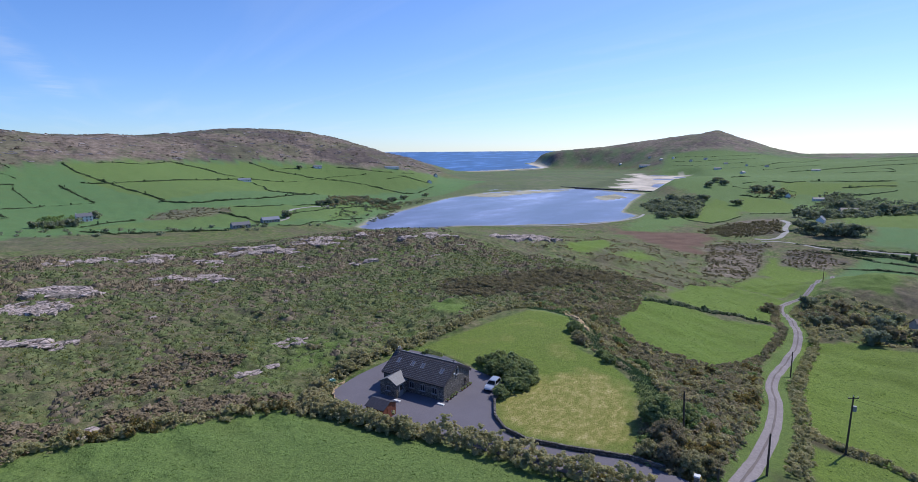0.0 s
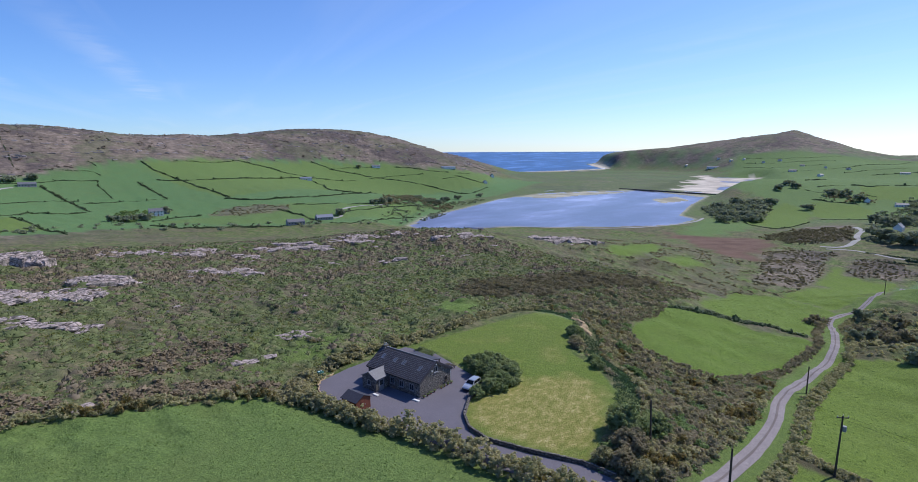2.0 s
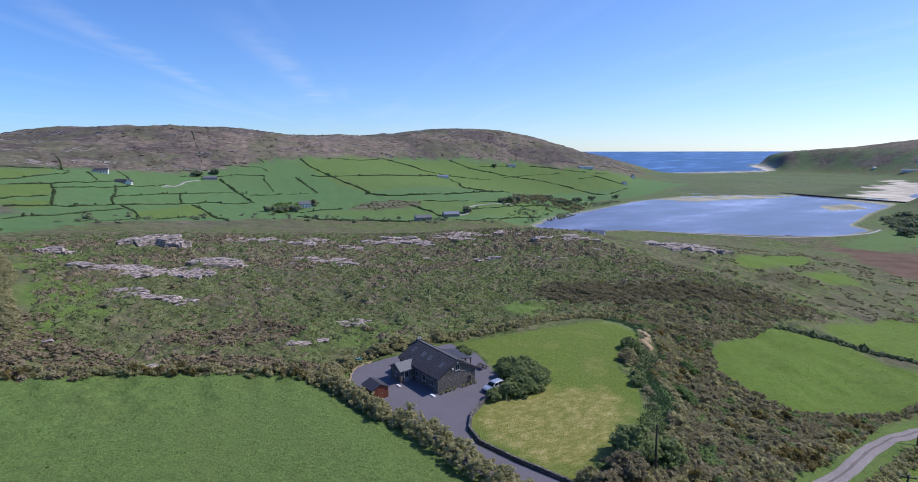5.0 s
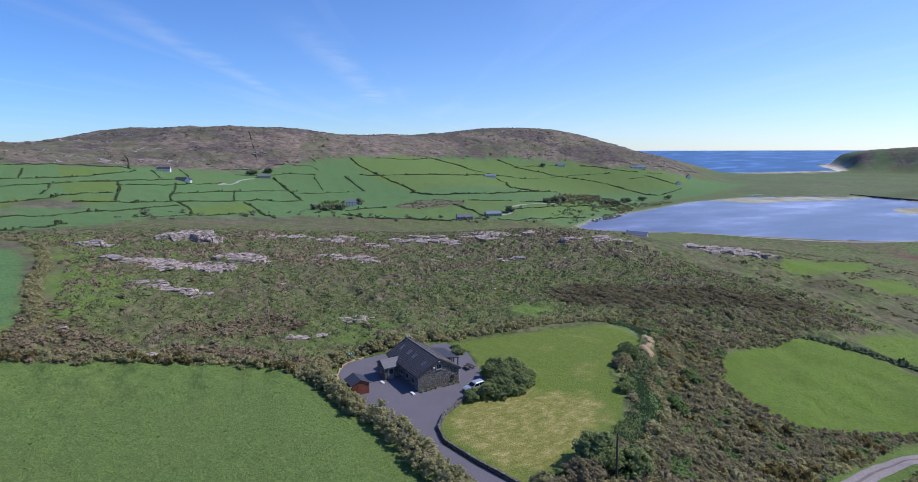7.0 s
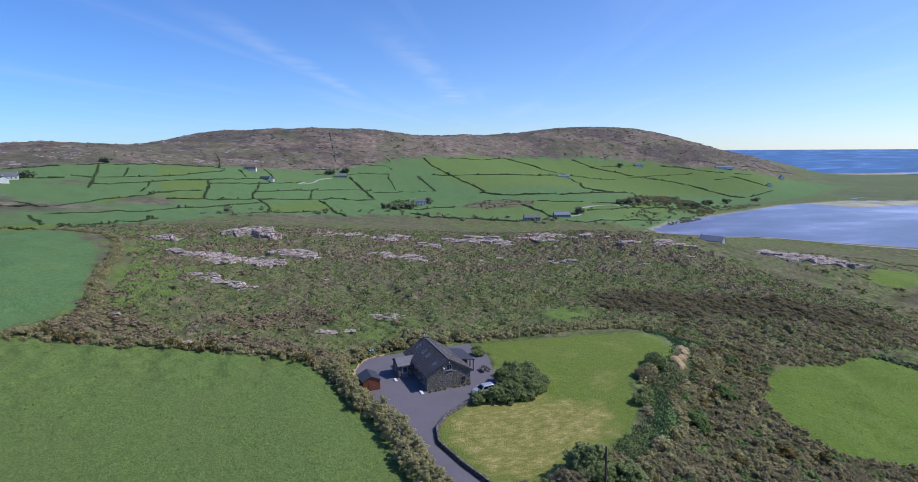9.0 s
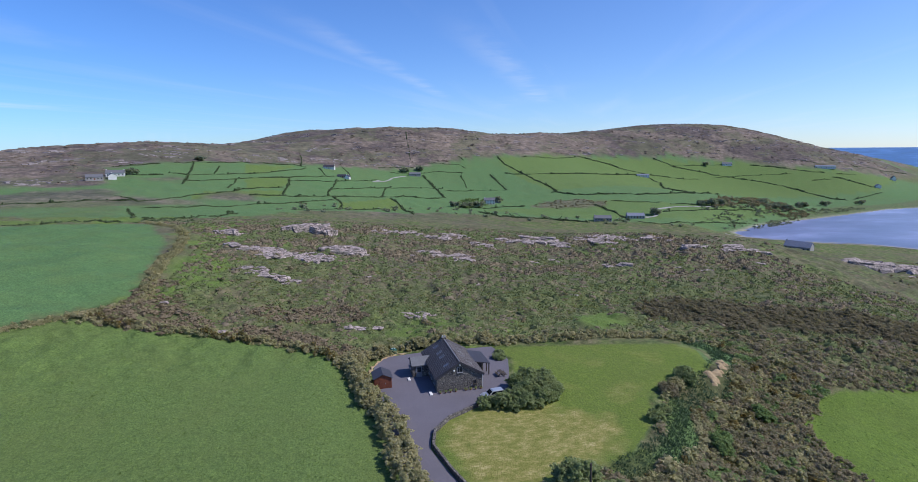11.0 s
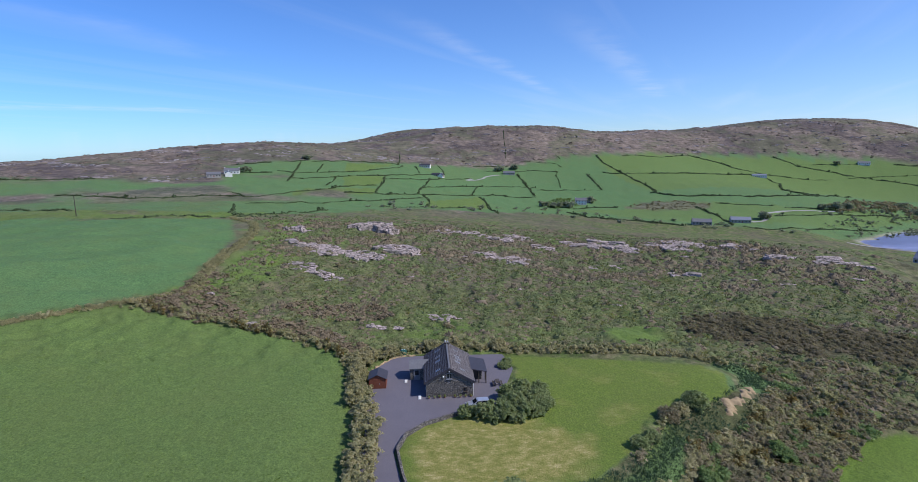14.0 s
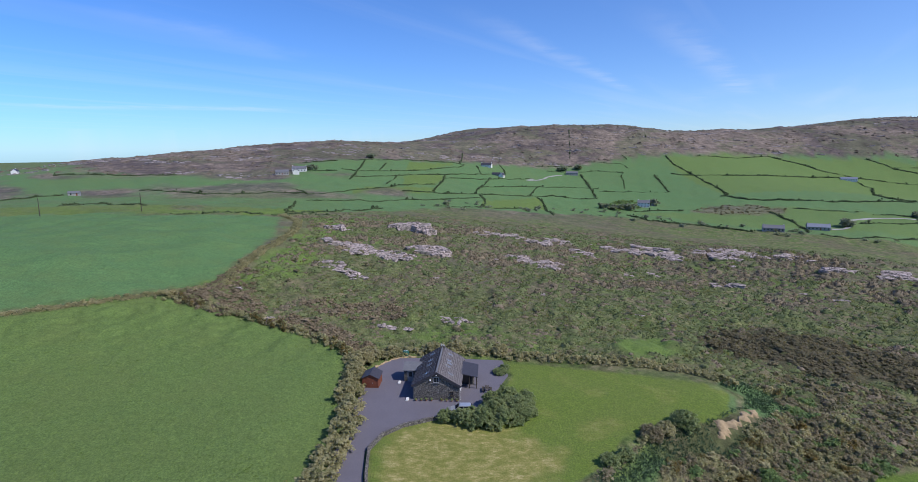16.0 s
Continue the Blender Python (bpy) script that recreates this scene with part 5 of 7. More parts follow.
# scrub between lawn and lane
EAST_SCRUB = [(-10.5, 69), (-2, 66), (-0.5, 75), (1.5, 90), (2.6, 98), (2.4, 112), (2.6, 120), (2.0, 132), (1.6, 144), (-1.5, 141), (-5, 128), (-10, 126), (-17, 126), (-24, 129), (-30, 138), (-36, 150), (-50, 146), (-57, 134), (-47, 131), (-36, 121), (-31, 107), (-22, 100), (-14, 91)]
GREEN_STRIPE = [(-13, 84), (-18, 95), (-22, 100), (-31, 107), (-35, 116), (-44, 128), (-50, 131), (-50, 134), (-40, 130), (-31, 120), (-26, 108), (-16, 99), (-10, 88)]
x, y, rng = sprinkle(EAST_SCRUB, 0.72, 31, lambda x, y: (inside(x, y, GREEN_STRIPE) < 0.3) & (inside(x, y, STRIPE_UPPER) < 0.3) & (inside(x, y, STRIPE_LOWER) < 0.3) & (polyline_distance(x, y, [(-33.2, 118.4), (-37.6, 123.2), (-42.6, 128.8)]) > 1.5))
g = 0.75 * wave(x, y, 15, 33) + 0.45 * wave(x, y, 4.5, 34) + 0.12 * rng.normal(size=len(x))
s = 0.35 + 0.75 * rng.rand(len(x)) ** 1.7 + 0.2 * np.clip(wave(x, y, 6, 37), 0, 1)
size = np.c_[s, s, s * rng.uniform(0.6, 1.25, len(x)) * (0.9 + 0.25 * g)]
for name, mat, sel, label in (("scrub", LEAF_SCRUB, (g < 0.2) & (g > -0.45), "dense grey-brown scrub of bramble and blackthorn"), ("bramble", LEAF_GREEN, g <= -0.45, "green bramble thicket on the bank"), ("gorse", GORSE, g >= 0.62, "gorse bushes with fading orange-yellow blossom"), ("heath_scrub", LEAF_HEDGE, (g >= 0.2) & (g < 0.62), "olive-brown scrub on the slope")):
    tagged(scatter(name, MID_CLUMPS, np.c_[x, y, land(x, y) - 0.15][sel], size[sel], mat, 32), label, "scrub", kind="stuff")
for poly, seed in ((GREEN_STRIPE, 35), (STRIPE_UPPER, 37), (STRIPE_LOWER, 38)):
    x, y, rng = sprinkle(poly, 0.55, seed, lambda x, y: polyline_distance(x, y, [(-33.2, 118.4), (-37.6, 123.2), (-42.6, 128.8)]) > 1.5)
    s = rng.uniform(0.25, 0.6, len(x))
    tagged(scatter("long_grass", TUFTS, np.c_[x, y, land(x, y) - 0.05], np.c_[s, s, s * 0.9], LEAF_LONG, seed), "long blue-green grass along the lawn's edge", "grass", kind="stuff")

# dark scrub and heather
DARK_BAND = [(-84, 128), (-100, 160), (-84, 188), (-70, 216), (-50, 240), (-40, 232), (-46, 206), (-54, 174), (-62, 150), (-72, 133)]
x, y, rng = sprinkle(DARK_BAND, 1.05, 41, lambda x, y: inside(x, y, DARK_BAND) + 5 * wave(x, y, 16, 43) + 3 * wave(x, y, 5, 44) > 3)
s = rng.uniform(0.4, 1.25, len(x))
tagged(scatter("heather", LOW_CLUMPS, np.c_[x, y, land(x, y) - 0.15], np.c_[s, s, s * rng.uniform(0.4, 0.9, len(x))], LEAF_HEATHER, 42), "dark brown heather and gorse thicket", "scrub", kind="stuff")

# brown scrub between the heather and the paddock
x, y, rng = sprinkle([(-66, 140), (-62, 150), (-54, 174), (-46, 206), (-42, 226), (-36, 214), (-39, 190), (-37, 165), (-37, 150), (-50, 146)], 1.0, 45, lambda x, y: wave(x, y, 9, 46) > -0.5)
s = 0.35 + 0.8 * rng.rand(len(x)) ** 1.6
tagged(scatter("heath_scrub", LOW_CLUMPS, np.c_[x, y, land(x, y) - 0.12], np.c_[s, s, s * rng.uniform(0.5, 1.0, len(x))], LEAF_SCRUB, 47), "grey-brown scrub above the small paddock", "scrub", kind="stuff")

# moor tussocks
MOOR = [(-62, 56), (-64, 90), (-62, 130), (-55, 133), (-36, 152), (-38, 190), (-34, 215), (-40, 250), (-80, 275), (-140, 240), (-195, 200), (-205, 120), (-207, -14), (-175, 5), (-150, 12), (-130, 14), (-86, 16), (-74, 24), (-70, 42)]


def thick(x, y):
    d = np.hypot(x - 35, y - 40)
    return (np.random.RandomState(5).rand(len(x)) < np.clip(115 / d, 0.3, 1)) & (inside(x, y, DARK_BAND) < 3) & (inside(x, y, GREEN_FLUSH) < 0) & (inside(x, y, DARK_HOLLOW) < 0)


x, y, rng = sprinkle(MOOR, 1.1, 51, thick)
g = 0.7 * wave(x, y, 38, 9) + 0.6 * wave(x, y, 11, 10) + 0.4 * wave(x, y, 4, 13) + rng.normal(size=len(x)) * 0.15 + 0.5 * smooth(-95, -135, x)
d = np.hypot(x - 35, y - 40)
s = (0.2 + 0.5 * rng.rand(len(x)) ** 1.5) * (0.7 + d / 260) * (1 + 0.3 * wave(x, y, 6, 14))
sel = g < 0.3
tagged(scatter("moor_grass", TUFTS, np.c_[x, y, land(x, y) - 0.08][sel], np.c_[s, s, s * 0.7 * rng.uniform(0.6, 1.3, len(x))][sel], LEAF_MOOR, 52), "tussocky olive moor grass", "moorland", kind="stuff")
# humps of grass, heath and dead bracken all over the moor
x, y, rng = sprinkle(MOOR, 1.05, 151, lambda x, y: (np.random.RandomState(6).rand(len(x)) < np.clip(125 / np.hypot(x - 35, y - 40), 0.4, 1)) & (inside(x, y, GREEN_FLUSH) < 1) & (inside(x, y, DARK_BAND) < 4))
g = 0.6 * wave(x, y, 42, 152) + 0.5 * wave(x, y, 13, 153) + 0.35 * wave(x, y, 5, 154) + 0.2 * rng.normal(size=len(x)) + 0.55 * smooth(-110, -150, x) + 0.35 * smooth(160, 220, y)
d = np.hypot(x - 35, y - 40)
s = (0.24 + 0.85 * rng.rand(len(x)) ** 2.4) * (0.5 + d / 240) * (1 + 0.3 * wave(x, y, 8, 155))
high = s * rng.uniform(0.2, 0.55, len(x)) * (1 + 0.4 * smooth(0.3, 0.9, g))
for name, mat, sel, label in (("moor_grass", MOUND_GREEN, g < 0.45, "humps of olive-green moor grass"), ("moor_heath", MOUND_BROWN, (g >= 0.45) & (g < 1.2), "brown heath and dead grass on the moor"), ("bracken", BRACKEN, g >= 1.2, "rust-brown dead bracken on the moor")):
    tagged(scatter(name, MOUNDS, np.c_[x, y, land(x, y) - 0.06][sel], np.c_[s, s, high][sel], mat, 156, soft=True), label, "moorland", kind="stuff")
# rough heath between the rocks and the valley fields
x, y, rng = sprinkle([(-205, -10), (-205, 190), (-150, 245), (-205, 330), (-330, 260), (-345, 70), (-270, 0)], 2.5, 157, lambda x, y: wave(x, y, 30, 158) > -0.8)
g = 0.7 * wave(x, y, 50, 159) + 0.4 * wave(x, y, 12, 160) + 0.2 * rng.normal(size=len(x))
s = 0.6 + 1.3 * rng.rand(len(x)) ** 2
for name, mat, sel, label in (("moor_grass", MOUND_GREEN, g < 0.1, "humps of olive-green moor grass"), ("moor_heath", MOUND_BROWN, g >= 0.1, "brown heath and dead grass on the moor")):
    tagged(scatter(name, MOUNDS, np.c_[x, y, land(x, y) - 0.1][sel], np.c_[s, s, s * rng.uniform(0.2, 0.45, len(x))][sel], mat, 165, soft=True), label, "moorland", kind="stuff")
# bracken bank where the field hedges meet, and along the hedge foot
for poly, seed in (([(-68, 20), (-73, 5), (-84, 10), (-98, 10), (-97, 17), (-84, 21), (-74, 30)], 161), ([(-70, 30), (-66, 42), (-60, 52), (-64, 58), (-71, 48), (-75, 34)], 162), ([(-88, 38), (-80, 34), (-76, 44), (-80, 62), (-90, 58)], 163)):
    x, y, rng = sprinkle(poly, 1.0, seed, lambda x, y: wave(x, y, 7, 164) > -0.6)
    s = 0.4 + 0.7 * rng.rand(len(x)) ** 1.5
    tagged(scatter("bracken", LOW_CLUMPS, np.c_[x, y, land(x, y) - 0.1], np.c_[s, s, s * rng.uniform(0.5, 0.9, len(x))], BRACKEN, seed), "tangled brown bracken and bramble by the hedge", "scrub", kind="stuff")
# grass tufts in the nearer pastures
for poly, gap, low, seed in ((BIG_FIELD, 0.75, 0.16, 81), (PADDOCK_ONE, 1.25, 0.11, 82), (ROADSIDE_FIELD, 1.5, 0.13, 83), (PADDOCK_TWO, 1.7, 0.13, 84), (LOWER_FIELD, 1.0, 0.1, 85)):
    x, y, rng = sprinkle(poly, gap, seed, lambda x, y: inside(x, y, [(-80, -45), (-80, 320), (45, 320), (45, -45)]) > 0)
    s = rng.uniform(0.14, 0.46, len(x)) * (0.7 + 0.5 * np.clip(wave(x, y, 9, seed), 0, 1))
    tagged(scatter("pasture_grass", SHORT_TUFTS if poly is BIG_FIELD else TUFTS, np.c_[x, y, land(x, y) - 0.02], np.c_[s, s, low * rng.uniform(0.5, 1.3, len(x))], LEAF_RUSH if poly is BIG_FIELD else LEAF_TUSSOCK, seed), "short green pasture grass", "grass", kind="stuff")
# scattered gorse and thorn bushes on the moor
x, y, rng = sprinkle(MOOR, 13.0, 55, lambda x, y: np.hypot(x - 35, y - 40) < 190)
s = rng.uniform(0.4, 1.5, len(x))
tagged(scatter("thorn_bush", MID_CLUMPS, np.c_[x, y, land(x, y) - 0.15], np.c_[s, s, s * 0.8], LEAF_SCRUB, 56), "dark thorn bushes scattered on the moor", "bush", kind="stuff")
# gorse in bloom along the field hedge
for line, seed in (([(-68.5, 27), (-66.5, 37)], 61), ([(-62, 47), (-57, 53)], 62), ([(-14, 58), (-8, 59.5)], 63), ([(-74, 6), (-71, 14)], 64)):
    x, y, rng = along(line, 0.9, 2.2, seed)
    s = rng.uniform(0.45, 0.9, len(x))
    tagged(scatter("gorse", MID_CLUMPS, np.c_[x, y, land(x, y) + 0.35], np.c_[s, s, s * 1.6], GORSE, seed), "gorse in the hedge with fading orange blossom", "gorse", kind="stuff")


def bush(x, y, wide, high, mat, label, seed, name="bush", protos=None, lift=0.0):
    """A rounded bush heaped up of leafy clumps."""
    rng = np.random.RandomState(seed)
    n = max(30, int(44 * wide * high ** 0.5))
    a, r = rng.uniform(0, 6.283, n), np.sqrt(rng.rand(n)) * wide * 0.86
    px, py = x + r * np.cos(a), y + r * np.sin(a)
    s = (0.22 + 0.38 * rng.rand(n) ** 1.6) * (0.55 + 0.2 * wide)
    roof = high * np.sqrt(np.clip(1 - (r / (wide * 1.05)) ** 2, 0.05, 1)) * (1 + 0.14 * wave(px, py, 2.2, seed))
    up = np.maximum(0, roof - 0.8 * s) * rng.uniform(0, 1, n) ** 0.35
    ob = scatter(name, protos or MID_CLUMPS, np.c_[px, py, land(px, py) - 0.1 + lift + up], np.c_[s, s, s * 0.9], mat, seed)
    return tagged(ob, label, "bush", "bushes round the garden")


GARDEN = "rounded dark green shrub beside the gravel yard"
for i, (bx, by, w, h) in enumerate(((-33.9, 75.4, 1.4, 2.2), (-33.2, 78.4, 1.8, 2.7), (-34.9, 79.4, 1.0, 2.5), (-32.8, 81.6, 2.0, 2.6), (-33.8, 85.2, 2.3, 2.8), (-36.2, 83.6, 2.2, 3.0), (-37.5, 87.2, 2.3, 3.1), (-40.6, 85.6, 2.1, 3.2), (-39.2, 82.8, 1.8, 2.8), (-35.2, 88.2, 1.7, 2.3), (-41.0, 88.6, 1.7, 2.4), (-43.6, 86.0, 1.3, 1.8), (-53, 84.4, 1.5, 1.3), (-55.6, 85.4, 1.2, 1.0), (-34.6, 77.0, 1.2, 1.6), (-31.9, 79.8, 1.3, 1.6), (-31.8, 83.6, 1.4, 1.7), (-33.6, 87.2, 1.4, 1.6), (-36.8, 89.2, 1.4, 1.7), (-39.2, 88.9, 1.4, 1.8), (-34.9, 81.8, 1.6, 2.6), (-38.2, 85.2, 1.8, 2.9))):
    bush(bx, by, w, h, LEAF_BUSH, GARDEN, 200 + i, "garden_bush")
bush(-9.5, 79.5, 3.4, 4.4, LEAF_BUSH, "large dark flowering shrub at the lawn's edge", 230, "garden_bush")
bush(-7.5, 75.0, 2.6, 3.2, LEAF_SCRUB, "brown-green shrub beside the drive", 231)
for i, (bx, by, w, h) in enumerate(((-9.0, 69.6, 1.5, 2.6), (-6.4, 69.6, 1.8, 3.2), (-3.6, 69.2, 1.7, 3.0), (-1.4, 70.4, 1.4, 2.2))):
    bush(bx, by, w, h, LEAF_SCRUB if i % 2 else LEAF_HEDGE, "tall thorn shrub shading the end of the drive", 260 + i)
bush(-6.8, 83.5, 2.4, 3.0, LEAF_BUSH, "dark shrub behind the lawn", 232)
bush(-34.6, 113.6, 2.3, 2.6, LEAF_BUSH, "dark green shrub on the lawn's edge", 233)
bush(-31.0, 107.6, 1.9, 2.0, LEAF_SCRUB, "pinkish brown shrub on the lawn's edge", 234)
bush(-32.6, 110.2, 1.6, 1.8, LEAF_HEDGE, "olive shrub on the lawn's edge", 235)
bush(-23.0, 99.6, 1.5, 1.8, LEAF_BUSH, "small dark shrub on the lawn's edge", 236)
bush(-24.8, 102.2, 1.4, 1.7, LEAF_BUSH, "small dark shrub on the lawn's edge", 237)
bush(-18.5, 108, 2.0, 2.4, LEAF_GREEN, "round dark thorn bush in the scrub", 238)
bush(-27.5, 124.5, 2.2, 2.3, LEAF_GREEN, "round green thorn bush in the scrub", 239)
bush(-63.0, 84.5, 2.0, 2.3, LEAF_HEDGE, "pale brown leafless shrub behind the house", 240)
for i, (bx, by, w, h) in enumerate(((-58.6, 57.5, 2.4, 2.6), (-60.8, 61.5, 2.2, 2.4), (-56.0, 57.0, 2.0, 2.4), (-63.5, 70.0, 2.2, 2.3), (-64.5, 75, 2.0, 2.2))):
    bush(bx, by, w, h, LEAF_HEDGE, "tall brown-green shrub behind the shed and yard", 245 + i)


def tree(x, y, high, wide, seed, mat=None, label="wind-shaped dark green tree among the fields"):
    rng = np.random.RandomState(seed)
    z = ground_z(x, y)
    root = new("tree")
    root.location = (x, y, z)
    tagged(root, label, "tree", "valley trees")
    bm = bmesh.new()
    bmesh.ops.create_cone(bm, segments=7, radius1=high * 0.035, radius2=high * 0.012, depth=high * 0.7, cap_ends=True)
    bmesh.ops.translate(bm, verts=bm.verts, vec=(0, 0, high * 0.33))
    for k in range(4):
        a = rng.uniform(0, 6.283)
        limb = bmesh.ops.create_cone(bm, segments=5, radius1=high * 0.014, radius2=high * 0.004, depth=high * 0.4, cap_ends=True)
        bmesh.ops.transform(bm, verts=limb["verts"], matrix=Matrix.Translation((0, 0, high * rng.uniform(0.3, 0.5))) @ Matrix.Rotation(a, 4, "Z") @ Matrix.Rotation(0.8, 4, "Y") @ Matrix.Translation((0, 0, high * 0.18)))
    part("trunk", bm, BARK, root)
    n = 22
    a, r = rng.uniform(0, 6.283, n), np.sqrt(rng.rand(n)) * wide * 0.8
    s = wide * rng.uniform(0.2, 0.5, n)
    cz = high * rng.uniform(0.12, 0.62, n)
    scatter("crown", LOW_CLUMPS if high > 7 else MID_CLUMPS, np.c_[r * np.cos(a), r * np.sin(a), cz], np.c_[s, s, s * 0.9], mat or LEAF_TREE, seed, root)


NEAR_TREES = ((15, 284), (21, 273), (27, 277), (16, 214), (23, 211), (28, 217), (31, 202), (34, 197), (40, 193), (45, 275), (47, 259), (0, 252), (28, 190), (20, 225), (24, 245), (33, 230), (38, 250), (14, 240))
for i, (tx, ty) in enumerate(NEAR_TREES):
    r = random.Random(i)
    tree(tx, ty, r.uniform(3.5, 6.5), r.uniform(2.6, 4.2), 300 + i, LEAF_SCRUB if i % 3 else LEAF_TREE, "low wind-bent tree and scrub beside the lane")
EAST_TREES = ((14, 748), (25, 714), (38, 703), (59, 884), (73, 900), (83, 877), (91, 771), (108, 788), (119, 771), (91, 895), (16, 612), (34, 568), (42, 570), (55, 574), (25, 593), (47, 590), (64, 745), (80, 760), (98, 745), (130, 780))
for i, (tx, ty) in enumerate(EAST_TREES):
    r = random.Random(50 + i)
    tree(tx, ty, r.uniform(9, 15), r.uniform(7, 11), 340 + i)
LAKE_TREES = ((-177, 885), (-135, 762), (-125, 790), (-113, 810), (-159, 930), (-116, 949), (-122, 1065), (-131, 715), (-150, 800), (-114, 1120), (-101, 1093), (-63, 913), (-47, 1040), (-30, 1040), (-8, 999), (-140, 840), (-150, 870), (-120, 870), (-105, 750))
for i, (tx, ty) in enumerate(LAKE_TREES):
    r = random.Random(80 + i)
    tree(tx, ty, r.uniform(9, 14), r.uniform(8, 13), 380 + i, label="dark green trees beside the lake shore")
WEST_TREES = ((-538, 200), (-541, 214), (-542, 228), (-524, 511), (-520, 522), (-521, 537), (-546, 623), (-522, 621), (-516, 636), (-543, 688), (-827, 215), (-818, 190), (-582, 266), (-473, 412), (-896, 816), (-603, 794), (-597, 854), (-692, -86), (-575, -130))
for i, (tx, ty) in enumerate(WEST_TREES):
    r = random.Random(120 + i)
    tree(tx, ty, r.uniform(6, 10), r.uniform(6, 9), 420 + i, label="dark hillside tree near a farm")


def outcrop(x, y, length, high, chunks, seed, turn=0.35, label="pale grey-pink rock pavement breaking through the moor"):
    """Broken slabs of bedrock standing out of the heather, each slab a part."""
    rng = np.random.RandomState(seed)
    root = new("rock_outcrop")
    root.location = (x, y, ground_z(x, y))
    tagged(root, label, "rock", "moor outcrops")
    massive = high > 4
    for k in range(chunks):
        s = rng.uniform(0.4, 1.0) ** 1.3 * (1.3 + length * 0.10)
        u = (rng.rand() - 0.5) * length
        w = rng.normal() * length * (0.07 if massive else 0.15)
        px, py = u * math.sin(turn) - w * math.cos(turn), u * math.cos(turn) + w * math.sin(turn)
        h = high * rng.uniform(0.3, 1.0) * (1 - 0.9 * (u / length) ** 2)
        if massive:
            s, h = rng.uniform(2.0, 3.6), high * rng.uniform(0.72, 0.9) * (1 - 1.6 * (u / length) ** 2)
        pts = rng.uniform(-1, 1, (26, 3))
        face = rng.randint(0, 3, 26)
        pts[np.arange(26), face] = np.sign(pts[np.arange(26), face]) * rng.uniform(0.85, 1.05, 26)
        pts[:, 0] *= 1 - 0.3 * np.abs(pts[:, 1])
        pts *= (s * 0.7, s * rng.uniform(0.9, 1.7), h)
        a = -turn + rng.normal() * 0.4
        gz0 = ground_z(x + px, y + py) - root.location.z
        bm = bmesh.new()
        for q in pts:
            bm.verts.new((px + q[0] * math.cos(a) - q[1] * math.sin(a), py + q[0] * math.sin(a) + q[1] * math.cos(a), gz0 + q[2] - 0.25 * h - 0.10 * q[0]))
        bmesh.ops.convex_hull(bm, input=bm.verts)
        bmesh.ops.delete(bm, geom=[v for v in bm.verts if not v.link_faces], context="VERTS")
        part("slab", bm, ROCK, root)


OUTCROPS = ((-183, 48, 20, 4.6, 34), (-167, 20, 13, 1.8, 16), (-137, 31, 17, 0.55, 60), (-134, 38, 15, 0.5, 50), (-136, 47, 13, 0.6, 40), (-146, 59, 14, 1.5, 30), (-116, 33, 9, 0.35, 16), (-112, 40, 5, 0.4, 9), (-151, 99, 13, 1.2, 26), (-158, 92, 8, 0.5, 12), (-196, 86, 19, 0.6, 22), (-192, 102, 14, 1.0, 18),
            (-187, 139, 15, 1.7, 24), (-183, 155, 17, 1.1, 26))
for i, (ox, oy, ol, oh, oc) in enumerate(OUTCROPS):
    outcrop(ox, oy, ol, oh, oc, 500 + i)
OUTCROPS_FAR = ((-186, 184, 30, 0.9, 30), (-152, 207, 9, 1.6, 14), (-142, 164, 7, 0.7, 12), (-154, 143, 5, 0.6, 7), (-150, 132, 3.5, 0.5, 5), (-81, 72, 6, 0.35, 9), (-75, 57, 3.4, 0.3, 6), (-83, 76, 4, 0.3, 6), (-150, 232, 20, 1.1, 22), (-138, 300, 30, 3.0, 44), (-130, 316, 30, 2.8, 44), (-150, 325, 26, 1.4, 24), (-128, 194, 5, 0.5, 7), (-70, 30, 3.0, 0.4, 5), (-178, 120, 10, 0.7, 12), (-172, 205, 14, 0.9, 14))
for i, (ox, oy, ol, oh, oc) in enumerate(OUTCROPS_FAR):
    outcrop(ox, oy, ol, oh, oc, 540 + i)
OUTCROPS_MORE = ((-152, 63, 13, 1.6, 22), (-196, 91, 13, 0.8, 16), (-194, 112, 13, 1.0, 18), (-157, 106, 8, 1.0, 12), (-192, 152, 16, 1.2, 22), (-132, 45, 9, 0.9, 14), (-109, 39, 10, 0.7, 14))
for i, (ox, oy, ol, oh, oc) in enumerate(OUTCROPS_MORE):
    outcrop(ox, oy, ol, oh, oc, 580 + i, 0.6)
# ledges and heather of the far hill
rng = np.random.RandomState(171)
x, y = rng.uniform(-1650, -480, 60000), rng.uniform(-620, 1350, 60000)
z = land(x, y)
ok = (z > -14) & (inside(x, y, FIELDS_WEST) < -4) & (inside(x, y, FIELDS_SOUTH) < -4) & (np.hypot(x, y) > 480)
x, y, z = x[ok], y[ok], z[ok]
slope = np.arctan2(land(x, y + 6) - z, land(x + 6, y) - z) + math.pi / 2 + 0.15 * rng.normal(size=len(x))
band = np.sin(z * 0.45 + 2.5 * wave(x, y, 160, 172)) + 0.7 * wave(x, y, 90, 173)
pick = np.where(band > 0.75)[0][:9000]
s = rng.uniform(0.5, 1.0, len(pick)) ** 2 * 4.2
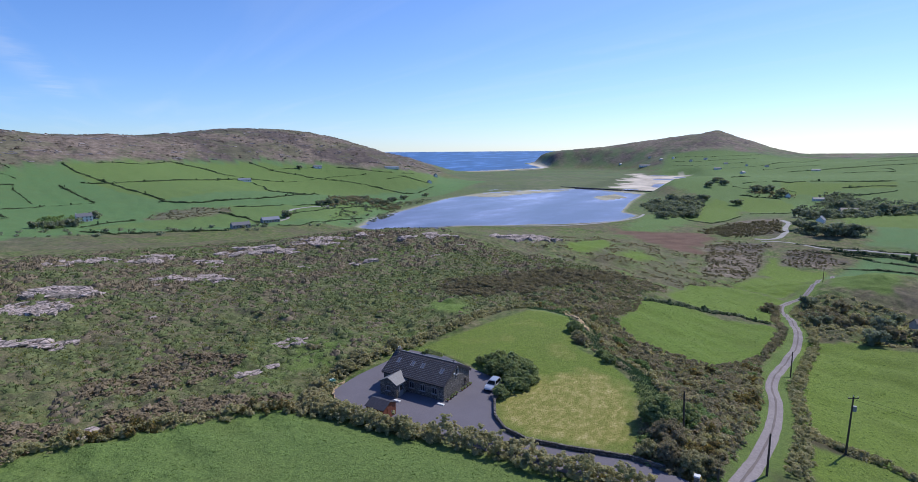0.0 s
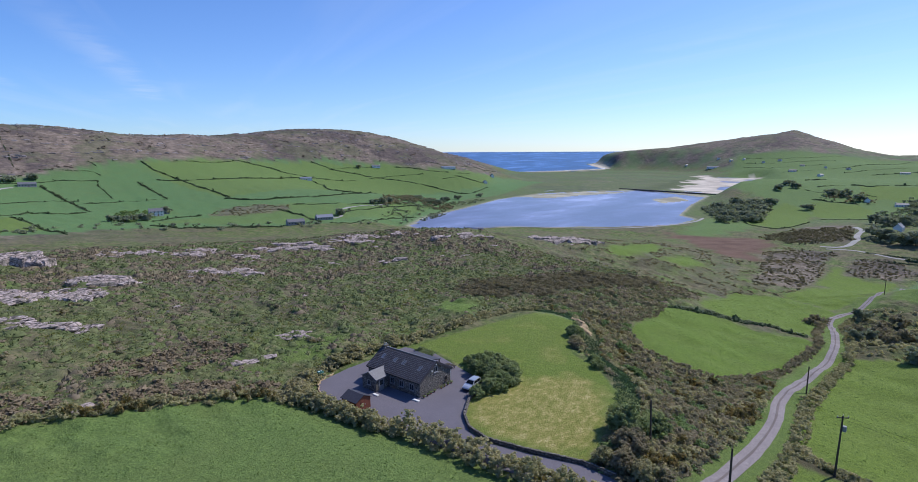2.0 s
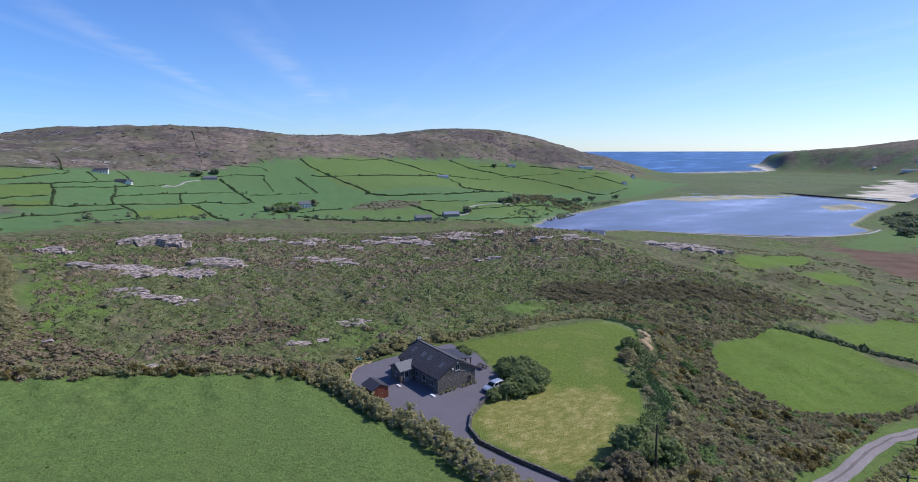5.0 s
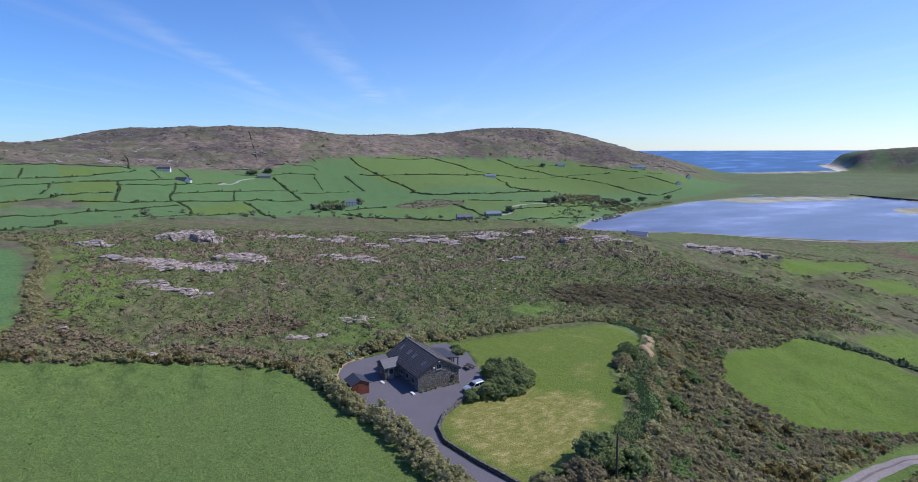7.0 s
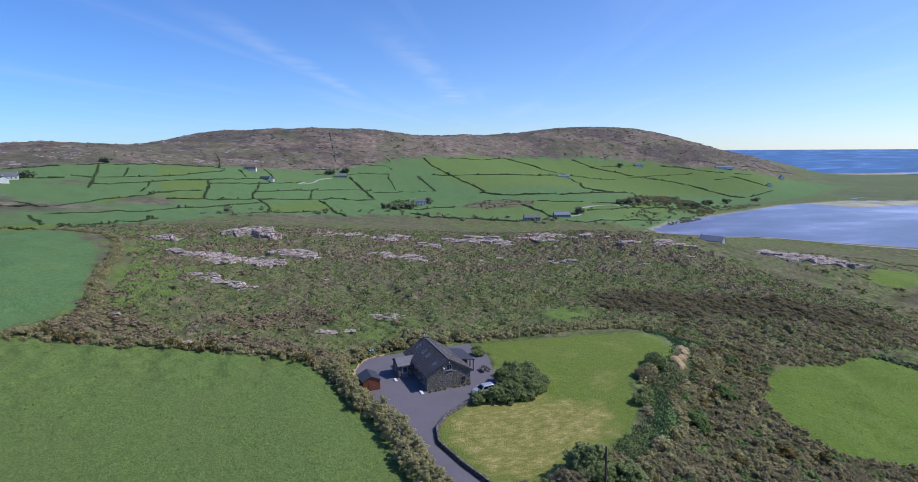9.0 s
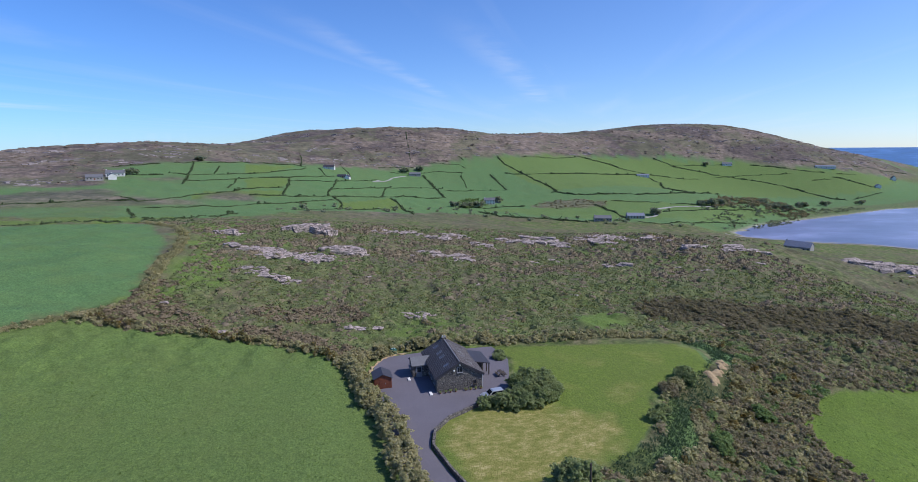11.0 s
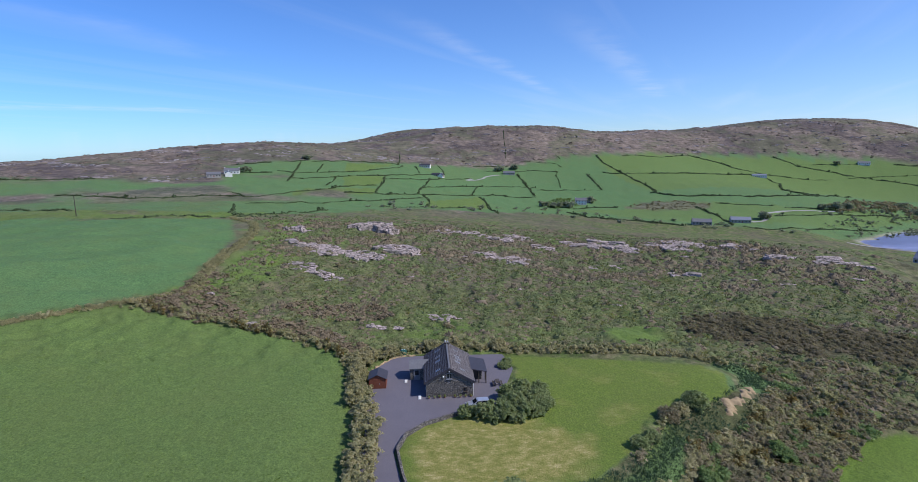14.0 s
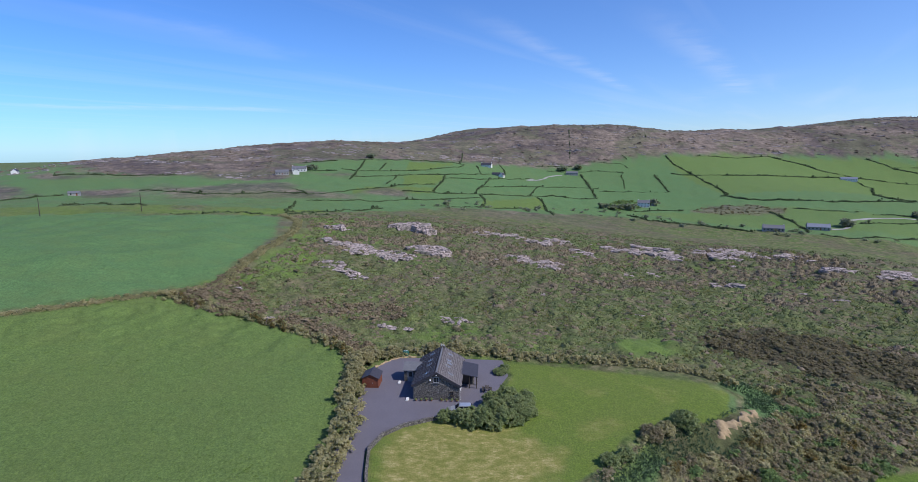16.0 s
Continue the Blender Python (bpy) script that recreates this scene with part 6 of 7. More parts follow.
tagged(scatter("hill_rocks", LEDGES, np.c_[x, y, z - 0.15][pick], np.c_[s, s * 0.45, s * rng.uniform(0.15, 0.38, len(pick))], HILL_ROCK, 174, None, (0.8, 1.6), slope[pick]), "grey sandstone ledges along the heather hill", "rock", kind="stuff")
pick = np.where((band < 0.4) & (wave(x, y, 75, 175) > -0.1))[0][:6000]
s = rng.uniform(1.2, 3.6, len(pick))
tagged(scatter("hill_heather", MOUNDS, np.c_[x, y, z - 0.1][pick], np.c_[s, s, s * rng.uniform(0.2, 0.4, len(pick))], HILL_HEATHER, 176, soft=True), "dark heather and gorse on the far hill", "moorland", kind="stuff")
# small stones scattered about the moor
x, y, rng = sprinkle(MOOR, 14.0, 71)
for i in range(0, len(x), 7):
    outcrop(x[i], y[i], rng.uniform(0.6, 1.4), rng.uniform(0.2, 0.45), 3, 600 + i, label="small weathered boulders in the moor grass")


# ---- the cottage and its yard ----
FLOOR = YARD_Z + 0.08


def box(bm, x0, x1, y0, y1, z0, z1, bevel=0.0):
    v = [bm.verts.new((x, y, z)) for z in (z0, z1) for y in (y0, y1) for x in (x0, x1)]
    f = [bm.faces.new([v[i] for i in q]) for q in ((0, 2, 3, 1), (4, 5, 7, 6), (0, 1, 5, 4), (2, 6, 7, 3), (0, 4, 6, 2), (1, 3, 7, 5))]
    if bevel:
        bmesh.ops.bevel(bm, geom=list({e for q in f for e in q.edges}), offset=bevel, segments=1, affect="EDGES")
    return bm


def boxed(x0, x1, y0, y1, z0, z1, bevel=0.0):
    return box(bmesh.new(), x0, x1, y0, y1, z0, z1, bevel)


def prism(outline, depth, axis="x", start=0.0):
    """A solid from an outline in the upright plane across the axis."""
    bm = bmesh.new()
    put = (lambda a, b, d: (d, a, b)) if axis == "x" else (lambda a, b, d: (a, d, b))
    ends = [[bm.verts.new(put(a, b, d)) for a, b in outline] for d in (start, start + depth)]
    bm.faces.new(ends[0][::-1])
    bm.faces.new(ends[1])
    n = len(outline)
    for i in range(n):
        bm.faces.new((ends[0][i], ends[0][(i + 1) % n], ends[1][(i + 1) % n], ends[1][i]))
    bmesh.ops.recalc_face_normals(bm, faces=bm.faces)
    return bm


def tile_field(bm, origin, across, up, normal, wide, long, tw, tl):
    """Overlapping tiles on a slope."""
    nx, ny = int(wide / tw), int(long / tl)
    for j in range(ny):
        for i in range(nx):
            c = origin + across * (i * tw) + up * (j * tl)
            a, b = across * (tw * 0.90), up * (tl * 1.12)
            lift0, lift1 = normal * 0.075, normal * 0.025
            top = [c + lift0, c + a + lift0, c + a + b + lift1, c + b + lift1]
            low = [c, c + a]
            v = [bm.verts.new(p) for p in top + low]
            bm.faces.new((v[0], v[1], v[2], v[3]))
            bm.faces.new((v[4], v[5], v[1], v[0]))


cottage = new("cottage")
cottage.location = (-47.2, 73.15, FLOOR)
tagged(cottage, "stone cottage with dark tiled roof and rooflights", "house")
HX, HY, EAVE, RIDGE_H = 6.2, 4.05, 2.65, 5.0
PITCH = math.atan2(RIDGE_H - EAVE, HY)
part("wall", prism([(-HY, -0.3), (HY, -0.3), (HY, EAVE), (0, RIDGE_H), (-HY, EAVE)], 2 * HX, "x", -HX), STONE, cottage)
for side in (-1, 1):
    run = Vector((0, side * math.cos(PITCH), -math.sin(PITCH)))
    nor = Vector((0, side * math.sin(PITCH), math.cos(PITCH)))
    length = (HY + 0.28) / math.cos(PITCH)
    bm = bmesh.new()
    top, low = Vector((0, 0, RIDGE_H + 0.02)), Vector((0, 0, RIDGE_H + 0.02)) + run * length
    pts = [Vector((sx * (HX + 0.12), 0, 0)) + p + nor * h for h in (0.0, 0.14) for p in (top, low) for sx in (-1, 1)]
    v = [bm.verts.new(p) for p in pts]
    for q in ((0, 1, 3, 2), (4, 6, 7, 5), (0, 2, 6, 4), (1, 5, 7, 3), (2, 3, 7, 6), (0, 4, 5, 1)):
        bm.faces.new([v[i] for i in q])
    bmesh.ops.recalc_face_normals(bm, faces=bm.faces)
    # sunny slope takes the paler slate and tiles, shaded slope the dark ones
    roof = part("roof", bm, SLATE if side < 0 else SLATE_LIGHT, cottage)
    bm = bmesh.new()
    start = Vector((-HX - 0.1, 0, 0)) + low + nor * 0.145
    tile_field(bm, start, Vector((1, 0, 0)), -run, nor, 2 * HX + 0.2, length - 0.05, 0.36, 0.34)
    tagged(part("roof_tiles", bm, ROOF_TILE if side < 0 else ROOF_SUNLIT, roof), kind="stuff")
    # pale strips on the lower tile edges: light caught there, put into colour
    bm = bmesh.new()
    for j in range(1, int((length - 0.05) / 0.34)):
        for i in range(17):
            c = start + Vector((i * 0.74, 0, 0)) - run * (j * 0.34 + 0.02 * ((i * 7 + j * 3) % 3 - 1)) + nor * 0.09
            a, b = Vector((0.70, 0, 0)), -run * 0.085
            vv = [bm.verts.new(p) for p in (c, c + a, c + a + b, c + b)]
            bm.faces.new(vv)
    tagged(part("lit_edges", bm, SLATE_LIGHT if side < 0 else ROOF_SUNLIT, roof, "pale strips painted on the lower tile edges as caught light"), kind="stuff")
    bm = bmesh.new()
    for k in range(36):
        c = start + Vector((k * 0.36 - 0.035, 0, 0))
        vv = [bm.verts.new(c + Vector((dx, 0, 0)) - run * dr + nor * h) for dr in (0, length - 0.1) for dx, h in ((0, 0.02), (0.0, 0.11), (0.07, 0.11), (0.07, 0.02))]
        for i in range(4):
            bm.faces.new((vv[i], vv[(i + 1) % 4], vv[4 + (i + 1) % 4], vv[4 + i]))
        bm.faces.new(vv[:4][::-1])
        bm.faces.new(vv[4:])
    bmesh.ops.recalc_face_normals(bm, faces=bm.faces)
    tagged(part("tile_ribs", bm, SLATE if side < 0 else ROOF_SUNLIT, roof), kind="stuff")
    for sx in (-1, 1):
        bm = bmesh.new()
        p0, p1 = top + Vector((sx * (HX + 0.14), 0, 0)), low + Vector((sx * (HX + 0.14), 0, 0))
        w = Vector((0.09, 0, 0))
        vv = [bm.verts.new(p + dx + nor * h) for p in (p0, p1) for dx in (-w, w) for h in (-0.16, 0.24)]
        for q in ((0, 1, 3, 2), (4, 6, 7, 5), (0, 4, 5, 1), (2, 3, 7, 6), (1, 5, 7, 3), (0, 2, 6, 4)):
            bm.faces.new([vv[i] for i in q])
        bmesh.ops.recalc_face_normals(bm, faces=bm.faces)
        part("verge", bm, SLATE, roof)
    # gutter
    bm = boxed(-HX - 0.1, HX + 0.1, low.y - 0.06, low.y + 0.06, low.z - 0.03, low.z + 0.09)
    part("gutter", bm, RUBBER, cottage)
    # rooflights
    spots = ((-4.5, 0.40), (-1.5, 0.40), (0.6, 0.40), (4.5, 0.44)) if side < 0 else ((-4.2, 0.36), (-1.3, 0.36), (-0.1, 0.40), (1.5, 0.36), (3.9, 0.52))
    for cx, f in spots:
        c = Vector((cx, 0, 0)) + top + run * length * f + nor * 0.2
        a, b = Vector((0.36, 0, 0)), run * 0.52
        bm = bmesh.new()
        outer = [c - a - b, c + a - b, c + a + b, c - a + b]
        inner = [c - a * 0.78 - b * 0.85, c + a * 0.78 - b * 0.85, c + a * 0.78 + b * 0.85, c - a * 0.78 + b * 0.85]
        vo, vi = [bm.verts.new(p + nor * 0.05) for p in outer], [bm.verts.new(p + nor * 0.05) for p in inner]
        vl = [bm.verts.new(p - nor * 0.12) for p in outer]
        for i in range(4):
            j = (i + 1) % 4
            bm.faces.new((vo[i], vo[j], vi[j], vi[i]))
            bm.faces.new((vl[i], vl[j], vo[j], vo[i]))
        bmesh.ops.recalc_face_normals(bm, faces=bm.faces)
        win = part("rooflight", bm, FRAME_GREY, cottage, "grey-framed rooflight")
        bm = bmesh.new()
        bm.faces.new([bm.verts.new(p + nor * 0.03) for p in inner])
        part("pane", bm, SKY_GLASS, win)
ridge = bmesh.new()
for i in range(28):
    box(ridge, -HX + i * 0.443, -HX + i * 0.443 + 0.43, -0.14, 0.14, RIDGE_H + 0.1, RIDGE_H + 0.26, 0.03)
part("ridge_tiles", ridge, SLATE_LIGHT, cottage)


def window(parent, x, y, z, w, h, face, frame=None, deep=0.12):
    """A framed window on a wall that faces +x, -x, +y or -y."""
    frame = frame or FRAME_WHITE
    m = Matrix.Translation((x, y, z)) @ Matrix.Rotation({"+x": 0, "+y": math.pi / 2, "-x": math.pi, "-y": -math.pi / 2}[face], 4, "Z")
    bm = bmesh.new()
    for y0, y1, z0, z1 in ((-w / 2, -w / 2 + 0.08, -h / 2, h / 2), (w / 2 - 0.08, w / 2, -h / 2, h / 2), (-w / 2 + 0.08, w / 2 - 0.08, h / 2 - 0.08, h / 2), (-w / 2 + 0.08, w / 2 - 0.08, -h / 2, -h / 2 + 0.08), (-0.03, 0.03, -h / 2 + 0.08, h / 2 - 0.08)):
        box(bm, -0.05, deep / 2, y0, y1, z0, z1)
    bm.transform(m)
    win = part("window", bm, frame, parent)
    bm = boxed(-0.05, 0.02, -w / 2 + 0.06, w / 2 - 0.06, -h / 2 + 0.06, h / 2 - 0.06)
    bm.transform(m)
    part("pane", bm, DARK_GLASS, win, "dark window glass")
    bm = boxed(-0.05, 0.16, -w / 2 - 0.08, w / 2 + 0.08, -h / 2 - 0.1, -h / 2)
    bm.transform(m)
    part("sill", bm, frame, win)
    return win


window(cottage, HX, 0.0, 3.75, 0.95, 1.0, "+x", FRAME_GREY)
window(cottage, HX, 2.7, 1.25, 0.6, 0.75, "+x", POLE_WOOD)
# grey instead of white frames here: the wall's shade put into their colour
for wx in (-0.2, 2.0, 4.4):
    window(cottage, wx, -HY, 1.45, 1.0, 1.1, "-y", FRAME_GREY)
for wx in (3.4, 1.2):
    window(cottage, wx, HY, 1.45, 1.1, 1.15, "+y")
for dy, dz, r in ((-1.05, 3.7, 0.17), (0.0, 4.62, 0.13)):
    bm = bmesh.new()
    bmesh.ops.create_uvsphere(bm, u_segments=10, v_segments=6, radius=r)
    bmesh.ops.translate(bm, verts=bm.verts, vec=(HX + 0.14, dy, dz))
    part("wall_lamp", bm, FRAME_WHITE, cottage, "round white wall lamp")
# chimney on the far gable
stack = part("chimney", boxed(-HX - 0.0, -HX + 0.7, -0.5, 0.5, RIDGE_H - 0.4, RIDGE_H + 0.5, 0.03), STONE, cottage)
for py in (-0.22, 0.22):
    bm = bmesh.new()
    bmesh.ops.create_cone(bm, segments=10, radius1=0.14, radius2=0.11, depth=0.4, cap_ends=True)
    bmesh.ops.translate(bm, verts=bm.verts, vec=(-HX + 0.35, py, RIDGE_H + 0.65))
    part("chimney_pot", bm, CERAMIC, stack)
# downpipe
bm = bmesh.new()
bmesh.ops.create_cone(bm, segments=8, radius1=0.045, radius2=0.045, depth=2.6, cap_ends=True)
bmesh.ops.translate(bm, verts=bm.verts, vec=(HX - 0.1, HY + 0.1, 1.3))
part("downpipe", bm, FRAME_WHITE, cottage)

# porch on the yard side
PX0, PX1, PY0 = -4.6, -1.2, -6.95
PM = (PX0 + PX1) / 2
porch = part("porch", prism([(PX0, -0.3), (PX1, -0.3), (PX1, 2.25), (PM, 3.15), (PX0, 2.25)], -HY - PY0, "y", PY0), STONE, cottage, "stone porch with slate roof")
for sx in (-1, 1):
    e0, e1 = (PM, 3.17), (PM + sx * (PX1 - PM + 0.25), 2.27 - 0.12)
    bm = prism([e0, e1, (e1[0], e1[1] + 0.13), (e0[0], e0[1] + 0.14)], -HY - PY0 + 0.2 + 1.4, "y", PY0 - 0.2)
    part("porch_roof", bm, SLATE_LIGHT, porch)
bm = boxed(PX1 - 0.02, PX1 + 0.06, -6.3, -5.2, 0.0, 2.05)
# door coloured grey for the shadow that lies on it
door = part("door", bm, FRAME_GREY, porch, "porch door with its shade put into a grey colour")
part("pane", boxed(PX1 + 0.05, PX1 + 0.075, -6.1, -5.4, 1.0, 1.85), DARK_GLASS, door)
# porch frame greyed too, for the shade on this side
window(porch, PM, PY0, 1.4, 0.8, 0.9, "-y", FRAME_GREY)

# garden room on the lawn side
AX0, AX1, AY1 = -4.4, 1.2, 6.9
annex = part("garden_room", prism([(HY, -0.2), (AY1 - 0.6, -0.2), (AY1 - 0.6, 2.2), (HY, 2.75)], AX1 - AX0 - 1.6, "x", AX0), STONE, cottage, "low lean-to garden room")
part("annex_roof", prism([(HY - 0.05, 2.78), (AY1 + 0.2, 2.15), (AY1 + 0.2, 2.3), (HY - 0.05, 2.93)], AX1 - AX0 + 0.4, "x", AX0 - 0.2), SLATE, annex)
for px, py in ((AX1, AY1), (AX1, AY1 - 1.3), (AX1 - 1.5, AY1)):
    part("post", boxed(px - 0.08, px + 0.08, py - 0.08, py + 0.08, 0, 2.2 if py > 6 else 2.4), POLE_WOOD, annex)
part("glazing", boxed(AX1 - 1.6, AX1 - 1.52, HY + 0.2, AY1 - 0.8, 0.1, 2.1), DARK_GLASS, annex, "dark glazed garden door")

# plant pots and low plants under the gable
for i in range(9):
    py = 69.6 + i * 0.9
    if 3 < i < 5:
        continue
    pot = new("flower_pot")
    pot.location = (-40.55, py, FLOOR)
    tagged(pot, "small terracotta pot with a dark plant", "plant pot", "pots under the gable")
    bm = bmesh.new()
    bmesh.ops.create_cone(bm, segments=10, radius1=0.12, radius2=0.17, depth=0.26, cap_ends=True)
    bmesh.ops.translate(bm, verts=bm.verts, vec=(0, 0, 0.13))
    part("pot", bm, TERRACOTTA, pot)
    scatter("plant", LOW_CLUMPS, [(0, 0, 0.22)], [(0.26, 0.26, 0.36)], LEAF_BUSH, i, pot)

for i, (sx, sy, w, d) in enumerate(((-40.9, 68.0, 1.3, 0.5), (-47.7, 65.4, 1.2, 0.5))):
    bm = boxed(sx - w / 2, sx + w / 2, sy - d / 2, sy + d / 2, FLOOR - 0.02, FLOOR + 0.16, 0.03)
    me = bpy.data.meshes.new("stone_bench")
    bm.to_mesh(me)
    bm.free()
    me.materials.append(WHITE_PAINT)
    tagged(new("stone_bench", me), "low white stone slab on the gravel yard", "bench", "yard slabs")

# shed
shed = new("shed")
shed.location = (-46.85, 60.4, FLOOR)
tagged(shed, "small red-brown wooden garden shed with dark roof", "shed")
SXH, SYH = 1.65, 1.5
bm = prism([(-SYH, -0.1), (SYH, -0.1), (SYH, 1.85), (0, 2.55), (-SYH, 1.85)], 2 * SXH, "x", -SXH)
body = part("wall", bm, RED_WOOD, shed)
for side in (-1, 1):
    part("roof", prism([(0, 2.58), (side * (SYH + 0.22), 1.77), (side * (SYH + 0.22), 1.84), (0, 2.66)], 2 * SXH + 0.4, "x", -SXH - 0.2), SLATE, shed)
for k in range(13):
    z0 = 0.02 + k * 0.145
    for sy in (-1, 1):
        part("board", boxed(-SXH, SXH, sy * SYH - 0.02, sy * SYH + 0.02, z0, z0 + 0.132), RED_WOOD, body)
for k in range(16):
    y0 = -SYH + k * 2 * SYH / 16
    ym = abs(y0 + SYH / 16)
    part("board", boxed(SXH - 0.01, SXH + 0.025, y0 + 0.008, y0 + 2 * SYH / 16 - 0.008, 0, 1.8 + (SYH - ym) * 0.44), RED_WOOD, body)
sd = part("door", boxed(SXH + 0.02, SXH + 0.06, -0.55, 0.55, 0.05, 1.8), RED_WOOD, shed, "plank double door")
part("handle", boxed(SXH + 0.06, SXH + 0.1, 0.35, 0.42, 0.8, 1.05), FRAME_GREY, sd)

# oil tank
tank = new("oil_tank")
tank.location = (-61.2, 64.4, ground_z(-61.2, 64.4) - 0.1)
tagged(tank, "green plastic oil tank behind the yard", "oil tank")
part("plinth", boxed(-0.9, 0.9, -0.8, 0.8, -0.5, 0.12, 0.02), GREY_WALL, tank)
bm = bmesh.new()
bmesh.ops.create_cone(bm, segments=20, radius1=0.72, radius2=0.72, depth=1.1, cap_ends=True)
bmesh.ops.bevel(bm, geom=[e for e in bm.edges if abs(e.verts[0].co.z - e.verts[1].co.z) < 0.01 and e.verts[0].co.z > 0], offset=0.18, segments=3, affect="EDGES")
bmesh.ops.translate(bm, verts=bm.verts, vec=(0, 0, 0.68))
drum = part("drum", bm, TANK_GREEN, tank)
for dy in (-0.25, 0.25):
    bm = bmesh.new()
    bmesh.ops.create_cone(bm, segments=12, radius1=0.13, radius2=0.12, depth=0.12, cap_ends=True)
    bmesh.ops.translate(bm, verts=bm.verts, vec=(0, dy, 1.28))
    part("cap", bm, FRAME_WHITE, drum, "white filler cap")

# car
car = new("car")
car.matrix_world = pose(-36.6, 77.7, FLOOR, 0, 0, 180 + 4)
tagged(car, "silver hatchback car parked beside the bushes", "car")


def car_body():
    """Cross-sections from rear to nose, joined to one skin; y runs forward."""
    bm = bmesh.new()
    rows = [(-2.05, 0.45, 0.95, 0.62), (-2.0, 0.30, 1.02, 0.80), (-1.2, 0.24, 1.0, 0.86), (0.0, 0.24, 0.96, 0.88), (0.9, 0.24, 0.93, 0.87), (1.6, 0.26, 0.84, 0.82), (2.0, 0.32, 0.70, 0.68), (2.1, 0.42, 0.58, 0.52)]
    rings = []
    for y, z0, z1, w in rows:
        rings.append([bm.verts.new(p) for p in ((-w, y, z0 + 0.1), (-w * 1.03, y, (z0 + z1) / 2), (-w * 0.95, y, z1), (w * 0.95, y, z1), (w * 1.03, y, (z0 + z1) / 2), (w, y, z0 + 0.1), (w * 0.8, y, z0), (-w * 0.8, y, z0))])
    for a, b in zip(rings, rings[1:]):
        for i in range(8):
            bm.faces.new((a[i], a[(i + 1) % 8], b[(i + 1) % 8], b[i]))
    bm.faces.new(rings[0][::-1])
    bm.faces.new(rings[-1])
    bmesh.ops.recalc_face_normals(bm, faces=bm.faces)
    return bm


part("body", car_body(), CAR_PAINT, car)


def cabin(grow, z_top, z_low, name, mat, y_rear, y_front, slope_r, slope_f):
    bm = bmesh.new()
    low = [(-0.80 - grow, y_rear), (0.80 + grow, y_rear), (0.80 + grow, y_front), (-0.80 - grow, y_front)]
    top = [(-0.62 - grow, y_rear + slope_r), (0.62 + grow, y_rear + slope_r), (0.62 + grow, y_front - slope_f), (-0.62 - grow, y_front - slope_f)]
    a, b = [bm.verts.new((*p, z_low)) for p in low], [bm.verts.new((*p, z_top)) for p in top]
    bm.faces.new(b)
    for i in range(4):
        bm.faces.new((a[i], a[(i + 1) % 4], b[(i + 1) % 4], b[i]))
    bmesh.ops.recalc_face_normals(bm, faces=bm.faces)
    return part(name, bm, mat, car)


cabin(0.0, 1.46, 0.93, "cabin", CAR_PAINT, -2.0, 0.95, 0.30, 0.72)


def car_pane(pts, name="window"):
    bm = bmesh.new()
    bm.faces.new([bm.verts.new(p) for p in pts])
    bmesh.ops.solidify(bm, geom=bm.faces[:], thickness=0.02)
    part(name, bm, DARK_GLASS, car, "dark car glass")


car_pane([(-0.70, 0.88, 1.01), (0.70, 0.88, 1.01), (0.57, 0.33, 1.42), (-0.57, 0.33, 1.42)], "windscreen")
car_pane([(0.68, -2.0, 1.02), (-0.68, -2.0, 1.02), (-0.57, -1.77, 1.40), (0.57, -1.77, 1.40)], "rear_window")
for sx in (-1, 1):
    car_pane([(sx * 0.80, 0.62, 1.0), (sx * 0.80, -0.42, 1.0), (sx * 0.675, -0.42, 1.39), (sx * 0.675, 0.20, 1.39)])
    car_pane([(sx * 0.80, -0.52, 1.0), (sx * 0.80, -1.55, 1.0), (sx * 0.675, -1.48, 1.39), (sx * 0.675, -0.52, 1.39)])

bm = boxed(-0.63, 0.63, -1.62, 0.17, 1.455, 1.50, 0.02)
part("roof", bm, CAR_PAINT, car)
for sx in (-1, 1):
    for y in (-1.3, 1.3):
        bm = bmesh.new()
        bmesh.ops.create_cone(bm, segments=18, radius1=0.31, radius2=0.31, depth=0.2, cap_ends=True)
        bm.transform(Matrix.Translation((sx * 0.80, y, 0.31)) @ Matrix.Rotation(math.pi / 2, 4, "Y"))
        wheel = part("wheel", bm, RUBBER, car)
        bm = bmesh.new()
        bmesh.ops.create_cone(bm, segments=14, radius1=0.2, radius2=0.17, depth=0.06, cap_ends=True)
        bm.transform(Matrix.Translation((sx * 0.90, y, 0.31)) @ Matrix.Rotation(sx * math.pi / 2, 4, "Y"))
        part("rim", bm, FRAME_GREY, wheel)
    part("headlight", boxed(sx * 0.62 - 0.16, sx * 0.62 + 0.16, 1.95, 2.03, 0.56, 0.70, 0.02), FRAME_WHITE, car)
    part("tail_light", boxed(sx * 0.66 - 0.09, sx * 0.66 + 0.09, -2.06, -1.98, 0.72, 0.95, 0.02), LAMP_RED, car)
    part("mirror", boxed(sx * 0.95 - 0.1, sx * 0.95 + 0.1, 0.62, 0.74, 0.95, 1.08, 0.02), CAR_PAINT, car)
part("bumper", boxed(-0.7, 0.7, 1.98, 2.14, 0.32, 0.5, 0.03), RUBBER, car)

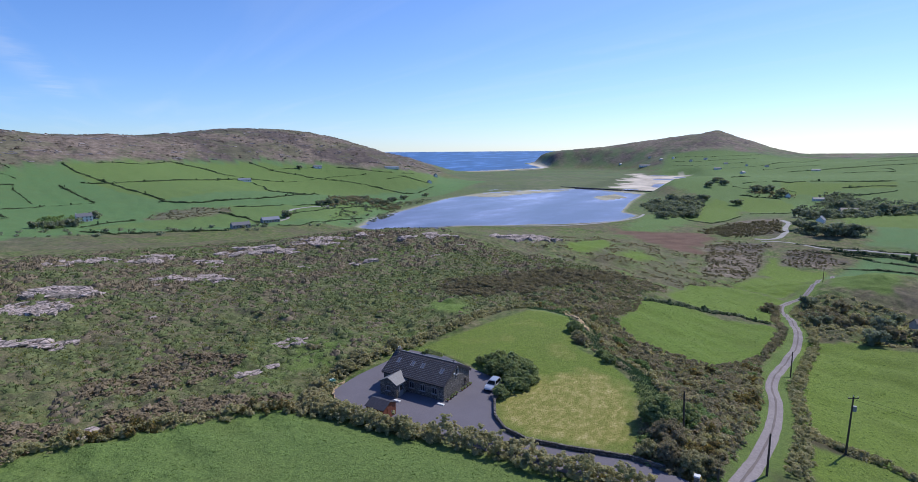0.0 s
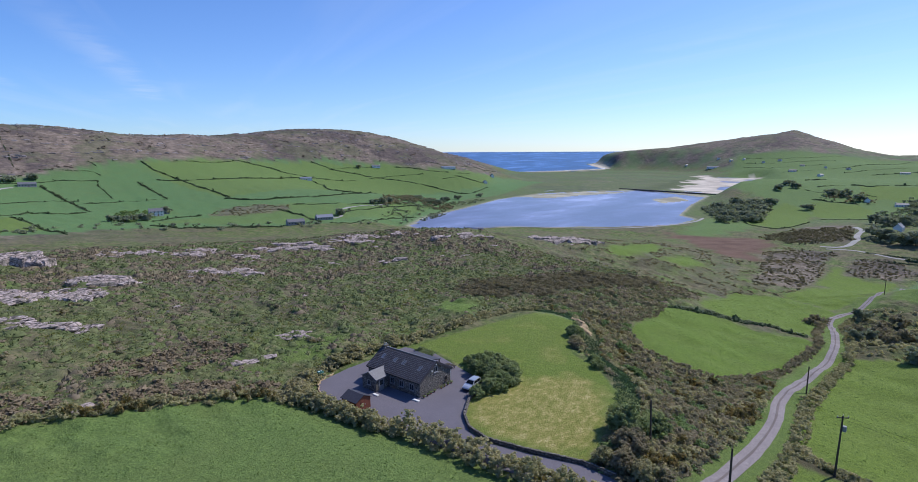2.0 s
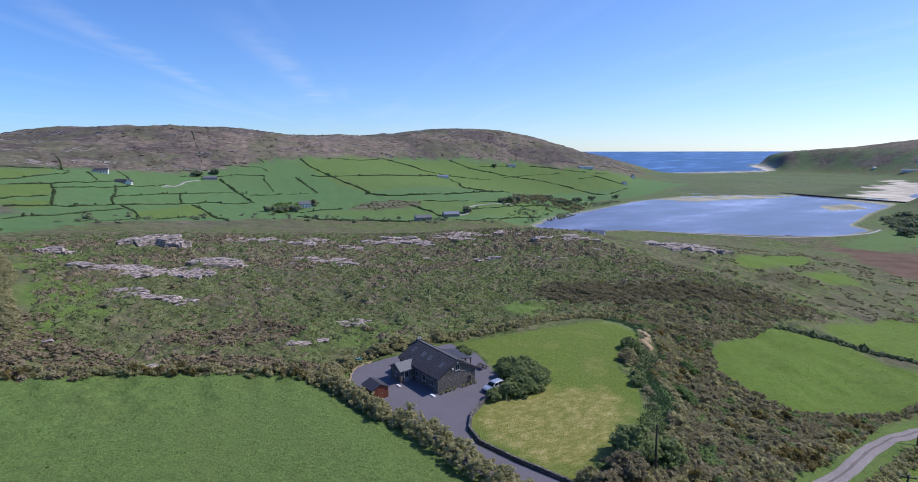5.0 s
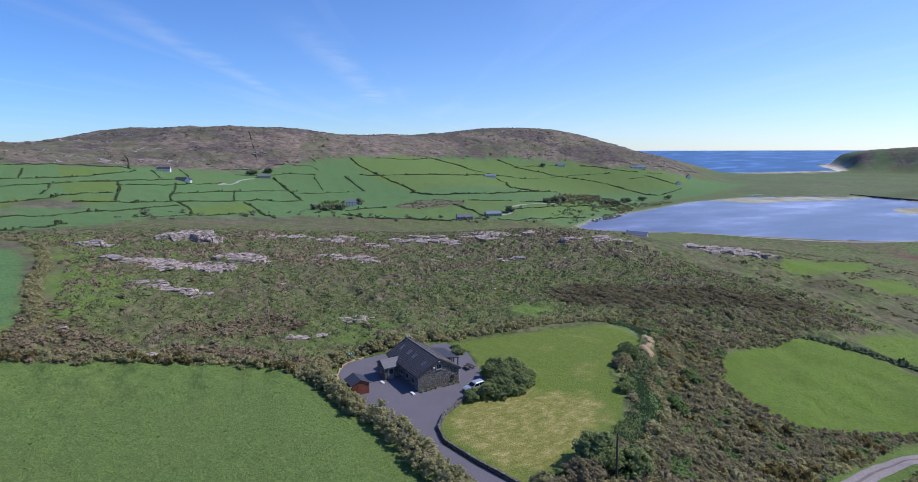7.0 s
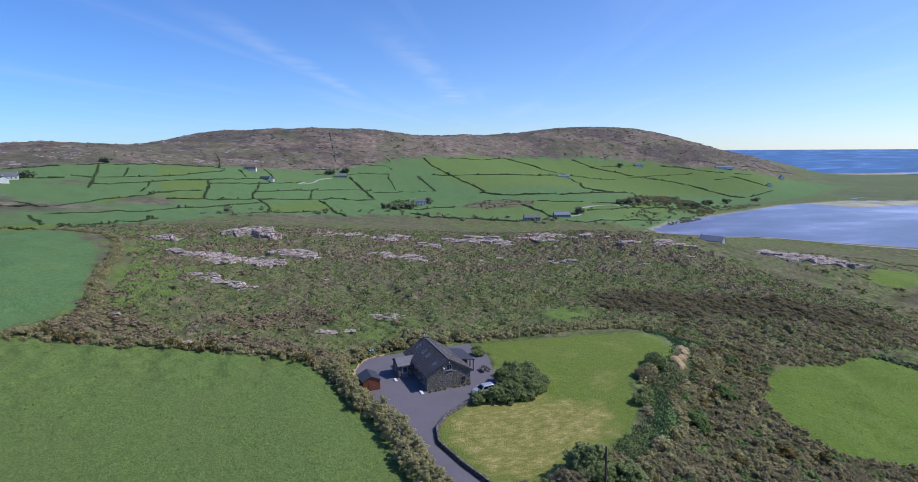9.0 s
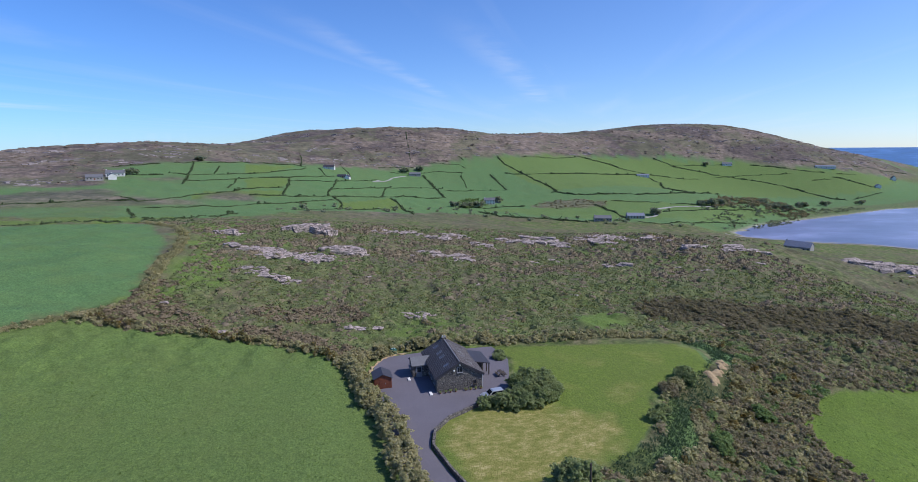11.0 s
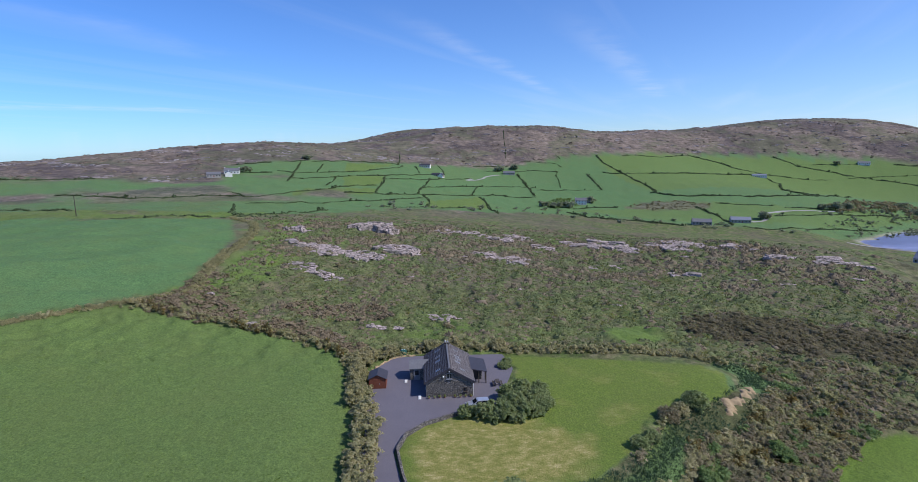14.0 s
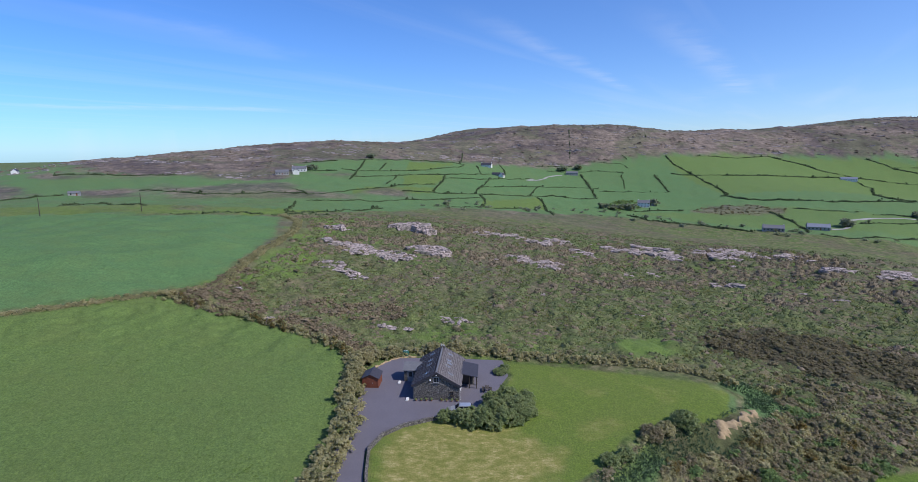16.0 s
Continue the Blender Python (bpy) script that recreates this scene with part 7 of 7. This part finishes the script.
# garden table with benches
table = new("picnic_table")
table.location = (-45.0, 82.0, FLOOR)
tagged(table, "dark weathered wooden picnic table on the patio", "table")
for k in range(5):
    part("board", boxed(-0.9, 0.9, -0.38 + k * 0.155, -0.25 + k * 0.155, 0.72, 0.76), POLE_WOOD, table)
for sy in (-0.75, 0.75):
    part("bench", boxed(-0.9, 0.9, sy - 0.14, sy + 0.14, 0.42, 0.46), POLE_WOOD, table)
for sx in (-0.65, 0.65):
    for sy in (-1, 1):
        bm = boxed(-0.04, 0.04, -0.04, 0.04, 0, 0.8)
        bm.transform(Matrix.Translation((sx, sy * 0.62, 0)) @ Matrix.Rotation(sy * 0.42, 4, "X"))
        part("leg", bm, POLE_WOOD, table)
    part("crossbar", boxed(sx - 0.04, sx + 0.04, -0.85, 0.85, 0.36, 0.42), POLE_WOOD, table)

# dry-stone wall round the lawn
WALL_LINE = [(-35.4, 79.5), (-34.3, 74), (-31.5, 68.8), (-28.4, 66.0), (-24.5, 64.9), (-18, 66.0), (-11, 67.8), (-6.5, 67.6)]
wall_rng = random.Random(4)
lawn_wall = new("stone_wall")
tagged(lawn_wall, "low dark stone wall along the curve of the lawn", "wall")
coping, stones = bmesh.new(), 0
base = bmesh.new()
for (ax, ay), (bx, by) in zip(WALL_LINE, WALL_LINE[1:]):
    d = math.hypot(bx - ax, by - ay)
    n = max(1, round(d / 0.45))
    turn = math.atan2(by - ay, bx - ax)
    for k in range(n):
        t = (k + 0.5) / n
        m = Matrix.Translation((ax + t * (bx - ax), ay + t * (by - ay), FLOOR)) @ Matrix.Rotation(turn, 4, "Z")
        for z0, z1, w in ((-0.2, 0.2, 0.2), (0.2, 0.42, 0.17)):
            b0 = boxed(-d / n / 2 * 1.02, d / n / 2 * 0.96, -w + wall_rng.uniform(-0.03, 0.03), w + wall_rng.uniform(-0.03, 0.03), z0, z1 + wall_rng.uniform(-0.02, 0.02))
            b0.transform(m)
            tmp = bpy.data.meshes.new("tmp")
            b0.to_mesh(tmp)
            base.from_mesh(tmp)
            bpy.data.meshes.remove(tmp)
            b0.free()
        b0 = boxed(-d / n / 2 * 0.95, d / n / 2 * 0.95, -0.18, 0.18, 0.42, 0.55 + wall_rng.uniform(-0.04, 0.05), 0.03)
        b0.transform(m)
        part("coping_stone", b0, STONE, lawn_wall)
tagged(part("stones", base, STONE, lawn_wall), kind="stuff")


# ---- farms and houses across the valley ----
def farmhouse(x, y, long, wide, eave, high, turn, wall, roof, label, chimneys=2, rows=1, z=None):
    z = ground_z(x, y) - 0.2 if z is None else z
    house = new("farmhouse")
    house.matrix_world = pose(x, y, z, 0, 0, turn)
    tagged(house, label, "house", "farms across the valley")
    hl, hw = long / 2, wide / 2
    body = part("wall", prism([(-hw, -1.5), (hw, -1.5), (hw, eave), (0, high), (-hw, eave)], long, "x", -hl), wall, house)
    for side in (-1, 1):
        part("roof", prism([(0, high + 0.02), (side * (hw + 0.3), eave - 0.12), (side * (hw + 0.3), eave + 0.08), (0, high + 0.24)], long + 0.4, "x", -hl - 0.2), roof, house)
    for k in range(chimneys):
        cx = -hl + 0.5 if k == 0 else hl - 0.5
        part("chimney", boxed(cx - 0.35, cx + 0.35, -0.3, 0.3, high - 0.4, high + 0.9, 0.03), wall, house)
    n = max(2, int(long / 2.8))
    for r in range(rows):
        for k in range(n):
            wx = -hl + (k + 0.5) * long / n
            for side in (-1, 1):
                if r == 0 and k == n // 2:
                    part("door", boxed(wx - 0.5, wx + 0.5, side * hw - 0.05, side * hw + 0.05, 0.1, 2.1), RED_WOOD, house)
                else:
                    part("window", boxed(wx - 0.5, wx + 0.5, side * hw - 0.04, side * hw + 0.05, 0.9 + 2.6 * r, 2.1 + 2.6 * r), DARK_GLASS, house)
    return house


WHITE_FARM = "white-walled farmhouse with grey slate roof on the hillside"
GREY_FARM = "grey rendered bungalow with slate roof beside the valley road"
for x, y, long, wide, eave, high, turn, wall, roof, label, ch, rows in (
    (-569, 250, 13, 7, 5.0, 7.6, 75, WHITE_PAINT, SLATE_LIGHT, "two-storey white farmhouse with blue-grey roof among trees", 2, 2),
    (-582, 262, 12, 6, 3.4, 5.6, 40, GREY_WALL, SLATE, "grey stone outbuilding beside the farmhouse", 1, 1),
    (-705, 93, 9, 6, 3.0, 6.0, 160, WHITE_PAINT, SLATE, WHITE_FARM, 2, 1),
    (-712, 86, 12, 6, 2.6, 4.4, 70, GREY_WALL, SLATE, "grey farm shed beside the white house", 0, 1),
    (-800, 202, 18, 7, 3.0, 5.4, 80, GREY_WALL, SLATE_LIGHT, "low grey farm buildings high on the slope", 1, 1),
    (-771, 71, 16, 7, 3.0, 5.4, 75, WHITE_PAINT, SLATE, WHITE_FARM, 2, 1),
    (-448, 332, 17, 8, 2.8, 5.2, 70, GREY_WALL, SLATE_LIGHT, GREY_FARM, 2, 1),
    (-461, 378, 18, 8, 2.8, 5.4, 70, GREY_WALL, BLUE_SLATE, GREY_FARM, 2, 1),
    (-850, 642, 22, 9, 3.2, 5.4, 65, WHITE_PAINT, BLUE_SLATE, "long pale barn on the green hillside", 0, 1),
    (-888, 860, 18, 8, 3.0, 5.6, 60, WHITE_PAINT, SLATE_LIGHT, WHITE_FARM, 2, 1),
    (-814, 1027, 34, 10, 3.4, 5.5, 55, WHITE_PAINT, BLUE_SLATE, "long low white building near the coast", 1, 1),
    (-771, 1150, 10, 8, 4.0, 9.0, 140, WHITE_PAINT, SLATE, "tall white gabled house near the coast", 1, 1),
    (-711, 1035, 12, 8, 3.0, 6.0, 140, WHITE_PAINT, SLATE_LIGHT, WHITE_FARM, 1, 1),
    (-566, -141, 16, 8, 3.2, 6.0, 100, WHITE_PAINT, SLATE_LIGHT, WHITE_FARM, 2, 1),
    (-549, -139, 12, 7, 3.0, 5.4, 20, WHITE_PAINT, SLATE, WHITE_FARM, 1, 1),
    (-537, -150, 14, 7, 3.0, 5.2, 110, GREY_WALL, SLATE_LIGHT, "grey barn beside the hillside farm", 0, 1),
    (-367, -255, 8, 4.5, 2.2, 3.6, 120, GREY_WALL, SLATE_LIGHT, "small grey farm building in rough pasture", 0, 1),
    (-524, -449, 8, 6, 3.0, 5.5, 30, WHITE_PAINT, SLATE, "small white cottage on the skyline", 1, 1),
    (65, 791, 20, 9, 3.6, 7.0, 20, GREY_WALL, SLATE, "large grey house among trees", 2, 2),
    (32, 651, 12, 7, 4.0, 7.5, 80, WHITE_PAINT, SLATE_LIGHT, "white gabled house beside dark trees", 2, 1),
    (40, 969, 15, 7, 2.8, 5.0, 10, WHITE_PAINT, SLATE_LIGHT, "low white farm buildings among trees", 1, 1),
    (0, 998, 11, 7, 2.8, 5.0, 100, WHITE_PAINT, SLATE, WHITE_FARM, 1, 1),
    (-490, 2193, 40, 14, 5.0, 9.0, 20, WHITE_PAINT, SLATE_LIGHT, "long white building at the foot of the headland", 0, 1),
    (-200, 1900, 20, 9, 4, 7, 20, WHITE_PAINT, SLATE, WHITE_FARM, 1, 1),
    (-120, 1780, 18, 9, 4, 7, 70, WHITE_PAINT, SLATE, WHITE_FARM, 1, 1),
    (60, 1850, 22, 8, 3.0, 5, 10, WHITE_PAINT, SLATE_LIGHT, WHITE_FARM, 1, 1),
    (-262, 383, 17, 8, 3.0, 6.4, 25, GREY_WALL, BLUE_SLATE, "small stone house with blue-grey slate roof behind the rocks", 1, 1),
    (45, 216, 9, 5, 2.4, 4.2, 20, GREY_WALL, SLATE, "grey roofless stone shed among scrub", 0, 1)):
    farmhouse(x, y, long, wide, eave, high, turn, wall, roof, label, ch, rows)

tagged(ribbon("farm_lane", [(-459, 388), (-470, 410), (-500, 430), (-515, 470), (-512, 520)], 4, ROAD_GREY, 0.4, 6), "pale farm lane on the hillside", "road", kind="structure")
tagged(ribbon("farm_lane", [(-735, 139), (-712, 128), (-738, 150), (-775, 165), (-800, 195)], 3.5, ROAD_GREY, 0.4, 6), "pale farm lane on the hillside", "road", kind="structure")

# bridge across the lake's mouth
bridge = new("causeway_bridge")
tagged(bridge, "low dark causeway bridge across the lake mouth", "bridge")
for k in range(12):
    t = k / 11
    bx, by = -440 + t * 215, 1195 - t * 60
    part("pier", boxed(bx - 1.5, bx + 1.5, by - 4, by + 4, WATER - 3, WATER + 1.6), GREY_WALL, bridge)
bm = bmesh.new()
a, b = Vector((-452, 1199, 0)), Vector((-215, 1132, 0))
n = (b - a).cross(Vector((0, 0, 1))).normalized() * 4
vs = [bm.verts.new(p + Vector((0, 0, z))) for z in (WATER + 1.5, WATER + 3.0) for p in (a - n, a + n, b + n, b - n)]
for q in ((0, 3, 2, 1), (4, 5, 6, 7), (0, 1, 5, 4), (1, 2, 6, 5), (2, 3, 7, 6), (3, 0, 4, 7)):
    bm.faces.new([vs[i] for i in q])
part("deck", bm, MORTAR, bridge)


# ---- poles ----
def pole(x, y, high, label, arm=0.0, can=False, turn=20, lean=0.0):
    p = new("utility_pole")
    p.matrix_world = pose(x, y, ground_z(x, y), 0, lean, turn)
    tagged(p, label, "utility pole", "poles along the lane")
    bm = bmesh.new()
    bmesh.ops.create_cone(bm, segments=10, radius1=0.17, radius2=0.11, depth=high + 0.8, cap_ends=True)
    bmesh.ops.translate(bm, verts=bm.verts, vec=(0, 0, high / 2 - 0.4))
    part("post", bm, POLE_WOOD, p)
    if arm:
        part("crossarm", boxed(-arm / 2, arm / 2, -0.06, 0.06, high - 0.35, high - 0.22, 0.01), POLE_WOOD, p)
        for k in (-1, 0, 1):
            bm = bmesh.new()
            bmesh.ops.create_cone(bm, segments=8, radius1=0.06, radius2=0.04, depth=0.22, cap_ends=True)
            bmesh.ops.translate(bm, verts=bm.verts, vec=(k * arm * 0.44, 0, high - 0.1 if k else high + 0.1))
            part("insulator", bm, CERAMIC, p)
    if can:
        bm = bmesh.new()
        bmesh.ops.create_cone(bm, segments=14, radius1=0.3, radius2=0.3, depth=0.85, cap_ends=True)
        bmesh.ops.bevel(bm, geom=[e for e in bm.edges if abs(e.verts[0].co.z - e.verts[1].co.z) < 0.01], offset=0.05, segments=2, affect="EDGES")
        bmesh.ops.translate(bm, verts=bm.verts, vec=(0.42, 0, high - 2.0))
        can_ob = part("transformer", bm, FRAME_GREY, p, "pale grey transformer can")
        part("bracket", boxed(0.0, 0.3, -0.05, 0.05, high - 2.2, high - 2.1), FRAME_GREY, p)
    return p


pole(14.9, 98.3, 9.6, "tall wooden power pole with grey transformer in the pasture", 1.7, True, 35, 1.2)
pole(-6.2, 79.4, 6.4, "dark wooden pole standing in the scrub", 0, False, 0, -2)
pole(4.6, 77.5, 6.0, "wooden telephone pole beside the gravel lane", 0.0, False, 0, 0)
pole(7.6, 140.5, 6.2, "wooden telephone pole beside the gravel lane", 0.0, False, 0, 0)
pole(0, 62, 5.5, "wooden telephone pole beside the gravel lane", 0.0, False, 0, 0)
for px, py in ((-152, -95), (-165, -62), (22, 330)):
    pole(px, py, 7.5, "distant wooden telephone pole at the field's edge", 0, False, 0, 0)


def cable(a, b, sag):
    cu = bpy.data.curves.new("cable", "CURVE")
    cu.dimensions, cu.bevel_depth, cu.bevel_resolution = "3D", 0.011, 1
    sp = cu.splines.new("POLY")
    sp.points.add(24)
    for i, p in enumerate(sp.points):
        t = i / 24
        q = Vector(a).lerp(Vector(b), t)
        p.co = (q.x, q.y, q.z - sag * 4 * t * (1 - t), 1)
    cu.materials.append(RUBBER)
    tagged(new("power_cable", cu), "thin sagging overhead power cable", "cable", "overhead cables")


top = ground_z(14.9, 98.3) + 9.5
for off in (-0.7, 0.7):
    cable((14.9 + off, 98.3 + off * 0.6, top), (110 + off, 128, ground_z(110, 128) + 9), 1.6)

# bare soil tipped along the lawn's end
def ragged_bank(name, line, width, high, mat, label, category, seed, across=7, step=0.25, cut=-9.0, group=""):
    """A low uneven bank of loose earth along a line, ragged at its edges."""
    pts = []
    for (ax, ay), (bx, by) in zip(line, line[1:]):
        count = int(math.hypot(bx - ax, by - ay) / step)
        pts += [(ax + (bx - ax) * k / count, ay + (by - ay) * k / count) for k in range(count)]
    c = np.array(pts + [line[-1]])
    tan = np.gradient(c, axis=0)
    tan /= np.linalg.norm(tan, axis=1)[:, None] + 1e-9
    nor = np.stack([-tan[:, 1], tan[:, 0]], -1)
    half = width / 2 * np.clip(0.75 + 0.6 * wave(c[:, 0], c[:, 1], 2.6, seed) + 0.35 * wave(c[:, 0], c[:, 1], 0.9, seed + 1), 0.12, 1.6)
    half *= np.minimum(1, np.arange(len(c)) / 5) * np.minimum(1, np.arange(len(c))[::-1] / 5)
    shift = 0.3 * width * wave(c[:, 0], c[:, 1], 3.1, seed + 2)
    f = np.linspace(-1, 1, across)
    p = c[:, None, :] + nor[:, None, :] * (shift[:, None] + half[:, None] * f[None])[..., None]
    x, y = p[..., 0], p[..., 1]
    z = land(x, y) + 0.02 - 0.14 * np.abs(f)[None] ** 4 + high * np.sqrt(np.clip(1 - f ** 2, 0, 1))[None] * np.clip(0.7 + 0.5 * wave(x, y, 1.3, seed + 3) + 0.3 * wave(x, y, 0.5, seed + 4), 0.1, 2)
    k = np.arange(x.size).reshape(x.shape)
    q = np.stack([k[:-1, :-1], k[:-1, 1:], k[1:, 1:], k[1:, :-1]], -1).reshape(-1, 4)
    return tagged(link_mesh(name, np.stack([x, y, z], -1).reshape(-1, 3), q, mat), label, category, group)


ragged_bank("soil_bank", [(-33.2, 118.4), (-35.6, 121.2), (-37.6, 123.2)], 3.2, 0.5, STRAW, "bare tip of pale straw-coloured soil at the lawn's edge", "soil", 7, group="soil tips")
ragged_bank("soil_bank", [(-37.4, 123.4), (-40.0, 126.2), (-42.6, 128.8)], 2.2, 0.4, STRAW, "thin broken strip of pale soil beyond the lawn", "soil", 12, group="soil tips")
ragged_bank("yard_bank", [(-51.5, 58.4), (-55.5, 59.6), (-59.8, 62.8), (-60.6, 67)], 0.8, 0.35, STRAW, "low bank of pale earth behind the gravel yard", "bank", 21)

# white-capped gate pillars at the end of the drive
for gx0, gy0 in ((-2.6, 66.4), (-3.4, 61.6)):
    pil = new("gate_pillar")
    pil.location = (gx0, gy0, ground_z(gx0, gy0))
    tagged(pil, "stone gate pillar with a white cap", "pillar", "gate pillars")
    part("shaft", boxed(-0.3, 0.3, -0.3, 0.3, -0.4, 1.2, 0.03), STONE, pil)
    part("cap", boxed(-0.36, 0.36, -0.36, 0.36, 1.2, 1.4, 0.04), WHITE_PAINT, pil)

# rough growth on the valley floor
MID_SCRUB = [(-120, 270), (-50, 235), (-30, 290), (-14, 320), (-8, 450), (-45, 545), (-66, 440), (-110, 470), (-150, 500), (-230, 430), (-190, 340)]
HILLOCK = [(-75, 600), (-50, 668), (-5, 697), (0, 593), (-38, 550)]
LANE_SCRUB = [(11, 188), (14, 300), (50, 290), (60, 180), (42, 182), (30, 190)]
LAKE_WOOD = [(-190, 850), (-160, 960), (-115, 965), (-98, 760), (-128, 700), (-158, 770)]
EAST_WOOD = [(20, 700), (30, 740), (60, 735), (90, 790), (150, 780), (140, 740), (70, 700)]
FARM_WOOD = [(50, 860), (60, 920), (110, 920), (100, 860)]
ROAD_WOOD = [(10, 580), (20, 620), (70, 600), (62, 565)]
SHORE_SCRUB = [(-430, 470), (-480, 560), (-500, 660), (-545, 800), (-560, 800), (-530, 640), (-505, 540), (-455, 455)]
for poly, gap, big, mat, patchy, name, label in (
    (MID_SCRUB, 2.6, 1.15, LEAF_SCRUB, 0.1, "scrub", "patchy brown scrub on the valley floor"), (HILLOCK, 5.0, 2.6, LEAF_HEATHER, -2, "scrub", "dark brown heath hillock above the lane"), (LANE_SCRUB, 2.2, 1.5, LEAF_HEDGE, -2, "scrub", "thick green-brown scrub beside the lane"),
    (LAKE_WOOD, 6.5, 5.5, LEAF_TREE, -0.5, "woodland", "dark mixed woodland beside the lake"), (EAST_WOOD, 7.5, 5.0, LEAF_TREE, -0.3, "woodland", "dark trees round the houses in the valley"), (FARM_WOOD, 8.0, 5.0, LEAF_TREE, -0.2, "woodland", "dark trees round a farm"), (ROAD_WOOD, 6.0, 4.0, LEAF_TREE, -0.3, "woodland", "dark trees beside the valley road"), (SHORE_SCRUB, 6.0, 2.6, LEAF_TREE, 0.0, "woodland", "low trees and scrub along the lake shore"),
    ([(-540, 202), (-606, 229), (-607, 256), (-559, 247), (-529, 222)], 5.0, 2.8, LEAF_GREEN, -0.4, "woodland", "round green trees sheltering a hillside farm"), ([(-526, 512), (-585, 590), (-590, 660), (-505, 662), (-473, 600), (-523, 600), (-507, 521)], 5.5, 3.6, LEAF_SCRUB, -0.25, "woodland", "grey-brown bare wood above the lake"), ([(-435, 497), (-471, 566), (-479, 598), (-460, 586), (-438, 535)], 5.0, 2.6, LEAF_TREE, -0.6, "woodland", "low bushes on the lake shore"),
    ([(12, 843), (19, 929), (68, 929), (92, 977), (149, 932), (123, 752), (74, 702), (65, 792), (34, 722)], 8.0, 4.6, LEAF_TREE, -0.1, "woodland", "grey-green shelter trees round the valley houses"), ([(-54, 1009), (-31, 1065), (3, 1052), (12, 979), (-36, 992)], 8.0, 4.2, LEAF_SCRUB, -0.2, "woodland", "grey-green wood between the valley fields"), ([(41, 930), (47, 1019), (87, 1015), (84, 926)], 7.0, 4.6, LEAF_TREE, -0.6, "woodland", "dark shelter wood behind a farm"),
    (HEATHS[0], 4.0, 1.6, LEAF_HEATHER, -0.5, "scrub", "brown heath and stones among the hillside fields"), (HEATHS[2], 2.6, 1.3, LEAF_HEATHER, -2, "scrub", "brown-purple heath beside the lane"), (HEATHS[3], 2.8, 1.3, LEAF_HEATHER, -0.5, "scrub", "brown-purple heath in the valley")):
    x, y, rng = sprinkle(poly, gap, 77, lambda x, y: (inside(x, y, GREEN_STRIP) < 0) & (inside(x, y, GREEN_STRIP_TWO) < 0) & (inside(x, y, EAST_FIELD) < 0) & (inside(x, y, PADDOCK_TWO) < 0) & (inside(x, y, PADDOCK_THREE) < 0) & (inside(x, y, BARE_FIELD) < 0) & (polyline_distance(x, y, TRACK) > 4) & (wave(x, y, 34, 27) > patchy))
    if big > 2:
        x, y = np.tile(x, 4) + rng.normal(size=4 * len(x)) * gap * 0.4, np.tile(y, 4) + rng.normal(size=4 * len(x)) * gap * 0.4
    s = (0.25 + 0.75 * rng.rand(len(x)) ** 1.5) * big * (0.7 if big > 2 else 1.1)
    up = rng.rand(len(x)) * big * 0.7 if big > 2 else 0
    tagged(scatter(name, LOW_CLUMPS, np.c_[x, y, land(x, y) - 0.2 + up], np.c_[s, s, s * rng.uniform(0.55, 1.1, len(x))], mat, 78), label, name, kind="stuff")

# bushes and small trees dotted along the far hedges
for poly, gap, seed, label in (([(-430, -20), (-500, 120), (-520, 220), (-460, 330), (-430, 440), (-400, 430), (-430, 300), (-470, 150), (-390, 10)], 17, 93, "rough scrub along the valley bottom"), ([(-500, 430), (-530, 560), (-560, 700), (-540, 720), (-505, 580), (-480, 440)], 16, 94, "rough scrub along the valley bottom")):
    x, y, rng = sprinkle(poly, gap, seed, lambda x, y: (inside(x, y, LAKE) < -5) & (wave(x, y, 90, 28) > -0.3))
    s = rng.uniform(1.6, 4.2, len(x))
    tagged(scatter("bush", MID_CLUMPS, np.c_[x, y, land(x, y) - 0.3], np.c_[s, s, s * 0.8], LEAF_TREE, seed), label, "bush", kind="stuff")

# village below the headland
for i, (x, y) in enumerate(VILLAGE):
    farmhouse(x, y, 11, 7, 3.4, 6.0, 40 * i, WHITE_PAINT, SLATE if i % 2 else SLATE_LIGHT, "small white village house below the headland", 1, 1)
